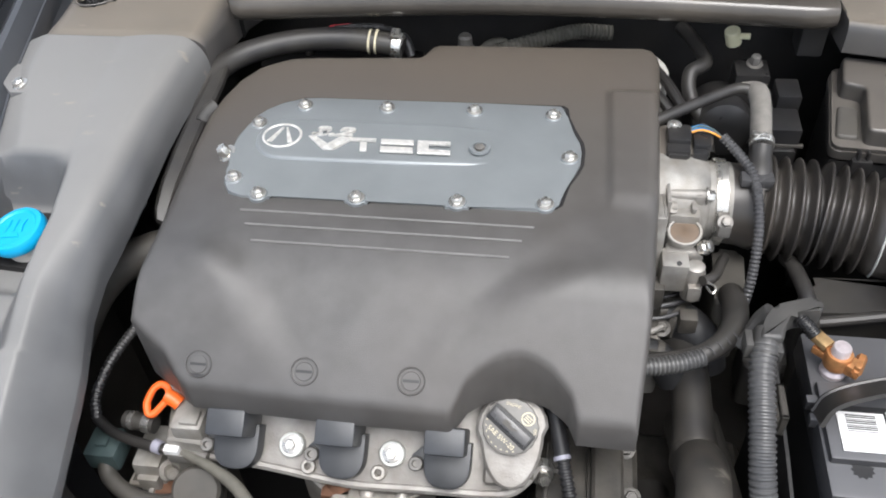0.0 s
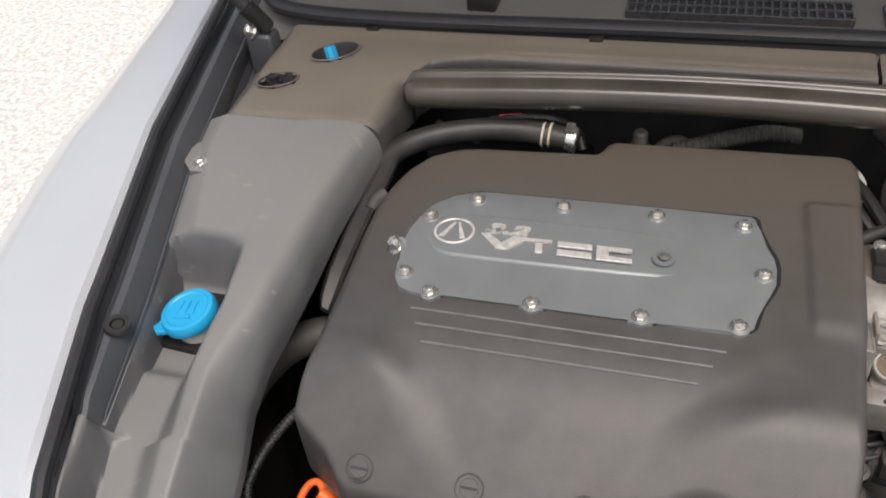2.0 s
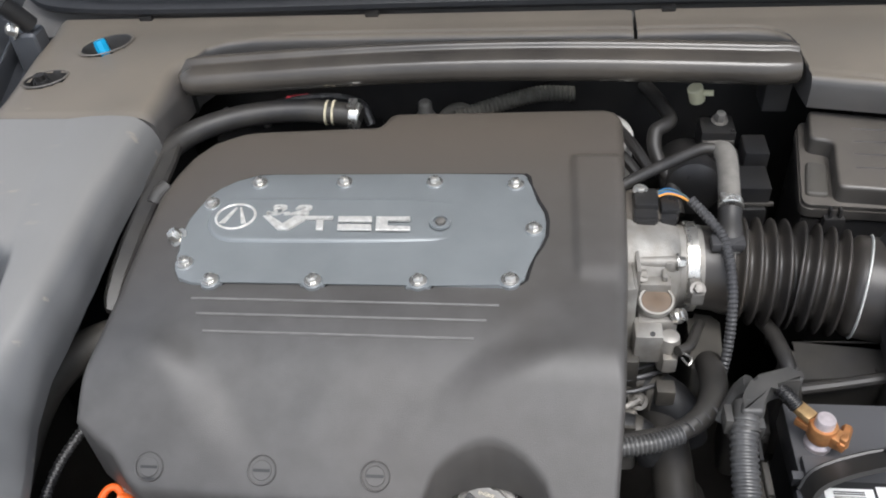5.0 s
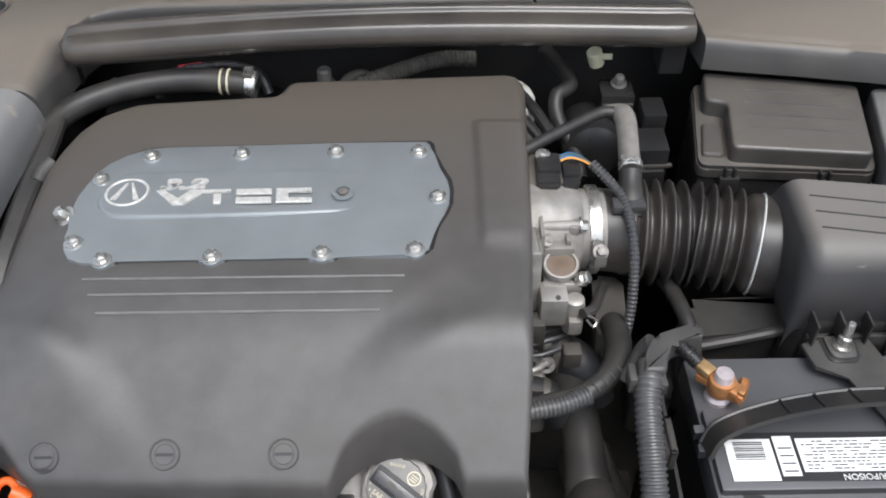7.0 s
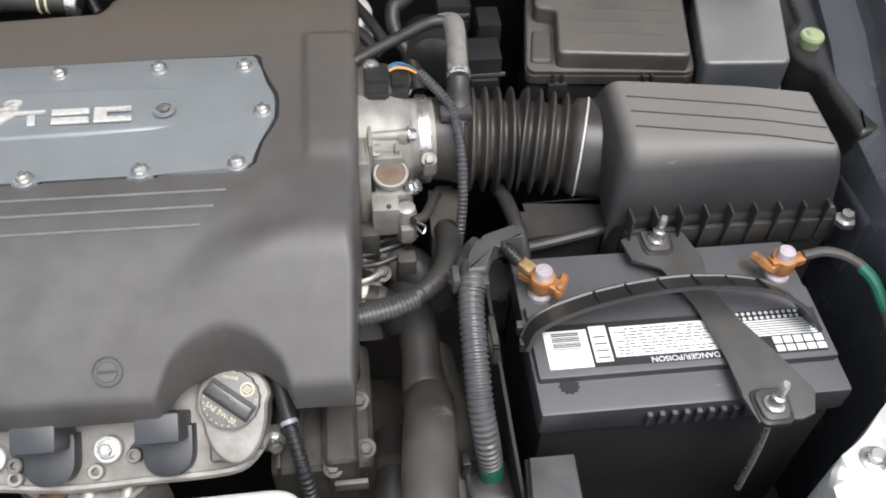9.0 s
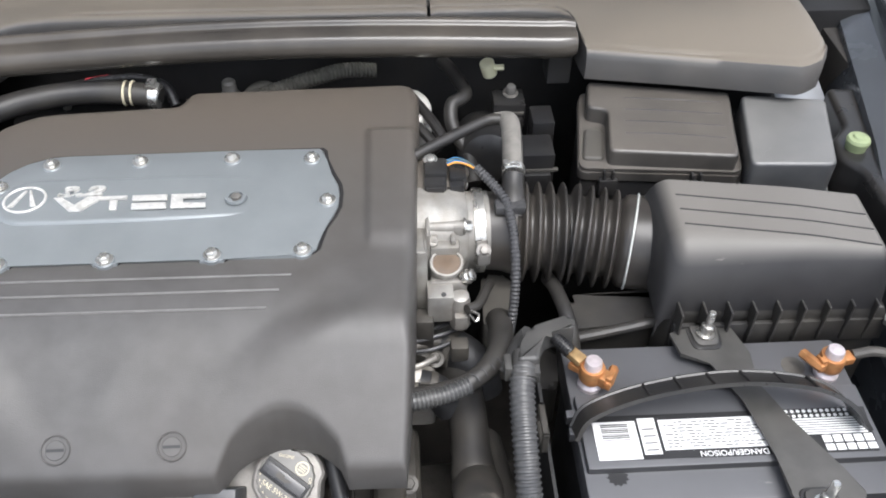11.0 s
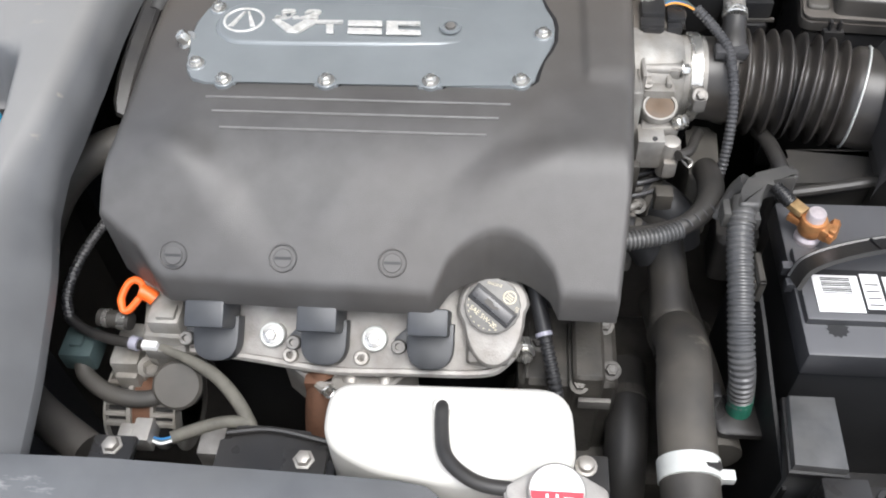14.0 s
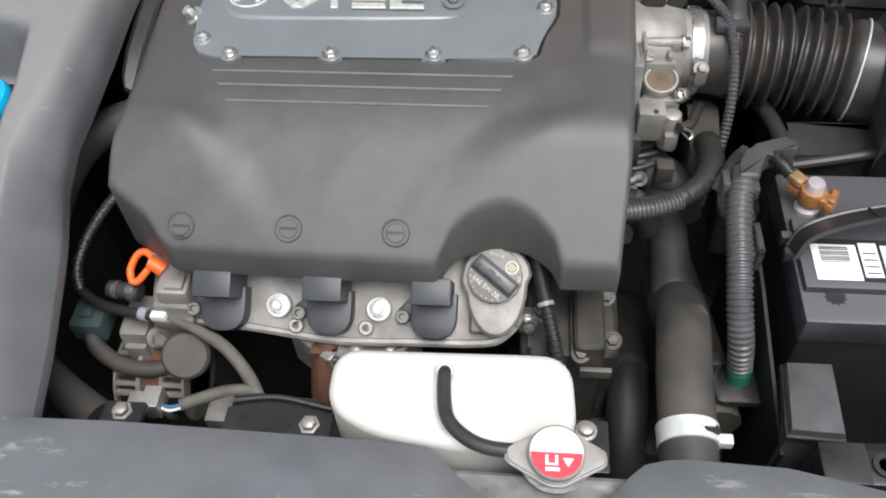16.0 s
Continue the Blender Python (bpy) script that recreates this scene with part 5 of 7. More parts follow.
turned(bm, [(0.0075, 0), (0.0075, 0.006), (0.0062, 0.008), (0.0062, 0.011), (0.0045, 0.012)], facing(0.349, 0.183, 0.872, (0.75, -0.2, 0.6)), 14)
part("bolt", bm, M_STEEL, valve)
bm = bmesh.new()
rbox(bm, 0.334, 0.352, 0.134, 0.150, 0.800, 0.822, 0.003)
rbox(bm, 0.300, 0.318, 0.150, 0.170, 0.80, 0.845, 0.004)
part("stop_lug", bm, M_GRIME, valve)
bm = bmesh.new()
tube(bm, [(0.350, 0.150, 0.862), (0.362, 0.160, 0.858), (0.372, 0.185, 0.852), (0.378, 0.20, 0.845)], 0.005, 10, 5)
part("vacuum_hose", bm, M_RUBBER, tb)
bm = bmesh.new()
tube(bm, [(0.353, 0.143, 0.868), (0.360, 0.137, 0.868), (0.357, 0.131, 0.866), (0.352, 0.139, 0.866)], 0.0012, 6, 4)
part("spring_clip", bm, M_STEEL, tb)
bm = bmesh.new()
prism(bm, rounded([(0.304, 0.258), (0.355, 0.262), (0.362, 0.290), (0.340, 0.306), (0.304, 0.306)], 0.008, 4), 0.918, 0.9255, 0.002)
part("sensor_base", bm, M_DUSTY, tb, "dusty brown sensor base plate")
bm = bmesh.new()
rbox(bm, 0.314, 0.337, 0.268, 0.294, 0.924, 0.937, 0.003)
rbox(bm, 0.313, 0.336, 0.256, 0.270, 0.919, 0.932, 0.002)
rbox(bm, 0.3155, 0.3335, 0.2535, 0.2575, 0.922, 0.929, 0.001)
rbox(bm, 0.339, 0.357, 0.266, 0.288, 0.922, 0.933, 0.003)
rbox(bm, 0.339, 0.354, 0.258, 0.268, 0.918, 0.928, 0.002)
sensor = part("sensor_plug", bm, M_BLACK, tb, "black sensor with two-part plug")
bm = bmesh.new()
hexbolt(bm, facing(0.321, 0.291, 0.936, (0, -0.2, 1)), 0.0048, 0.005)
part("sensor_screw", bm, M_STEEL, sensor)
for mt, off, rise in ((M_WIRE, 0.0, 0.0), (M_WIRE, 0.0035, 0.001), (M_TEALCONN, 0.0015, 0.0018), (M_WIREORANGE, -0.0025, 0.0)):
    bm = bmesh.new()
    tube(bm, [(0.338, 0.287 + off, 0.934 + rise), (0.347, 0.288 + off, 0.9365 + rise), (0.358, 0.283 + off * 0.7, 0.9365 + rise), (0.368, 0.274 + off * 0.2, 0.935)], 0.0011, 6, 5)
    part("wire", bm, mt, sensor)

loom = thing("wiring_loom", "grey ribbed wiring loom draped over the intake bellows", "wiring loom", (0.39, 0.15, 0.80))
bm = bmesh.new()
corrugated(bm, [(0.367, 0.275, 0.937), (0.378, 0.262, 0.932), (0.388, 0.250, 0.926), (0.394, 0.238, 0.922), (0.398, 0.215, 0.913), (0.400, 0.190, 0.892), (0.399, 0.170, 0.86), (0.395, 0.155, 0.83), (0.390, 0.15, 0.79)], 0.0052, 0.0042, 0.16, 10)
part("sleeve", bm, M_SATIN, loom)

vent = thing("breather_hose", "grey rubber breather hose bent into the bellows", "hose", (0.40, 0.30, 0.90))
bm = bmesh.new()
tube(bm, [(0.296, 0.298, 0.930), (0.315, 0.311, 0.933), (0.352, 0.335, 0.936), (0.385, 0.355, 0.938), (0.402, 0.356, 0.938)], 0.0062, 14, 7)
part("pipe", bm, M_RUBBER, vent)
bm = bmesh.new()
tube(bm, [(0.394, 0.361, 0.936), (0.404, 0.358, 0.938), (0.409, 0.347, 0.938), (0.409, 0.325, 0.936), (0.407, 0.300, 0.932), (0.405, 0.276, 0.927)], lambda q: 0.0066 + 0.0042 * step01(0.004, 0.02, q), 16, 7)
part("sleeve", bm, M_SLEEVE, vent, "pale scuffed rubber sleeve")
bm = bmesh.new()
tube(bm, [(0.4185, 0.350, 0.942), (0.4180, 0.325, 0.941), (0.4160, 0.300, 0.937), (0.4140, 0.280, 0.932)], 0.0011, 6, 4)
part("seam", bm, M_RUBBER, vent)
bm = bmesh.new()
turned(bm, [(0.0113, 0), (0.0122, 0.0008), (0.0122, 0.0075), (0.0113, 0.0085)], facing(0.4055, 0.275, 0.9275, (0.06, 1, 0.17)), 22)
tube(bm, [(0.398, 0.277, 0.9375), (0.405, 0.279, 0.9400), (0.413, 0.277, 0.9375)], 0.0012, 6, 4)
rbox(bm, 0.395, 0.400, 0.276, 0.283, 0.934, 0.941, 0.001)
part("spring_clamp", bm, M_STEEL, vent, "bright spring hose clamp")

# ---- battery ----
bat = thing("car_battery", "black car battery with white warning label and strap handle", "battery", (0.57, 0.03, 0.62))
# case sides blacker than the lid: their shade put into the colour
bm = bmesh.new()
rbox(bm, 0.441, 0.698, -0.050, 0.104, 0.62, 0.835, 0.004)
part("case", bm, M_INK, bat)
bm = bmesh.new()
rbox(bm, 0.436, 0.701, -0.057, 0.109, 0.815, 0.846, 0.004)
rbox(bm, 0.439, 0.698, -0.027, 0.050, 0.840, 0.8535, 0.003)
for k in range(9):
    x = 0.525 + 0.0105 * k
    rbox(bm, x, x + 0.005, -0.061, -0.053, 0.822, 0.838, 0.0008, 1)
for y in (0.015, 0.033):
    rbox(bm, 0.430, 0.445, y - 0.004, y + 0.004, 0.838, 0.849, 0.001)
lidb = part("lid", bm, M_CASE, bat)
LY = -0.006  # the label lies this far in front of the lid's middle
bm = bmesh.new()
prism(bm, [(0.4492, -0.0135 + LY), (0.6905, -0.0150 + LY), (0.6945, 0.0300 + LY), (0.4502, 0.0310 + LY)], 0.8534, 0.8542, 0)
label = part("label", bm, M_INK, bat, "black and white printed warning label")
for x0, x1, y0, y1 in ((0.4495, 0.487, -0.0135, 0.0245), (0.4895, 0.5045, -0.0095, 0.027), (0.5075, 0.5995, -0.0060, 0.0245)):
    bm = bmesh.new()
    rbox(bm, x0, x1, y0 + LY, y1 + LY, 0.8541, 0.8546, 0)
    part("white_panel", bm, M_LABEL, label)
bm = bmesh.new()
for k in range(9):
    rbox(bm, 0.456, 0.480, 0.0055 + LY + 0.0019 * k, 0.0055 + LY + 0.0019 * k + (0.0011 if k % 3 else 0.0006), 0.8545, 0.8549, 0)
tagged(part("barcode", bm, M_INK, label), kind="stuff")
bm = bmesh.new()
rng_ = random.Random(4)
for r_ in range(9):
    x = 0.511
    while x < 0.592:
        w = rng_.uniform(0.002, 0.007)
        if rng_.random() < 0.75:
            rbox(bm, x, min(x + w, 0.596), LY - 0.0038 + 0.0031 * r_, LY - 0.0038 + 0.0031 * r_ + 0.0010, 0.8545, 0.8549, 0)
        x += w + 0.0012
for r_ in range(4):
    rbox(bm, 0.4915, 0.5025, LY - 0.006 + 0.007 * r_, LY - 0.0048 + 0.007 * r_, 0.8545, 0.8549, 0)
tagged(part("small_print", bm, M_INK, label), kind="stuff")
bm = bmesh.new()
for r_ in range(2):
    for k in range(13):
        turned(bm, [(0.0017, 0.8541), (0.0017, 0.8547)], Matrix.Translation((0.618 + 0.0053 * k, 0.0225 + LY + 0.005 * r_, 0)), 8)
for r_ in range(7):
    rbox(bm, 0.622, 0.688, 0.0035 + LY + 0.0025 * r_, 0.0035 + LY + 0.0025 * r_ + 0.0014, 0.8541, 0.8546, 0)
for k in range(5):
    rbox(bm, 0.646 + 0.0092 * k, 0.6535 + 0.0092 * k, LY - 0.0050, LY + 0.0020, 0.8541, 0.8546, 0)
    rbox(bm, 0.646 + 0.0092 * k, 0.6535 + 0.0092 * k, LY - 0.0130, LY - 0.0068, 0.8541, 0.8546, 0)
tagged(part("fine_marking", bm, M_LABEL, label), kind="stuff")
part("warning_text", words("DANGER/POISON", 0.0075, Matrix.Translation((0.566, LY - 0.0108, 0.8545)) @ Matrix.Rotation(math.pi, 4, "Z"), 0.0002), M_LABEL, label, "white printed warning words")
bm = bmesh.new()
blot = []
for q in range(22):
    a = 2 * math.pi * q / 22
    r = 0.0075 + 0.0022 * (q % 2)
    blot.append((0.464 + r * math.cos(a), -0.031 + r * 0.9 * math.sin(a)))
prism(bm, blot, 0.8455, 0.8462, 0)
part("date_dot", bm, M_INK, lidb, "black star-edged sticker")
bm = bmesh.new()
turned(bm, [(0.011, 0.8455), (0.011, 0.8462)], Matrix.Translation((0.652, 0.078, 0)), 24)
part("round_sticker", bm, M_RUBBERGREY, lidb)
# strap handle
bm = bmesh.new()
hp = [(0.432, 0.006), (0.444, 0.015), (0.485, 0.025), (0.54, 0.032), (0.59, 0.033), (0.64, 0.027), (0.668, 0.016), (0.684, 0.002)]
hz = [0.858, 0.874, 0.884, 0.889, 0.890, 0.886, 0.876, 0.858]
path = smooth_path([(x, y, z) for (x, y), z in zip(hp, hz)], 6)
prev = None
for i, q in enumerate(path):
    way = (path[min(i + 1, len(path) - 1)] - path[max(i - 1, 0)]).normalized()
    side_ = Vector((0, 0.86, -0.5)) - way * way.dot(Vector((0, 0.86, -0.5)))
    side_.normalize()
    up = way.cross(side_)
    ring = [bm.verts.new(q + side_ * a * 0.0145 + up * b * 0.0013) for a, b in ((-1, -1), (1, -1), (1, 1.9), (0.90, 1.9), (0.84, 0.6), (-0.84, 0.6), (-0.90, 1.9), (-1, 1.9))]
    if prev:
        for k in range(8):
            bm.faces.new((prev[k], prev[(k + 1) % 8], ring[(k + 1) % 8], ring[k]))
    else:
        bm.faces.new(ring)
    prev = ring
bm.faces.new(prev)
handle = part("handle", bm, M_BLACK, bat, "black plastic carry strap")
for x in (0.495, 0.523, 0.552, 0.582, 0.612, 0.640):
    bm = bmesh.new()
    y = lerp([(p[0], p[1]) for p in hp], x)
    z = lerp([(p[0], zz) for p, zz in zip(hp, hz)], x)
    rbox(bm, x - 0.0012, x + 0.0012, y - 0.0135, y + 0.0135, z - 0.001, z + 0.0030, 0.0004, 1, m=Matrix.Translation((x, y, z)) @ Matrix.Rotation(-0.53, 4, "X") @ Matrix.Translation((-x, -y, -z)))
    part("handle_rib", bm, M_BLACK, handle)

for x, y, cat, turn in ((0.457, 0.066, "positive", 0.0), (0.679, 0.068, "negative", 180.0)):
    tm = thing("battery_terminal", "orange-brown copper clamp on battery post", "terminal", (x, y, 0.846))
    if cat == "negative":
        tagged(tm, "copper clamp with a pale lug on battery post")
    bm = bmesh.new()
    turned(bm, [(0.0112, 0.846), (0.0112, 0.850), (0.0088, 0.853), (0.0079, 0.8795), (0.0070, 0.881), (0.0, 0.8815)], Matrix.Translation((x, y, 0)), 28)
    part("post", bm, M_LEAD, tm, "pinkish lead battery post")
    m = Matrix.Translation((x, y, 0)) @ pose(0, 0, 0, 0, 0, -38 if cat == "positive" else 12) @ Matrix.Translation((0, 0, 0.864)) @ Matrix.Diagonal((0.84, 0.84, 0.9, 1)) @ Matrix.Translation((0, 0, -0.864))
    bm = bmesh.new()
    turned(bm, [(0.0128, 0.856), (0.0138, 0.858), (0.0138, 0.872), (0.0128, 0.874), (0.0095, 0.874)], m, 28)
    sgn = 1 if cat == "positive" else -1
    rbox(bm, sgn * 0.012 - 0.004, sgn * 0.012 + 0.008, -0.008, 0.008, 0.857, 0.871, 0.002, m=m)
    rbox(bm, sgn * 0.018, sgn * 0.018 + 0.007, -0.007, 0.001, 0.857, 0.875, 0.0015, m=m)
    rbox(bm, min(-sgn * 0.026, -sgn * 0.010), max(-sgn * 0.026, -sgn * 0.010), -0.007, 0.007, 0.859, 0.868, 0.002, m=m)
    part("clamp", bm, M_COPPER, tm)
    bm = bmesh.new()
    turned(bm, [(0.0055, -0.016), (0.0055, 0.010), (0.0035, 0.014)], m @ facing(sgn * 0.020, 0.004, 0.865, (0.2, -1, 0.15)), 6)
    part("bolt", bm, M_COPPER, tm)

neg = thing("ground_cable", "grey battery ground cable with green tape", "cable", (0.73, 0.06, 0.85))
bm = bmesh.new()
tube(bm, [(0.700, 0.073, 0.866), (0.722, 0.074, 0.868), (0.742, 0.066, 0.866), (0.756, 0.048, 0.86), (0.770, 0.010, 0.83), (0.775, -0.03, 0.78)], 0.0048, 10, 6)
part("sleeve", bm, M_RUBBERGREY, neg)
bm = bmesh.new()
tube(bm, [(0.750, 0.057, 0.8635), (0.758, 0.043, 0.859), (0.766, 0.022, 0.843)], 0.0056, 10, 4)
part("tape", bm, M_GREEN, neg)

hold = thing("battery_hold_down", "dull grey steel battery hold-down bracket with two threaded rods", "battery bracket", (0.6, 0.02, 0.856))
bm = bmesh.new()
prism(bm, [(0.540, 0.112), (0.566, 0.124), (0.600, 0.120), (0.610, 0.085), (0.606, 0.048), (0.622, 0.012), (0.650, -0.040), (0.660, -0.062), (0.652, -0.082), (0.640, -0.086), (0.604, -0.086), (0.598, -0.060), (0.598, -0.025), (0.588, 0.030), (0.570, 0.075), (0.545, 0.086)], 0.8565, 0.8600, 0.0012, 2)
part("strap", bm, M_BRACKET, hold)
for x, y in ((0.572, 0.106), (0.619, -0.074)):
    bm = bmesh.new()
    o = rounded([(x - 0.014, y - 0.016), (x + 0.014, y - 0.016), (x + 0.016, y + 0.017), (x - 0.016, y + 0.017)], 0.008)
    prism(bm, o, 0.8570, 0.8612, 0.0012, 2)
    part("seat_rim", bm, M_BLACK, hold)
    bm = bmesh.new()
    o = rounded([(x - 0.011, y - 0.013), (x + 0.011, y - 0.013), (x + 0.013, y + 0.014), (x - 0.013, y + 0.014)], 0.007)
    prism(bm, o, 0.8600, 0.8640, 0.0015, 2)
    part("seat", bm, M_BRACKET, hold)
    bm = bmesh.new()
    turned(bm, [(0.0088, 0.0), (0.0088, 0.0015), (0.0062, 0.002), (0.0060, 0.011), (0.0038, 0.012), (0.0036, 0.026), (0.0028, 0.0275)], Matrix.Translation((x, y, 0.864)) @ pose(0, 0, 0, -6, 6, 0), 12)
    part("nut", bm, M_STEEL, hold, "plated nut on threaded rod")
bm = bmesh.new()
tube(bm, [(0.619, -0.076, 0.858), (0.617, -0.086, 0.82), (0.612, -0.095, 0.76)], 0.003, 8, 3)
part("rod", bm, M_STEEL, hold)

tray = thing("battery_tray", "black plastic battery tray with upright side plate", "battery tray", (0.55, 0.0, 0.33))
bm = bmesh.new()
rbox(bm, 0.425, 0.715, -0.07, 0.12, 0.33, 0.62, 0.006)
part("base", bm, M_VOID, tray)
bm = bmesh.new()
for (xa, ya, za), (xb, yb, zb) in (((0.413, 0.078, 0.842), (0.415, -0.012, 0.826)), ((0.415, -0.012, 0.826), (0.424, -0.14, 0.772))):
    v = [bm.verts.new(p) for p in ((xa, ya, 0.60), (xb, yb, 0.60), (xb, yb, zb), (xa, ya, za))]
    w = [bm.verts.new((q.co.x - 0.003, q.co.y, q.co.z)) for q in v]
    bm.faces.new(v)
    bm.faces.new(list(reversed(w)))
    for k in range(4):
        bm.faces.new((v[k], v[(k + 1) % 4], w[(k + 1) % 4], w[k]))
part("side_plate", bm, M_VOID, tray)
bm = bmesh.new()
for b in ((0.405, 0.411, 0.006, 0.042, 0.852, 0.856), (0.405, 0.411, 0.006, 0.042, 0.828, 0.832), (0.405, 0.411, 0.006, 0.010, 0.828, 0.856), (0.405, 0.411, 0.038, 0.042, 0.828, 0.856)):
    rbox(bm, *b, 0.001, 1)
part("loop", bm, M_GRIME, tray)
box = thing("relay_cover", "dusty grey-black plastic box beside the battery", "plastic box", (0.445, -0.11, 0.6))
bm = bmesh.new()
prism(bm, [(0.426, -0.074), (0.464, -0.074), (0.462, -0.139), (0.420, -0.137)], 0.62, 0.812, 0.004, 2)
part("shell", bm, M_LOOM, box)
bm = bmesh.new()
prism(bm, [(0.4235, -0.0715), (0.4665, -0.0715), (0.4645, -0.1415), (0.4175, -0.1395)], 0.796, 0.803, 0.002, 2)
part("lid_edge", bm, M_BLACK, box)
lampb = thing("headlamp_corner", "pale grey headlamp housing corner with bolt", "headlamp", (0.70, -0.12, 0.33))
bm = bmesh.new()
prism(bm, rounded([(0.655, -0.118), (0.690, -0.100), (0.735, -0.060), (0.80, -0.05), (0.80, -0.25), (0.64, -0.25)], 0.02), 0.60, 0.838, 0.010, 3)
part("shell", bm, M_CLAMPWHITE, lampb)
bm = bmesh.new()
turned(bm, [(0.011, 0.0), (0.011, 0.002), (0.007, 0.003), (0.0065, 0.010), (0.005, 0.011)], Matrix.Translation((0.694, -0.116, 0.838)), 12)
part("bolt", bm, M_STEEL, lampb)
box = thing("headlamp_bracket", "black plastic headlamp bracket with bolt hole", "bracket", (0.46, -0.17, 0.6))
bm = bmesh.new()
rbox(bm, 0.434, 0.470, -0.185, -0.150, 0.62, 0.822, 0.003)
rbox(bm, 0.466, 0.50, -0.182, -0.152, 0.62, 0.815, 0.004)
turned(bm, [(0.010, 0.815), (0.010, 0.818), (0.006, 0.818), (0.0055, 0.812)], Matrix.Translation((0.484, -0.166, 0)), 18)
part("body", bm, M_BLACK, box)

# ---- engine front ----
VN = Vector((0, -0.55, 0.835)).normalized()
VM = Matrix.Translation((0.03, -0.013, 0.775)) @ Matrix(((1, 0, 0, 0), (0, VN.z, VN.y, 0), (0, -VN.y, VN.z, 0), (0, 0, 0, 1)))


def on_head(x, u, h=0.0):
    """A pose on the sloping valve cover: x across the car, u up the slope, h above it."""
    return VM @ Matrix.Translation((x - 0.03, u, h))


eng = thing("engine", "grimy aluminium V6 engine with front valve cover", "engine", (0.1, 0.2, 0.33))
bm = bmesh.new()
rbox(bm, -0.14, 0.29, 0.05, 0.42, 0.33, 0.80, 0.01)
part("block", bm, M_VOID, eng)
bm = bmesh.new()
vo = [(-0.152, -0.012), (-0.120, -0.016), (-0.05, -0.021), (0.03, -0.030), (0.10, -0.029), (0.172, -0.027), (0.194, -0.016), (0.206, 0.002), (0.208, 0.085), (-0.150, 0.085)]
prism(bm, [(x - 0.03, u) for x, u in vo], -0.035, -0.004, 0.003, 2, m=VM)
part("valve_cover", bm, M_HEAD, eng)
bm = bmesh.new()
tube(bm, [on_head(x, u - 0.001, -0.006).translation for x, u in vo[:8]], 0.0045, 8, 4)
part("flange_bead", bm, M_HEAD, eng)
# filler neck
bm = bmesh.new()
fo = []
for k in range(28):
    a = 2 * math.pi * k / 28
    fo.append((0.1815 - 0.03 + 0.0335 * math.cos(a) * (1.0 if math.sin(a) > 0 else 0.86), 0.028 + (0.040 if math.sin(a) > 0 else 0.050) * math.sin(a)))
prism(bm, fo, -0.02, 0.016, 0.006, 3, m=VM)
rbox(bm, 0.157 - 0.03, 0.198 - 0.03, -0.020, 0.03, -0.02, 0.006, 0.006, 3, m=VM)
part("filler_neck", bm, M_HEAD, eng)
bm = bmesh.new()
rbox(bm, 0.190 - 0.03, 0.203 - 0.03, -0.012, 0.008, -0.004, 0.0, 0.001, 1, m=VM)
part("data_tag", bm, M_TAPE, eng)
# ignition coils
for x in (-0.0745, 0.0265, 0.1245):
    coil = thing("ignition_coil", "black plastic ignition coil on the valve cover", "ignition coil", on_head(x, 0.0).translation, group="front bank ignition coils")
    bm = bmesh.new()
    o = [(-0.0215, 0.016), (0.0215, 0.016)]
    o += [(0.0215 * math.copysign(abs(math.cos(a)) ** 0.75, math.cos(a)), -0.004 - 0.0225 * math.sin(a) ** 0.85) for a in [math.pi * k / 14 for k in range(15)]]
    prism(bm, o, -0.002, 0.016, 0.003, 2, m=on_head(x, 0.0))
    part("cap", bm, M_COIL, coil)
    # upper block kept slate black: shade under the cover, put into its colour
    bm = bmesh.new()
    rbox(bm, -0.0180, 0.0180, 0.004, 0.0285, 0.0, 0.0520, 0.003, m=on_head(x, 0.0))
    part("plug", bm, M_COIL, coil)
    bm = bmesh.new()
    prism(bm, [(-0.020, 0.014), (-0.034, 0.0005), (-0.034, -0.011), (-0.020, -0.004)], 0.0, 0.007, 0.0015, m=on_head(x, 0.0))
    part("ear", bm, M_COIL, coil)
    bm = bmesh.new()
    turned(bm, [(0.0068, 0.004), (0.0068, 0.013), (0.0058, 0.0142), (0.0034, 0.0142), (0.0030, 0.010), (0.0, 0.010)], on_head(x - 0.029, -0.0065), 16)
    part("socket_screw", bm, M_DARKALU, coil)
# bright cover bolts with broad washers, and sleeve nuts
for x in (-0.024, 0.072):
    b = thing("cover_bolt", "bright zinc bolt with a broad washer", "bolt", on_head(x, 0.0).translation, group="valve cover bolts")
    bm = bmesh.new()
    turned(bm, [(0.0118, -0.004), (0.0118, 0.006), (0.0108, 0.0072), (0.0, 0.0072)], on_head(x, 0.0), 28)
    part("washer", bm, M_CLAMPWHITE, b)
    bm = bmesh.new()
    hexbolt(bm, on_head(x, 0.0, 0.0068), 0.0056, 0.006)
    part("head", bm, M_STEEL, b)
for x in (-0.007, 0.060):
    bm = bmesh.new()
    turned(bm, [(0.0072, -0.012), (0.0072, 0.006), (0.0062, 0.0072), (0.0036, 0.0072), (0.0032, 0.0), (0.0, 0.0)], on_head(x, -0.0185, -0.004), 20)
    o = on_head(x, -0.0185, -0.01).translation
    solo("sleeve_nut", bm, M_ALU, "small aluminium sleeve nut on valve cover edge", "nut", o, group="sleeve nuts")
bm = bmesh.new()
hexbolt(bm, facing(0.211, -0.010, 0.756, (0.2, -0.8, 0.5)), 0.0065, 0.012)
rbox(bm, 0.200, 0.216, -0.010, 0.004, 0.738, 0.764, 0.002)
part("side_bolt", bm, M_STEEL, eng)

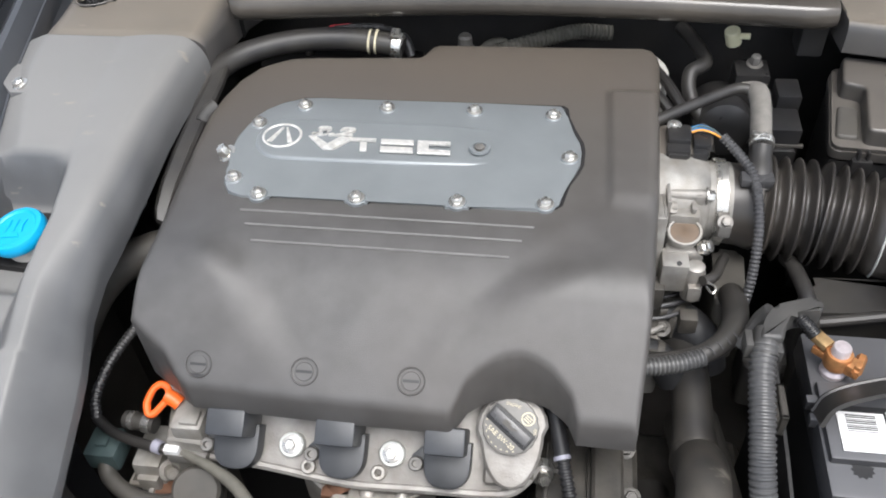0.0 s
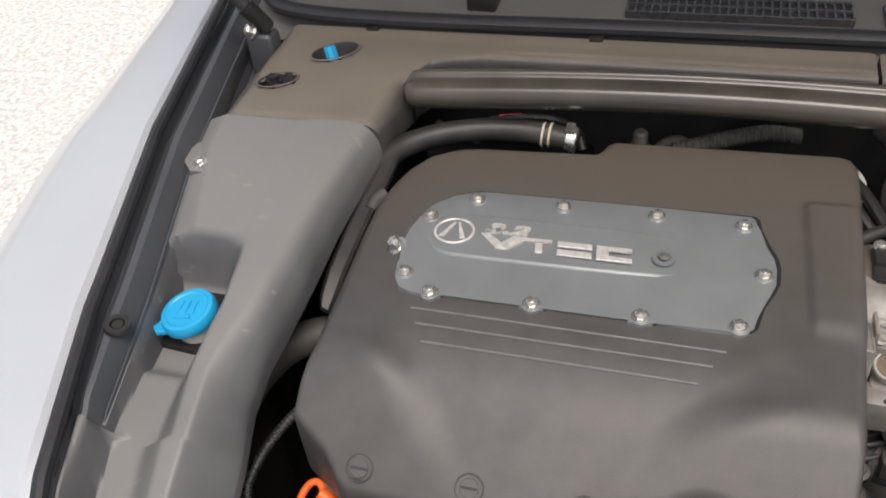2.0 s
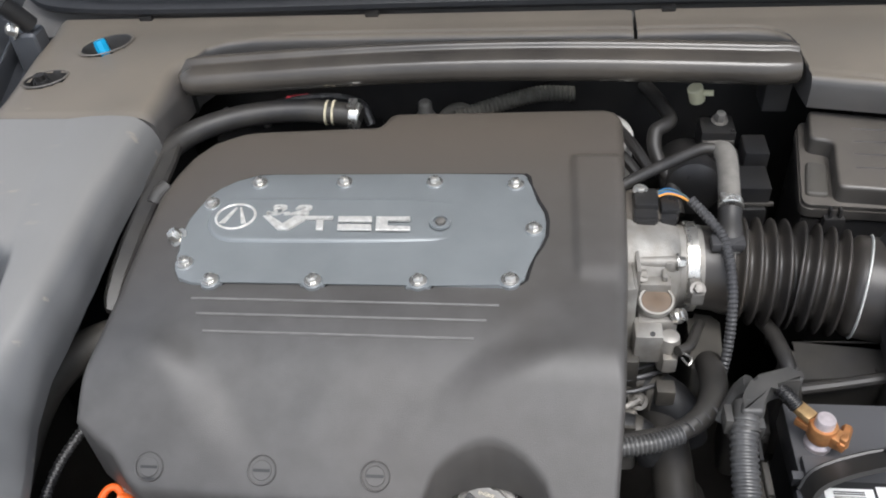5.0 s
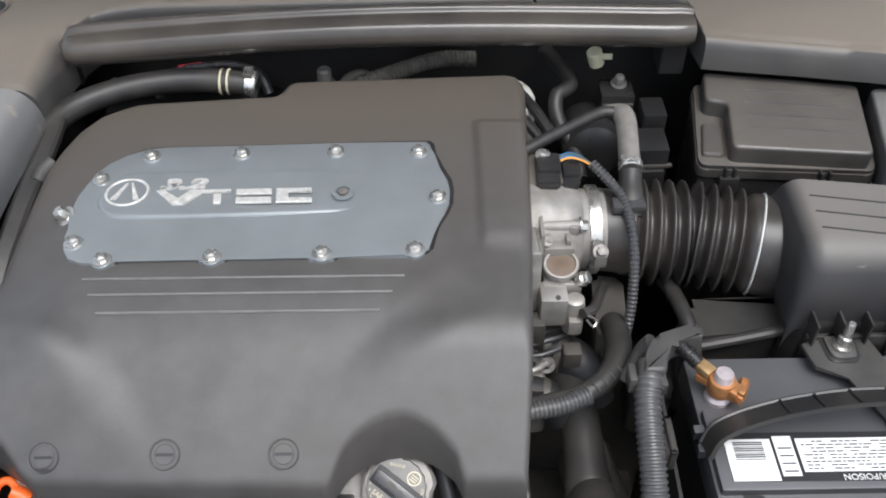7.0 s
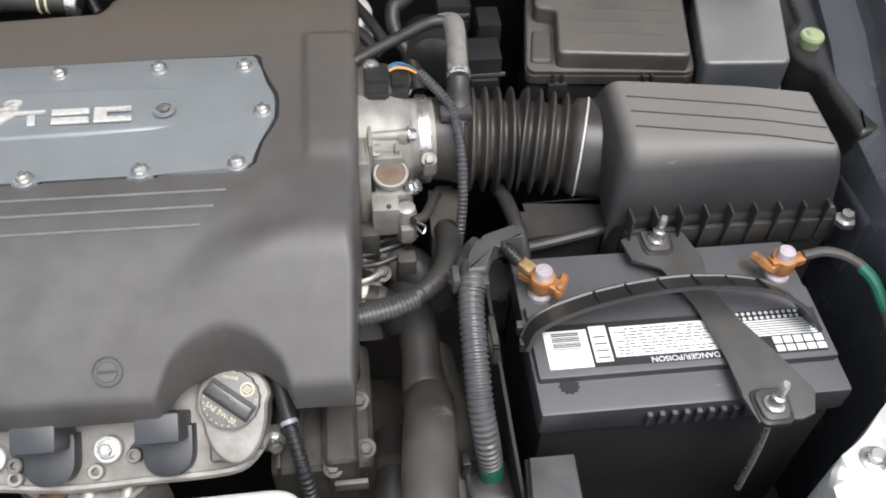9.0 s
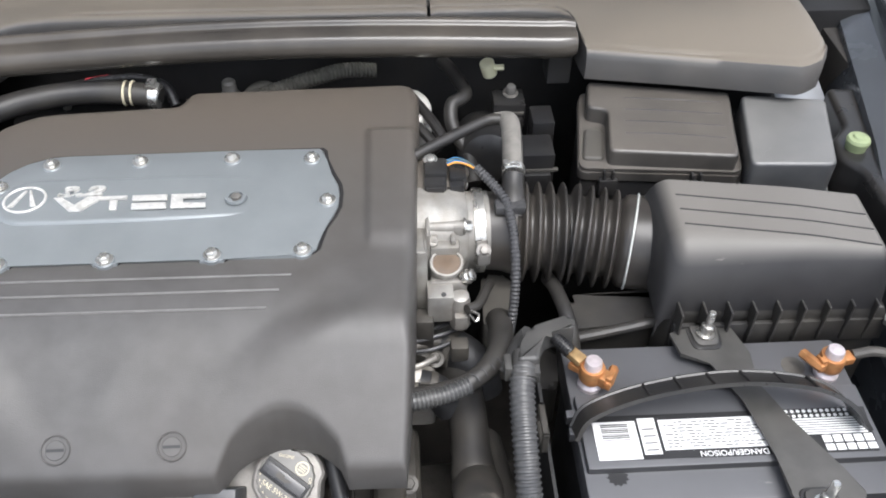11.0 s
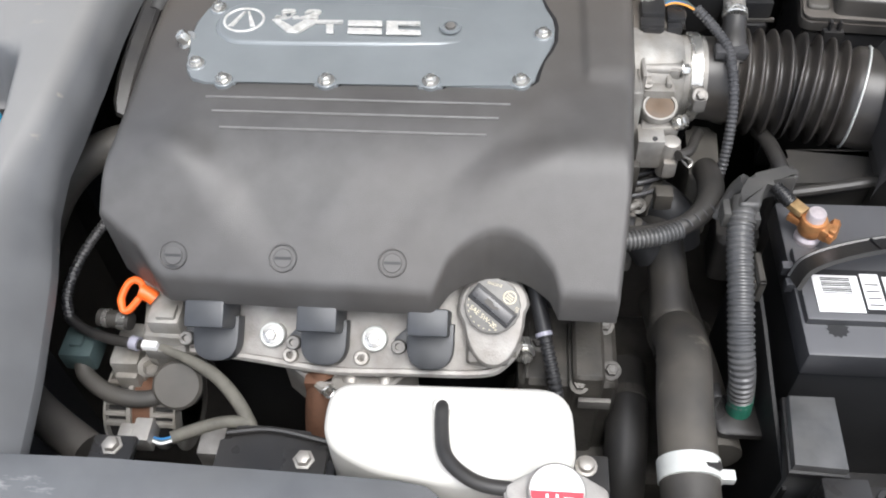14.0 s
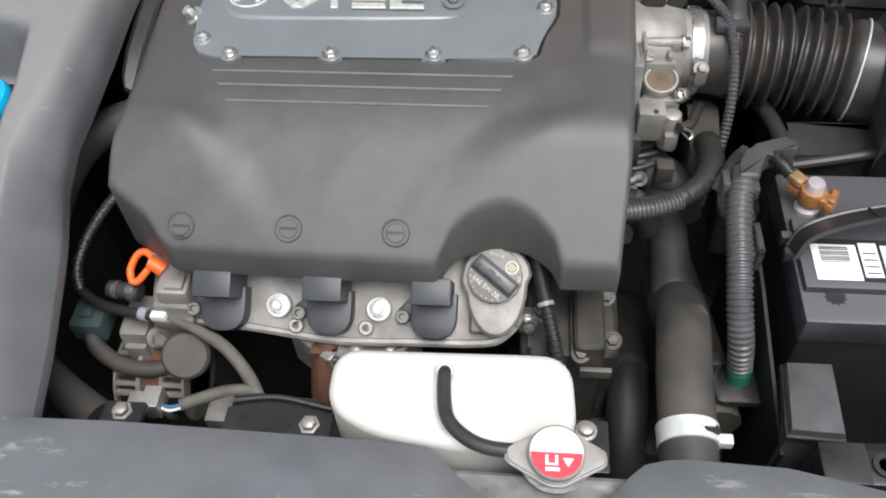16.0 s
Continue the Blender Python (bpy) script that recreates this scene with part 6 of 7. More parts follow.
cap = thing("oil_filler_cap", "grey oil filler cap with gold printing", "oil cap", on_head(0.181, 0.032, 0.016).translation)
CM = on_head(0.180, 0.034, 0.014) @ pose(0, 0, 0, 0, 0, -38) @ Matrix.Diagonal((0.86, 0.86, 1, 1))
bm = bmesh.new()
o = []
for k in range(72):
    a = 2 * math.pi * k / 72
    r = 0.0292 + 0.0006 * math.cos(18 * a)
    o.append((r * math.cos(a), r * math.sin(a)))
prism(bm, o, 0.0, 0.0125, 0.002, 2, m=CM)
cap_top = part("cap", bm, M_CAPGREY, cap)
bm = bmesh.new()
rbox(bm, -0.0265, 0.0265, -0.0095, 0.0095, 0.0115, 0.0142, 0.0015, m=CM)
part("grip_well", bm, M_INK, cap)
bm = bmesh.new()
rbox(bm, -0.0245, 0.0245, -0.0060, 0.0060, 0.0135, 0.0188, 0.0016, m=CM)
grip = part("grip", bm, M_SATIN, cap, "black grip bar")
bm = bmesh.new()
prism(bm, [(-0.009, -0.003), (0.003, -0.003), (0.009, 0.0015), (0.005, 0.002), (0.001, 0.0), (-0.001, 0.003), (-0.009, 0.003)], 0.0186, 0.0191, 0, m=CM)
part("oil_can_symbol", bm, M_RUBBERGREY, grip)
part("grade_text", words("SAE 5W-20", 0.0072, CM @ Matrix.Translation((0, -0.0155, 0.0127)), 0.0003), M_GOLD, cap_top, "gold printed oil grade")
part("oil_text", words("ENGINE", 0.0045, CM @ Matrix.Translation((-0.012, 0.0185, 0.0127)) @ pose(0, 0, 0, 0, 0, 25), 0.0003), M_GOLD, cap_top)
part("oil_text", words("OIL", 0.0045, CM @ Matrix.Translation((0.0225, 0.0125, 0.0127)) @ pose(0, 0, 0, 0, 0, -55), 0.0003), M_GOLD, cap_top)
bm = bmesh.new()
turned(bm, [(0.0072, 0.0122), (0.0072, 0.0130), (0.0058, 0.0130), (0.0056, 0.0123)], CM @ Matrix.Translation((0.0085, 0.0180, 0)), 28)
mark = part("seal_mark", bm, M_GOLD, cap_top, "gold round certification mark")
bm = bmesh.new()
for k in range(3):
    rbox(bm, -0.0040, 0.0040, -0.0032 + 0.0024 * k, -0.0022 + 0.0024 * k, 0.0124, 0.0129, 0, m=CM @ Matrix.Translation((0.0085, 0.0180, 0)))
tagged(part("mark_lines", bm, M_GOLD, cap_top), kind="stuff")
bm = bmesh.new()
for k in range(9):
    a = radians(205 + 14 * k)
    rbox(bm, -0.0011, 0.0011, -0.00035, 0.00035, 0.0124, 0.0129, 0, m=CM @ pose(0.0255 * math.cos(a), 0.0255 * math.sin(a), 0, 0, 0, math.degrees(a) + 90))
part("fine_print", bm, M_GOLD, cap_top)

# dipstick and its neighbours
dip = thing("oil_dipstick", "bright orange oil dipstick loop handle", "dipstick", (-0.15, 0.0, 0.79))
bm = bmesh.new()
DM = facing(-0.150, 0.002, 0.806, (0.15, -0.6, 0.75)) @ pose(0, 0, 0, 0, 0, -14) @ Matrix.Diagonal((0.78, 0.78, 0.78, 1))
loop = [(-0.016, -0.016), (-0.019, -0.004), (-0.013, 0.014), (-0.004, 0.020), (0.004, 0.015), (0.005, 0.005), (-0.004, -0.010), (-0.010, -0.017)]
tube(bm, [DM @ Vector((x, y, 0)) for x, y in loop + loop[:2]], 0.0035, 10, 5, cap=False)
tube(bm, [DM @ Vector((0.002, 0.008, 0.0)), DM @ Vector((0.012, 0.004, -0.001)), DM @ Vector((0.020, -0.001, -0.002))], 0.0072, 12, 3)
part("loop", bm, M_ORANGE, dip)
bm = bmesh.new()
tube(bm, [(-0.138, 0.003, 0.802), (-0.148, 0.02, 0.79), (-0.15, 0.035, 0.76)], 0.003, 8, 3)
part("blade", bm, M_STEEL, dip)
sol = thing("solenoid_bracket", "pale cast aluminium cam housing beside the dipstick", "housing", (-0.13, 0.0, 0.72))
bm = bmesh.new()
prism(bm, [(-0.156, 0.034), (-0.140, 0.038), (-0.112, 0.012), (-0.107, -0.028), (-0.143, -0.026)], 0.70, 0.786, 0.005, 3)
rbox(bm, -0.137, -0.106, -0.024, 0.024, 0.765, 0.803, 0.005)
rbox(bm, -0.128, -0.110, -0.020, -0.004, 0.80, 0.807, 0.002)
rbox(bm, -0.150, -0.128, 0.012, 0.034, 0.77, 0.815, 0.004)
part("casting", bm, M_PALE, sol)
bm = bmesh.new()
rbox(bm, -0.145, -0.105, -0.034, -0.022, 0.755, 0.770, 0.003)
part("flange", bm, M_DARKALU, sol)
bm = bmesh.new()
tube(bm, [(-0.192, -0.006, 0.782), (-0.176, -0.008, 0.782), (-0.160, -0.010, 0.782)], 0.0085, 14, 3)
part("hose_stub", bm, M_RUBBER, sol)
bm = bmesh.new()
tube(bm, [(-0.187, -0.0065, 0.782), (-0.182, -0.007, 0.782)], 0.0092, 14, 2)
tube(bm, [(-0.172, -0.0085, 0.782), (-0.164, -0.0095, 0.782)], 0.0092, 14, 2)
part("stub_ring", bm, M_STEEL, sol)

alt = thing("alternator", "grimy cast alternator with slotted case and rust", "alternator", (-0.16, -0.03, 0.5))
AM = Matrix.Translation((-0.163, -0.034, 0.668)) @ Matrix.Rotation(radians(90), 4, "Y")
bm = bmesh.new()
turned(bm, [(0.030, -0.034), (0.040, -0.032), (0.041, -0.010)], AM, 36)
turned(bm, [(0.041, 0.012), (0.040, 0.036), (0.030, 0.038)], AM, 36)
part("end_case", bm, M_VOID, alt)
bm = bmesh.new()
turned(bm, [(0.0425, -0.010), (0.0430, 0.0), (0.0425, 0.012)], AM, 36)
part("stator", bm, M_RUST, alt, "rust-brown stator ring")
bm = bmesh.new()
for s0, w0 in ((-0.036, 0.004), (-0.013, 0.006), (0.011, 0.005), (0.034, 0.004)):
    turned(bm, [(0.040, s0), (0.0460, s0 + 0.0008), (0.0460, s0 + w0 - 0.0008), (0.040, s0 + w0)], AM, 36)
part("case_ring", bm, M_PALE, alt)
bm = bmesh.new()
turned(bm, [(0.034, 0.0), (0.034, 0.028), (0.030, 0.034), (0.0, 0.035)], facing(-0.120, -0.040, 0.722, (0.12, -0.55, 0.8)) @ Matrix.Diagonal((0.70, 0.70, 0.6, 1)), 30)
part("cap", bm, M_RUBBERGREY, alt, "grey plastic rear cap")
bm = bmesh.new()
rbox(bm, -0.190, -0.160, -0.034, 0.015, 0.66, 0.744, 0.006)
rbox(bm, -0.186, -0.164, -0.040, -0.028, 0.70, 0.728, 0.003)
hexbolt(bm, facing(-0.152, -0.030, 0.735, (0.6, -0.6, 0.5)), 0.007, 0.012)
rbox(bm, -0.170, -0.150, -0.028, 0.005, 0.69, 0.733, 0.004)
part("mount_lug", bm, M_PALE, alt)

for s0, n0 in ((-0.035, 14), (0.013, 14)):
    for k in range(n0):
        a = radians(60 + 190 * k / n0)
        bm = bmesh.new()
        rbox(bm, -0.004, 0.0025, -0.0026, 0.0026, s0, s0 + 0.023, 0.0008, 1, m=AM @ pose(0.0430 * math.cos(a), 0.0430 * math.sin(a), 0, 0, 0, math.degrees(a)))
        part("fin", bm, M_PALE, alt)

# hoses and looms on the fan side
bm = bmesh.new()
tube(bm, [(-0.269, -0.06, 0.76), (-0.242, -0.084, 0.755), (-0.215, -0.103, 0.75), (-0.177, -0.125, 0.745)], 0.017, 16, 5)
solo("splash_duct", bm, M_UNDER, "dark dusty plastic duct low beside the inner wing", "duct", (-0.2, -0.1, 0.72))
h = thing("coolant_hose", "dusty grey rubber hose beside the engine cover", "hose", (-0.23, 0.14, 0.80))
bm = bmesh.new()
tube(bm, [(-0.272, 0.02, 0.78), (-0.266, 0.075, 0.81), (-0.252, 0.115, 0.832), (-0.228, 0.150, 0.842), (-0.19, 0.175, 0.84), (-0.15, 0.185, 0.82)], 0.0185, 18, 7)
part("pipe", bm, M_RUBBERGREY, h)
h = thing("vacuum_hose", "black rubber hose curving round the cover's rear corner", "hose", (-0.12, 0.42, 0.90))
bm = bmesh.new()
tube(bm, [(-0.198, 0.285, 0.905), (-0.199, 0.32, 0.918), (-0.193, 0.358, 0.925), (-0.175, 0.392, 0.929), (-0.14, 0.418, 0.931), (-0.095, 0.434, 0.932), (-0.045, 0.442, 0.930), (0.0, 0.440, 0.926), (0.018, 0.437, 0.922)], 0.0135, 16, 7)
part("pipe", bm, M_RUBBER, h)
for x in (-0.022, -0.014):
    bm = bmesh.new()
    turned(bm, [(0.0142, 0), (0.0148, 0.0006), (0.0148, 0.002), (0.0142, 0.0026)], facing(x, 0.4412, 0.928, (1, -0.03, -0.08)), 20)
    part("print_ring", bm, M_GOLD, h, "thin yellow stripe")
bm = bmesh.new()
turned(bm, [(0.0145, 0), (0.0155, 0.001), (0.0155, 0.011), (0.0145, 0.012)], facing(0.006, 0.4395, 0.9255, (1, -0.06, -0.12)), 22)
rbox(bm, 0.006, 0.016, 0.430, 0.446, 0.939, 0.944, 0.001)
part("spring_clamp", bm, M_STEEL, h, "bright spring hose clamp")
h = thing("drain_flap", "dark grey flat rubber flap hanging beside the trim", "rubber flap", (-0.195, 0.25, 0.85))
bm = bmesh.new()
FLAP = [(0.372, -0.179, 0.0065, 0.937), (0.345, -0.181, 0.0085, 0.932), (0.300, -0.186, 0.0100, 0.923), (0.250, -0.190, 0.0100, 0.912), (0.205, -0.192, 0.0095, 0.901), (0.178, -0.193, 0.0080, 0.890), (0.168, -0.193, 0.0050, 0.884)]
prev = None
for y, x, w, z in FLAP:
    ring = [bm.verts.new((x + a * w, y, z + b)) for a, b in ((-1, 0.0), (-0.72, 0.0022), (-0.6, 0.0), (0.55, -0.0035), (0.72, -0.001), (1, -0.004), (1, -0.010), (-1, -0.006))]
    if prev:
        for k in range(8):
            bm.faces.new((prev[k], prev[(k + 1) % 8], ring[(k + 1) % 8], ring[k]))
    else:
        bm.faces.new(ring)
    prev = ring
bm.faces.new(prev)
part("strip", bm, M_RUBBER, h)
bm = bmesh.new()
tube(bm, [(-0.183, 0.292, 0.912), (-0.180, 0.305, 0.916), (-0.174, 0.316, 0.918)], 0.009, 12, 3)
part("end_cap", bm, M_BOOT, h, "pale grey rubber end cap")
h = thing("wiring_loom", "black ribbed loom looping down the engine's end", "wiring loom", (-0.2, 0.0, 0.75))
bm = bmesh.new()
corrugated(bm, [(-0.176, 0.150, 0.82), (-0.192, 0.115, 0.815), (-0.213, 0.080, 0.806), (-0.226, 0.045, 0.797), (-0.231, 0.015, 0.785), (-0.226, -0.004, 0.772)], 0.0054, 0.0042, 0.18, 10)
part("ribbed_sleeve", bm, M_SATIN, h)
bm = bmesh.new()
tube(bm, [(-0.227, -0.002, 0.773), (-0.210, -0.012, 0.768), (-0.185, -0.020, 0.767), (-0.160, -0.025, 0.768), (-0.138, -0.028, 0.768)], 0.0052, 12, 6)
part("taped_run", bm, M_BLACK, h)
bm = bmesh.new()
tube(bm, [(-0.160, -0.0245, 0.769), (-0.152, -0.0265, 0.769)], 0.0068, 12, 2)
part("clip", bm, M_LILAC, h, "lilac-grey loom clip")
bm = bmesh.new()
rbox(bm, -0.147, -0.132, -0.033, -0.025, 0.768, 0.776, 0.0015)
part("white_block", bm, M_LABEL, h)
bm = bmesh.new()
tube(bm, [(-0.130, -0.028, 0.767), (-0.100, -0.039, 0.765), (-0.072, -0.054, 0.762), (-0.050, -0.074, 0.758), (-0.036, -0.092, 0.752), (-0.032, -0.10, 0.745)], lambda q: 0.0050 + 0.0014 * step01(0.02, 0.06, q), 12, 6)
part("taped_branch", bm, M_TAPE, h, "grey cloth-taped branch")
bm = bmesh.new()
tube(bm, [(-0.034, -0.093, 0.752), (-0.058, -0.097, 0.757), (-0.082, -0.108, 0.760), (-0.098, -0.117, 0.762)], 0.0058, 12, 5)
part("taped_tail", bm, M_TAPE, h)
for k in range(3):
    bm = bmesh.new()
    tube(bm, [(-0.096, -0.116 - 0.002 * k, 0.763), (-0.105, -0.120 - 0.002 * k, 0.765), (-0.115, -0.119 - 0.001 * k, 0.766)], 0.0014, 6, 4)
    part("wire", bm, (M_WIRE, M_TEALCONN, M_LABEL)[k], h)
bm = bmesh.new()
rbox(bm, -0.128, -0.112, -0.128, -0.106, 0.756, 0.778, 0.002)
rbox(bm, -0.142, -0.126, -0.124, -0.110, 0.757, 0.774, 0.002)
part("plug", bm, M_ALU, h, "pale grey plug")
bm = bmesh.new()
rbox(bm, -0.238, -0.205, -0.032, 0.002, 0.725, 0.752, 0.004)
rbox(bm, -0.228, -0.216, -0.022, -0.010, 0.750, 0.756, 0.001)
part("plug_body", bm, M_TEALCONN, h, "grey-green connector")
bm = bmesh.new()
tube(bm, [(-0.222, -0.022, 0.735), (-0.215, -0.038, 0.725), (-0.190, -0.052, 0.718), (-0.160, -0.056, 0.716), (-0.135, -0.050, 0.716)], 0.0085, 12, 6)
part("taped_lead", bm, M_RUBBERGREY, h)

# exhaust side bits and fan shroud seen under the reservoir
fan = thing("fan_shroud", "black plastic radiator fan shroud", "fan shroud", (0.0, -0.17, 0.4))
bm = bmesh.new()
prism(bm, rounded([(-0.055, -0.102), (-0.028, -0.098), (0.034, -0.103), (0.050, -0.120), (0.050, -0.20), (-0.058, -0.20)], 0.02), 0.45, 0.758, 0.010, 4)
tube(bm, [(-0.050, -0.108, 0.760), (-0.01, -0.104, 0.762), (0.040, -0.112, 0.760)], 0.003, 8, 4)
rbox(bm, -0.24, 0.42, -0.24, -0.205, 0.34, 0.79, 0.006)
part("shroud", bm, M_BLACK, fan)
bm = bmesh.new()
rbox(bm, -0.075, -0.052, -0.128, -0.098, 0.70, 0.757, 0.003)
part("lug", bm, M_DARKALU, fan)
ex = thing("exhaust_manifold", "rusty brown exhaust manifold outlet", "exhaust", (0.02, -0.04, 0.5))
bm = bmesh.new()
tube(bm, [(0.022, -0.012, 0.745), (0.020, -0.035, 0.725), (0.018, -0.060, 0.690), (0.016, -0.075, 0.63)], 0.017, 14, 5)
rbox(bm, 0.004, 0.034, -0.045, -0.020, 0.715, 0.742, 0.003)
part("runner", bm, M_RUST, ex)
bm = bmesh.new()
prism(bm, [(-0.02, -0.020), (0.11, -0.022), (0.075, -0.055), (0.020, -0.050)], 0.69, 0.742, 0.006, 3)
tube(bm, [(0.048, -0.02, 0.742), (0.048, -0.040, 0.735)], 0.010, 12, 2)
tube(bm, [(0.082, -0.02, 0.742), (0.080, -0.042, 0.733)], 0.009, 12, 2)
part("head_port", bm, M_ALU, ex, "pale cast cylinder head port")
bm = bmesh.new()
tube(bm, [(0.024, -0.052, 0.742), (0.031, -0.060, 0.745), (0.036, -0.056, 0.747), (0.031, -0.048, 0.746), (0.024, -0.052, 0.742)], 0.0018, 6, 5)
part("ring", bm, M_STEEL, ex)

gear = thing("gearbox", "grimy cast gearbox housing with bolts", "gearbox", (0.27, 0.0, 0.4))
bm = bmesh.new()
rbox(bm, 0.205, 0.300, -0.035, 0.10, 0.40, 0.745, 0.012, 3)
rbox(bm, 0.255, 0.285, -0.040, 0.03, 0.55, 0.765, 0.008, 3)
rbox(bm, 0.195, 0.43, -0.07, 0.14, 0.36, 0.62, 0.02, 3)
for k in range(3):
    rbox(bm, 0.212 + 0.02 * k, 0.216 + 0.02 * k, -0.034, 0.03, 0.735, 0.752, 0.002)
for x, y in ((0.225, 0.008), (0.292, -0.02), (0.288, 0.03), (0.262, -0.036)):
    hexbolt(bm, facing(x, y, 0.748, (0, -0.4, 0.9)), 0.006, 0.008)
part("casting", bm, M_GRIME, gear)
bm = bmesh.new()
rbox(bm, 0.262, 0.292, -0.047, -0.042, 0.722, 0.735, 0.001)
part("data_plate", bm, M_DARKALU, gear)
bm = bmesh.new()
tube(bm, [(0.380, -0.09, 0.72), (0.37, 0.0, 0.72), (0.36, 0.1, 0.70)], 0.028, 18, 5)
part("mount_tube", bm, M_RUBBERGREY, gear)
h = thing("wiring_loom", "glossy black ribbed loom beside the oil cap", "wiring loom", (0.23, -0.02, 0.75))
bm = bmesh.new()
tube(bm, [(0.205, 0.075, 0.83), (0.214, 0.045, 0.818), (0.222, 0.015, 0.80), (0.228, -0.010, 0.79)], 0.0075, 12, 5)
part("taped_run", bm, M_INK, h)
bm = bmesh.new()
tube(bm, [(0.2270, -0.009, 0.7905), (0.2280, -0.0122, 0.789)], 0.0081, 14, 2)
part("tie", bm, M_LILAC, h, "pale cable tie")
bm = bmesh.new()
corrugated(bm, [(0.228, -0.012, 0.789), (0.233, -0.030, 0.78), (0.239, -0.050, 0.765), (0.243, -0.062, 0.74)], 0.0066, 0.005, 0.2, 12)
part("ribbed_sleeve", bm, M_INK, h)

hose = thing("radiator_hose", "thick dusty grey radiator hose with pale clamp", "radiator hose", (0.345, -0.05, 0.70))
bm = bmesh.new()
tube(bm, [(0.352, 0.026, 0.742), (0.3525, 0.012, 0.764), (0.3510, -0.010, 0.784), (0.3475, -0.040, 0.798), (0.3430, -0.085, 0.803), (0.3415, -0.125, 0.802), (0.3405, -0.150, 0.800), (0.3400, -0.200, 0.793)], 0.0235, 24, 7)
part("pipe", bm, M_HOSE, hose)
bm = bmesh.new()
tube(bm, [(0.353, -0.002, 0.752), (0.350, 0.030, 0.762), (0.349, 0.070, 0.770), (0.347, 0.110, 0.775), (0.340, 0.150, 0.772), (0.325, 0.180, 0.765)], lambda q: 0.0215 - 0.0025 * step01(0.03, 0.06, q), 22, 7)
neck = part("neck", bm, M_RUBBER, hose, "black rubber hose neck")
bm = bmesh.new()
turned(bm, [(0.0205, 0), (0.0215, 0.0006), (0.0215, 0.0025), (0.0205, 0.003)], facing(0.350, 0.030, 0.762, (-0.02, 1, 0.2)), 26)
part("collar_line", bm, M_GRIME, neck)
bm = bmesh.new()
m = facing(0.3408, -0.142, 0.8005, (0, -1, -0.06))
turned(bm, [(0.0236, -0.009), (0.0252, -0.0085), (0.0252, 0.0085), (0.0236, 0.009)], m, 32)
clampw = part("band_clamp", bm, M_CLAMPWHITE, hose, "pale band clamp")
bm = bmesh.new()
rbox(bm, 0.362, 0.374, -0.152, -0.143, 0.802, 0.812, 0.0015)
rbox(bm, 0.340, 0.358, -0.1445, -0.1400, 0.8235, 0.8265, 0.001)
part("tang", bm, M_CLAMPWHITE, clampw)
bm = bmesh.new()
a = radians(38)
prism(bm, rounded([(-0.0085, -0.0042), (0.0085, -0.0042), (0.0085, 0.0042), (-0.0085, 0.0042)], 0.0036, 4), -0.0006, 0.0006, 0, m=Matrix.Translation((0.3408 + 0.0250 * math.sin(a), -0.143, 0.8005 + 0.0250 * math.cos(a))) @ Matrix.Rotation(a, 4, "Y"))
part("slot", bm, M_RUBBER, clampw)
hose2 = thing("radiator_hose", "black lower radiator hose beside the gearbox", "radiator hose", (0.31, -0.04, 0.6))
bm = bmesh.new()
tube(bm, [(0.318, 0.03, 0.67), (0.315, -0.02, 0.68), (0.312, -0.07, 0.665), (0.308, -0.12, 0.63)], 0.021, 18, 6)
part("pipe", bm, M_RUBBER, hose2)
bm = bmesh.new()
turned(bm, [(0.0212, -0.006), (0.0224, -0.0055), (0.0224, 0.0055), (0.0212, 0.006)], facing(0.3155, -0.012, 0.6785, (0, -1, 0.15)), 24)
part("hose_clamp", bm, M_GRIME, hose2)
hose3 = thing("heater_hose", "black ribbed loom curving from under the cover", "hose", (0.35, 0.1, 0.75))
bm = bmesh.new()
corrugated(bm, [(0.279, 0.050, 0.850), (0.300, 0.053, 0.850), (0.325, 0.059, 0.850), (0.346, 0.068, 0.850)], 0.0088, 0.0038, 0.16, 14)
part("ribbed_sleeve", bm, M_LOOM, hose3)
bm = bmesh.new()
tube(bm, [(0.276, 0.058, 0.846), (0.310, 0.063, 0.846), (0.338, 0.070, 0.847), (0.358, 0.081, 0.848), (0.372, 0.098, 0.847), (0.381, 0.122, 0.842), (0.384, 0.150, 0.834), (0.384, 0.168, 0.826)], lambda q: 0.0086 + 0.0040 * step01(0.05, 0.15, q), 16, 7)
part("taped_run", bm, M_RUBBER, hose3, "black cloth-taped run")
bm = bmesh.new()
for k in range(4):
    c = Vector((0.352 + 0.0075 * k, 0.073 + 0.0068 * k, 0.858 - 0.0005 * k))
    tube(bm, [c + Vector((-0.005, 0.003, -0.002)), c + Vector((0.0, -0.001, 0.0005)), c + Vector((0.004, -0.0055, -0.002))], 0.0007, 6, 3)
part("frayed_tape", bm, M_LOOM, hose3)
bm = bmesh.new()
prism(bm, rounded([(0.369, 0.158), (0.398, 0.156), (0.404, 0.232), (0.372, 0.236)], 0.008, 4), 0.74, 0.822, 0.006, 3)
part("junction", bm, M_RUBBERGREY, hose3, "dusty rubber junction block")
pump = thing("coolant_housing", "dull cast coolant housing with spring-clamped hoses", "housing", (0.31, 0.12, 0.70))
bm = bmesh.new()
rbox(bm, 0.285, 0.338, 0.150, 0.215, 0.72, 0.792, 0.012, 3)
turned(bm, [(0.030, -0.03), (0.030, 0.004), (0.026, 0.008), (0.016, 0.010), (0.0, 0.010)], facing(0.312, 0.178, 0.792, (0.1, -0.35, 0.9)), 28)
tube(bm, [(0.296, 0.152, 0.806), (0.318, 0.158, 0.806), (0.342, 0.166, 0.802)], 0.0065, 12, 4)
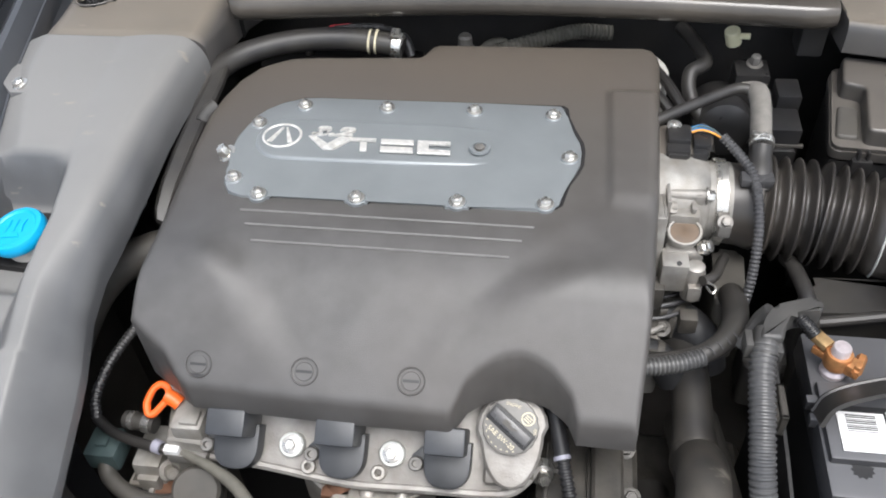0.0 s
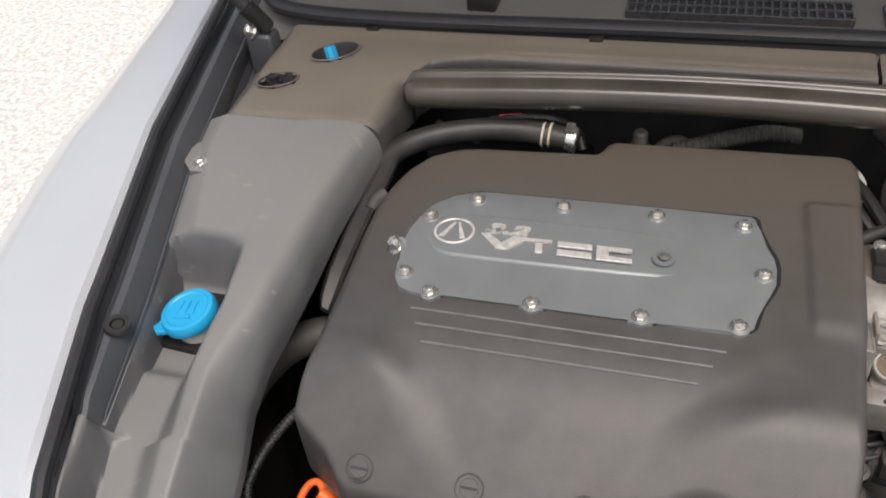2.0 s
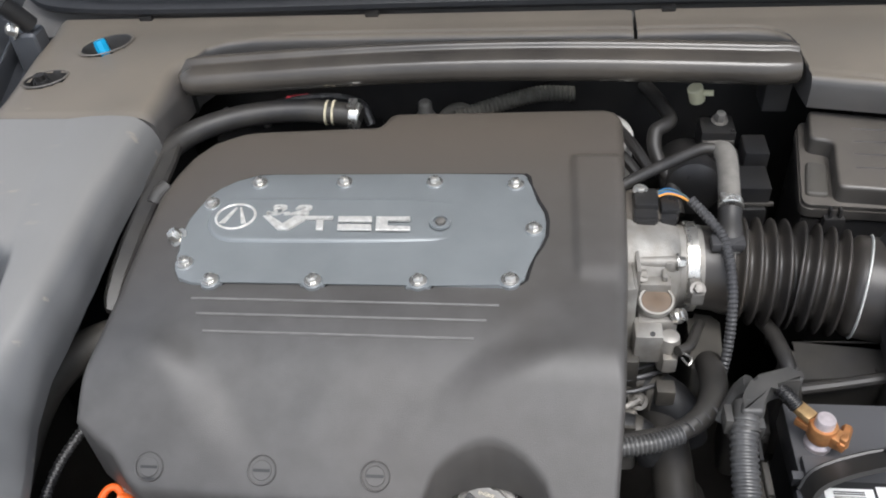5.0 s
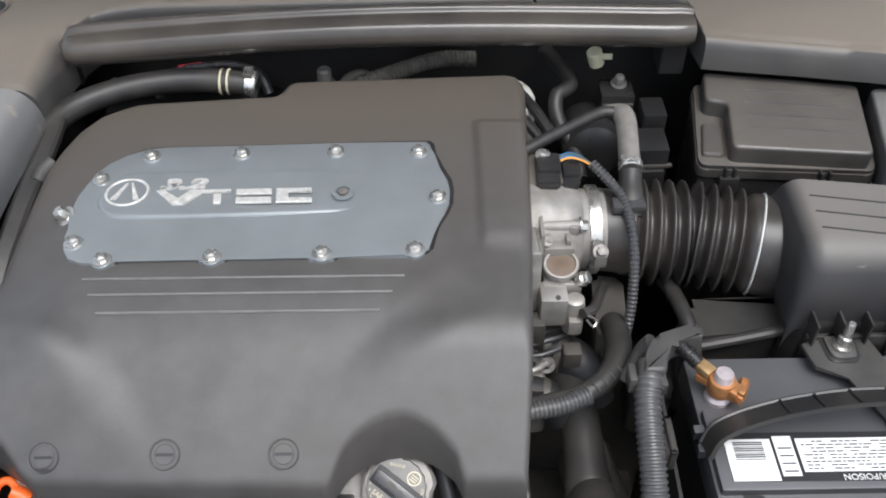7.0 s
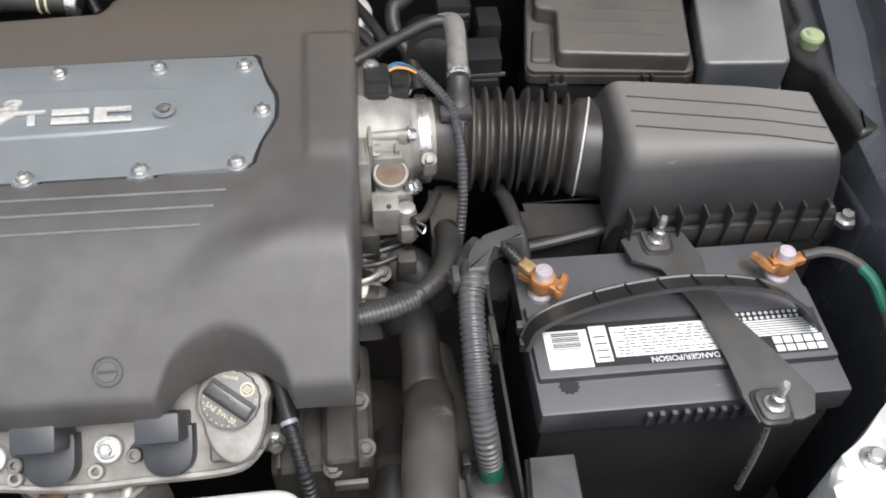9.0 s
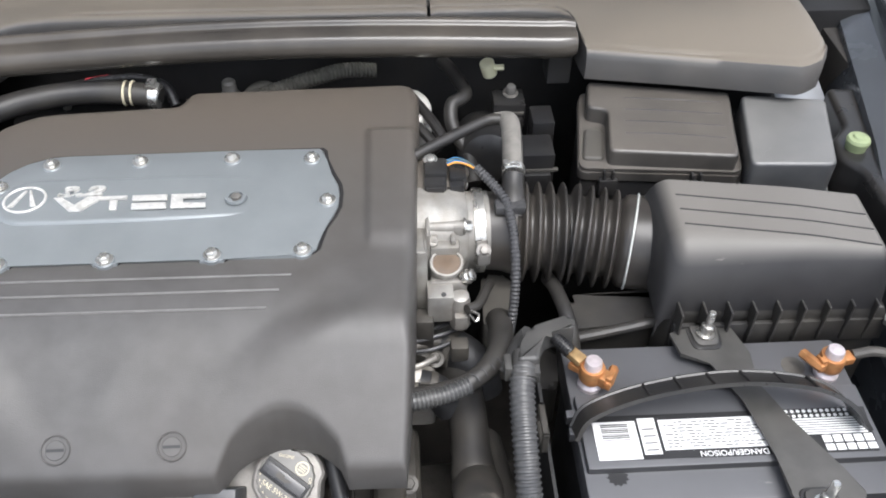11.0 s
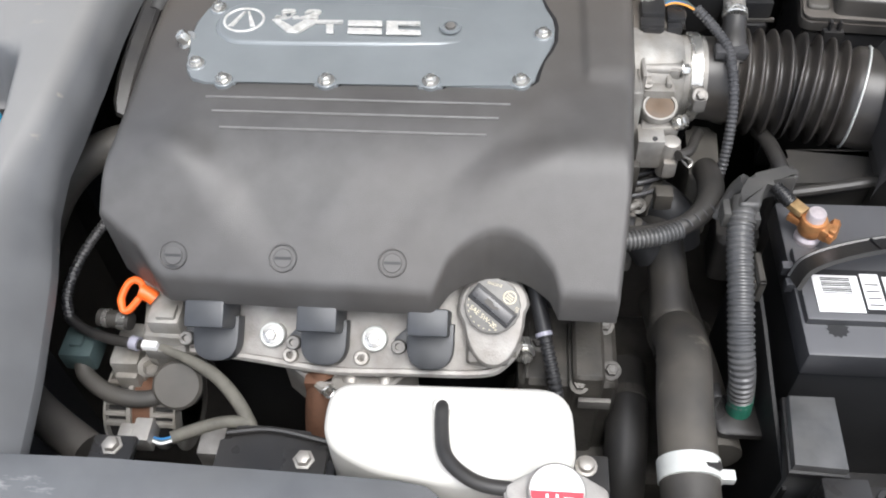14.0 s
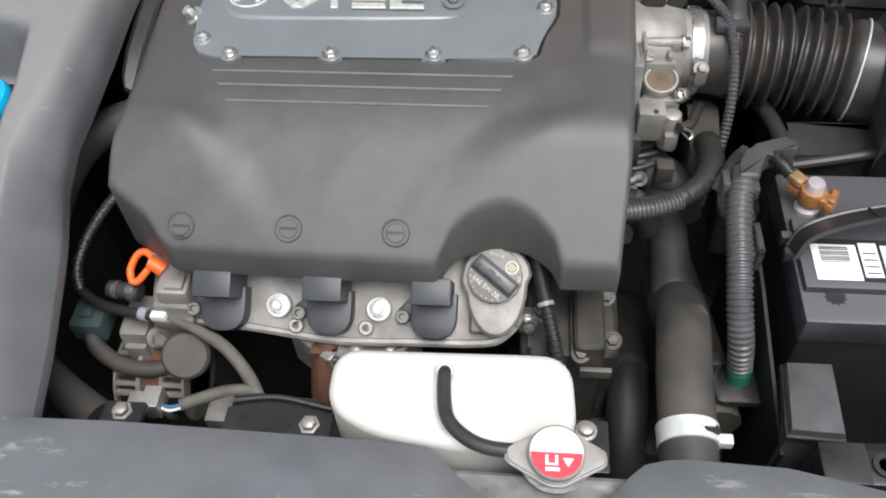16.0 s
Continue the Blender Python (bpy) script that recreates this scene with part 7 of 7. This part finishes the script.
hexbolt(bm, facing(0.318, 0.135, 0.806, (0, -0.3, 1)), 0.006, 0.006)
hexbolt(bm, facing(0.345, 0.190, 0.810, (0, -0.3, 1)), 0.006, 0.008)
part("casting", bm, M_GRIME, pump)
bm = bmesh.new()
rbox(bm, 0.288, 0.318, 0.100, 0.130, 0.74, 0.806, 0.008, 3)
hexbolt(bm, facing(0.300, 0.112, 0.806, (0, -0.4, 0.9)), 0.007, 0.007)
tube(bm, [(0.290, 0.118, 0.812), (0.306, 0.122, 0.815), (0.318, 0.132, 0.812)], 0.0030, 8, 4)
part("bracket", bm, M_ALU, pump, "pale cast bracket with bolt")
bm = bmesh.new()
tube(bm, [(0.330, 0.162, 0.792), (0.346, 0.153, 0.792), (0.362, 0.142, 0.780), (0.368, 0.132, 0.755)], 0.0205, 22, 6)
tube(bm, [(0.300, 0.108, 0.800), (0.318, 0.104, 0.795), (0.332, 0.098, 0.775)], 0.0165, 18, 5)
part("hose_stub", bm, M_INK, pump, "black rubber hose end")
for a_, n_, r_ in (((0.334, 0.160, 0.792), (0.85, -0.5, 0.0), 0.0222), ((0.308, 0.106, 0.798), (0.9, -0.2, -0.25), 0.0180)):
    bm = bmesh.new()
    turned(bm, [(r_ - 0.0015, 0), (r_, 0.0008), (r_, 0.0075), (r_ - 0.0015, 0.0085)], facing(*a_, n_), 28)
    rbox(bm, a_[0] - 0.006, a_[0] + 0.004, a_[1] - 0.013, a_[1] - 0.010, a_[2] + 0.016, a_[2] + 0.024, 0.001)
    part("spring_clamp", bm, M_GRIME, pump, "dull steel spring clamp")
bm = bmesh.new()
tube(bm, [(0.290, 0.150, 0.815), (0.312, 0.152, 0.818), (0.335, 0.160, 0.818), (0.356, 0.176, 0.812)], 0.0022, 8, 5)
tube(bm, [(0.288, 0.140, 0.812), (0.315, 0.140, 0.815), (0.342, 0.152, 0.815)], 0.0020, 8, 5)
tube(bm, [(0.292, 0.160, 0.817), (0.320, 0.164, 0.820), (0.352, 0.182, 0.815)], 0.0018, 8, 5)
part("thin_line", bm, M_SATIN, pump)

cable = thing("battery_cable", "grey ribbed battery cable with moulded elbow boot", "battery cable", (0.395, 0.0, 0.70))
bm = bmesh.new()
corrugated(bm, [(0.3935, 0.064, 0.878), (0.391, 0.047, 0.870), (0.390, 0.026, 0.861), (0.390, 0.0, 0.848), (0.391, -0.030, 0.826), (0.395, -0.050, 0.80), (0.399, -0.058, 0.77)], 0.0116, 0.0052, 0.12, 18)
part("ribbed_sleeve", bm, M_LOOM, cable)
bm = bmesh.new()
tube(bm, [(0.3985, -0.0575, 0.776), (0.400, -0.059, 0.762), (0.401, -0.060, 0.74)], 0.0112, 14, 3)
part("tape", bm, M_GREEN, cable)
bm = bmesh.new()
prism(bm, rounded([(0.378, -0.085), (0.424, -0.085), (0.428, -0.050), (0.378, -0.045)], 0.010, 4), 0.750, 0.757, 0.002)
rbox(bm, 0.374, 0.382, -0.060, -0.045, 0.750, 0.778, 0.002)
part("clip_plate", bm, M_BLACK, cable)
bm = bmesh.new()
elbow = [(0.387, 0.063), (0.393, 0.083), (0.403, 0.1), (0.413, 0.104), (0.439, 0.113), (0.444, 0.11), (0.445, 0.102), (0.443, 0.097), (0.426, 0.095), (0.418, 0.092), (0.413, 0.085), (0.407, 0.063)]
prism(bm, rounded(elbow, 0.005, 3), 0.868, 0.8905, 0.0045, 3)
tube(bm, [(0.3938, 0.054, 0.8735), (0.3942, 0.066, 0.8775), (0.3965, 0.078, 0.880)], 0.0112, 14, 3)
boot = part("boot", bm, M_BOOT, cable, "dusty grey moulded elbow boot", angle=40)
bm = bmesh.new()
tube(bm, [(0.4040, 0.100, 0.878), (0.3960, 0.100, 0.868), (0.3880, 0.094, 0.858), (0.3800, 0.086, 0.846)], lambda q: 0.0105 - 0.0045 * step01(0.0, 0.03, q), 10, 4)
rbox(bm, 0.3765, 0.3830, 0.058, 0.076, 0.866, 0.884, 0.0015)
rbox(bm, 0.4015, 0.4075, 0.054, 0.070, 0.868, 0.882, 0.0015)
part("boot_flap", bm, M_BOOT, boot)
bm = bmesh.new()
corrugated(bm, [(0.4260, 0.0960, 0.880), (0.4320, 0.0890, 0.878), (0.4390, 0.0820, 0.874)], 0.0068, 0.0022, 0.14, 12)
part("braid", bm, M_BLACK, cable)
bm = bmesh.new()
rbox(bm, -0.0055, 0.0055, -0.010, 0.006, -0.0035, 0.0035, 0.001, m=Matrix.Translation((0.4425, 0.0790, 0.8735)) @ pose(0, 0, 0, 0, 0, 38))
part("lug", bm, M_BRASS, cable, "pale crimped brass lug")
h = thing("vent_pipe", "grey rubber vent pipe dropping behind the battery boot", "hose", (0.447, 0.17, 0.80))
bm = bmesh.new()
tube(bm, [(0.440, 0.215, 0.835), (0.444, 0.195, 0.842), (0.448, 0.165, 0.846), (0.452, 0.140, 0.84), (0.455, 0.125, 0.82)], 0.0075, 12, 5)
part("pipe", bm, M_RUBBER, h)

bm = bmesh.new()
prism(bm, rounded([(0.404, 0.128), (0.446, 0.124), (0.452, 0.182), (0.410, 0.186)], 0.012, 4), 0.70, 0.762, 0.008, 3)
solo("mount_rubber", bm, M_RUBBER, "dusty black engine mount behind the battery boot", "engine mount", (0.425, 0.15, 0.72))

# ---- behind the engine, under the bar ----
h = thing("heater_pipe", "grey rubber heater pipe behind the engine", "hose", (0.35, 0.42, 0.75))
bm = bmesh.new()
tube(bm, [(0.345, 0.530, 0.905), (0.353, 0.515, 0.905), (0.364, 0.488, 0.903), (0.3705, 0.465, 0.90), (0.363, 0.454, 0.899), (0.353, 0.446, 0.897), (0.3515, 0.432, 0.885), (0.358, 0.415, 0.873), (0.369, 0.397, 0.862), (0.374, 0.36, 0.845)], 0.0084, 14, 5)
part("pipe", bm, M_RUBBER, h)
h = thing("wiring_loom", "dusty ribbed loom running behind the engine", "wiring loom", (0.2, 0.50, 0.80))
bm = bmesh.new()
corrugated(bm, [(0.125, 0.478, 0.895), (0.155, 0.485, 0.902), (0.190, 0.498, 0.906), (0.225, 0.512, 0.906), (0.262, 0.520, 0.90)], 0.010, 0.005, 0.12, 12)
part("ribbed_sleeve", bm, M_TAPE, h)
bm = bmesh.new()
tube(bm, [(0.105, 0.478, 0.888), (0.115, 0.488, 0.896), (0.130, 0.492, 0.898), (0.145, 0.485, 0.892)], 0.008, 12, 5)
part("taped_run", bm, M_TAPE, h)
bm = bmesh.new()
turned(bm, [(0.012, 0.84), (0.012, 0.888), (0.009, 0.894), (0.0085, 0.905), (0.006, 0.908)], Matrix.Translation((0.085, 0.494, 0)), 16)
solo("vacuum_valve", bm, M_PALE, "dusty grey plastic vacuum valve behind cover", "valve", (0.085, 0.494, 0.84))
h = thing("steel_pipe_set", "dark pipe with a red-tagged end behind the engine", "pipe", (-0.05, 0.49, 0.80))
bm = bmesh.new()
tube(bm, [(-0.10, 0.508, 0.897), (-0.06, 0.509, 0.903), (-0.02, 0.508, 0.904), (0.008, 0.498, 0.898), (0.018, 0.486, 0.88)], 0.006, 10, 6)
part("pipe", bm, M_SATIN, h)
bm = bmesh.new()
tube(bm, [(-0.089, 0.510, 0.8985), (-0.062, 0.511, 0.902)], 0.0066, 10, 2)
part("red_tag", bm, M_RED, h)
for x in (-0.166, -0.153, -0.118):
    bm = bmesh.new()
    turned(bm, [(0.0055, 0.86), (0.0055, 0.893), (0.004, 0.895)], Matrix.Translation((x, 0.500, 0)), 8)
    part("nut", bm, M_STEEL, h)
bm = bmesh.new()
rbox(bm, -0.18, 0.03, 0.47, 0.52, 0.80, 0.87, 0.01)
part("bracket", bm, M_VOID, h)
bm = bmesh.new()
dome(bm, rounded([(0.292, 0.486), (0.316, 0.478), (0.325, 0.464), (0.3295, 0.446), (0.325, 0.424), (0.312, 0.412), (0.296, 0.44)], 0.006, 4), 0.83, 0.900, 0.008)
solo("white_heat_guard", bm, M_WHITE, "off-white plastic guard behind the cover's corner", "guard", (0.315, 0.44, 0.83))
bm = bmesh.new()
for run in ([(0.301, 0.466, 0.902), (0.312, 0.442, 0.902), (0.327, 0.415, 0.898), (0.343, 0.388, 0.886)], [(0.302, 0.425, 0.893), (0.318, 0.405, 0.888), (0.335, 0.385, 0.876)]):
    tube(bm, run, 0.0062, 10, 4)
solo("throttle_stay", bm, M_BLACK, "black strut below the engine cover corner", "stay", (0.33, 0.39, 0.84))
sm = thing("solenoid_block", "black solenoid block with cream fitting and bolt", "solenoid", (0.42, 0.43, 0.75))
bm = bmesh.new()
rbox(bm, 0.402, 0.440, 0.435, 0.470, 0.80, 0.902, 0.003)
rbox(bm, 0.405, 0.437, 0.428, 0.440, 0.86, 0.885, 0.002)
part("body", bm, M_BLACK, sm)
bm = bmesh.new()
rbox(bm, 0.404, 0.438, 0.432, 0.435, 0.889, 0.892, 0)
part("edge", bm, M_RUBBERGREY, sm)
bm = bmesh.new()
turned(bm, [(0.009, -0.012), (0.009, 0.006), (0.0075, 0.0075)], facing(0.398, 0.481, 0.926, (-0.3, -0.2, 1)), 16)
tube(bm, [(0.404, 0.479, 0.926), (0.417, 0.477, 0.927)], 0.0036, 10, 2)
part("cream_fitting", bm, M_CREAM, sm, "cream plastic fitting")
bm = bmesh.new()
hexbolt(bm, facing(0.424, 0.458, 0.903, (0, -0.2, 1)), 0.006, 0.012)
part("bolt", bm, M_DARKALU, sm)
cb = thing("connector_block", "black connector block bolted behind the bellows", "connector", (0.44, 0.36, 0.80))
bm = bmesh.new()
rbox(bm, 0.424, 0.462, 0.342, 0.382, 0.80, 0.898, 0.003)
rbox(bm, 0.428, 0.458, 0.335, 0.344, 0.845, 0.875, 0.002)
part("body", bm, M_BLACK, cb)
bm = bmesh.new()
rbox(bm, 0.42, 0.466, 0.34, 0.344, 0.876, 0.879, 0)
part("lip", bm, M_RUBBERGREY, cb)
bm = bmesh.new()
rbox(bm, 0.444, 0.470, 0.400, 0.436, 0.85, 0.90, 0.003)
part("blue_black_plug", bm, M_BLACK, cb)
bs = thing("servo_reservoir", "dark blue round servo reservoir in shadow", "reservoir", (0.40, 0.42, 0.80))
bm = bmesh.new()
turned(bm, [(0.02, 0), (0.030, 0.004), (0.034, 0.014), (0.034, 0.08)], facing(0.392, 0.385, 0.86, (0, 1, -0.3)), 32)
part("shell", bm, M_BLACK, bs)

# right inner wing bits
rp = thing("wing_stop", "pale green rubber bump stop on the inner wing", "bump stop", (0.785, 0.308, 0.86))
bm = bmesh.new()
turned(bm, [(0.010, 0.90), (0.011, 0.926), (0.0118, 0.928), (0.0126, 0.933), (0.0112, 0.936), (0.007, 0.9365), (0.0055, 0.9385), (0.0, 0.939)], Matrix.Translation((0.779, 0.308, 0)), 24)
part("pad", bm, M_LIME, rp)
bm = bmesh.new()
dome(bm, rounded([(0.776, 0.170), (0.850, 0.180), (0.862, 0.420), (0.792, 0.425), (0.783, 0.350), (0.760, 0.325), (0.757, 0.292), (0.772, 0.270)], 0.008, 5), 0.86, 0.922, 0.007)
part("bracket", bm, M_BLACK, rp)
bm = bmesh.new()
sheet(bm, 14, 12, lambda i, j: (0.690 + 0.120 * i / 13, 0.368 + 0.11 * j / 11, 0.876 + 0.03 * j / 11 - 0.03 * ((i / 13 - 0.45) ** 2)))
part("strut_tower_top", bm, M_SHELF, tub, "tower top with its bright reflection in the pale grey")
bm = bmesh.new()
prism(bm, [(0.770, 0.10), (0.835, 0.12), (0.865, 0.42), (0.775, 0.40), (0.778, 0.30)], 0.80, 0.872, 0.006, 3)
part("inner_wing_shelf", bm, M_INNER, tub)
wp = thing("wiper_arm", "black wiper arm resting on the windscreen", "wiper", (0.1, 0.75, 1.05))
bm = bmesh.new()
tube(bm, [(-0.13, 0.770, 1.062), (-0.05, 0.760, 1.066), (0.10, 0.775, 1.076), (0.28, 0.80, 1.087), (0.45, 0.815, 1.095)], 0.008, 8, 4, flat=0.7)
part("arm", bm, M_BLACK, wp)
bm = bmesh.new()
tube(bm, [(-0.10, 0.790, 1.075), (0.15, 0.800, 1.083), (0.42, 0.835, 1.10)], 0.005, 8, 4)
part("blade", bm, M_RUBBER, wp)
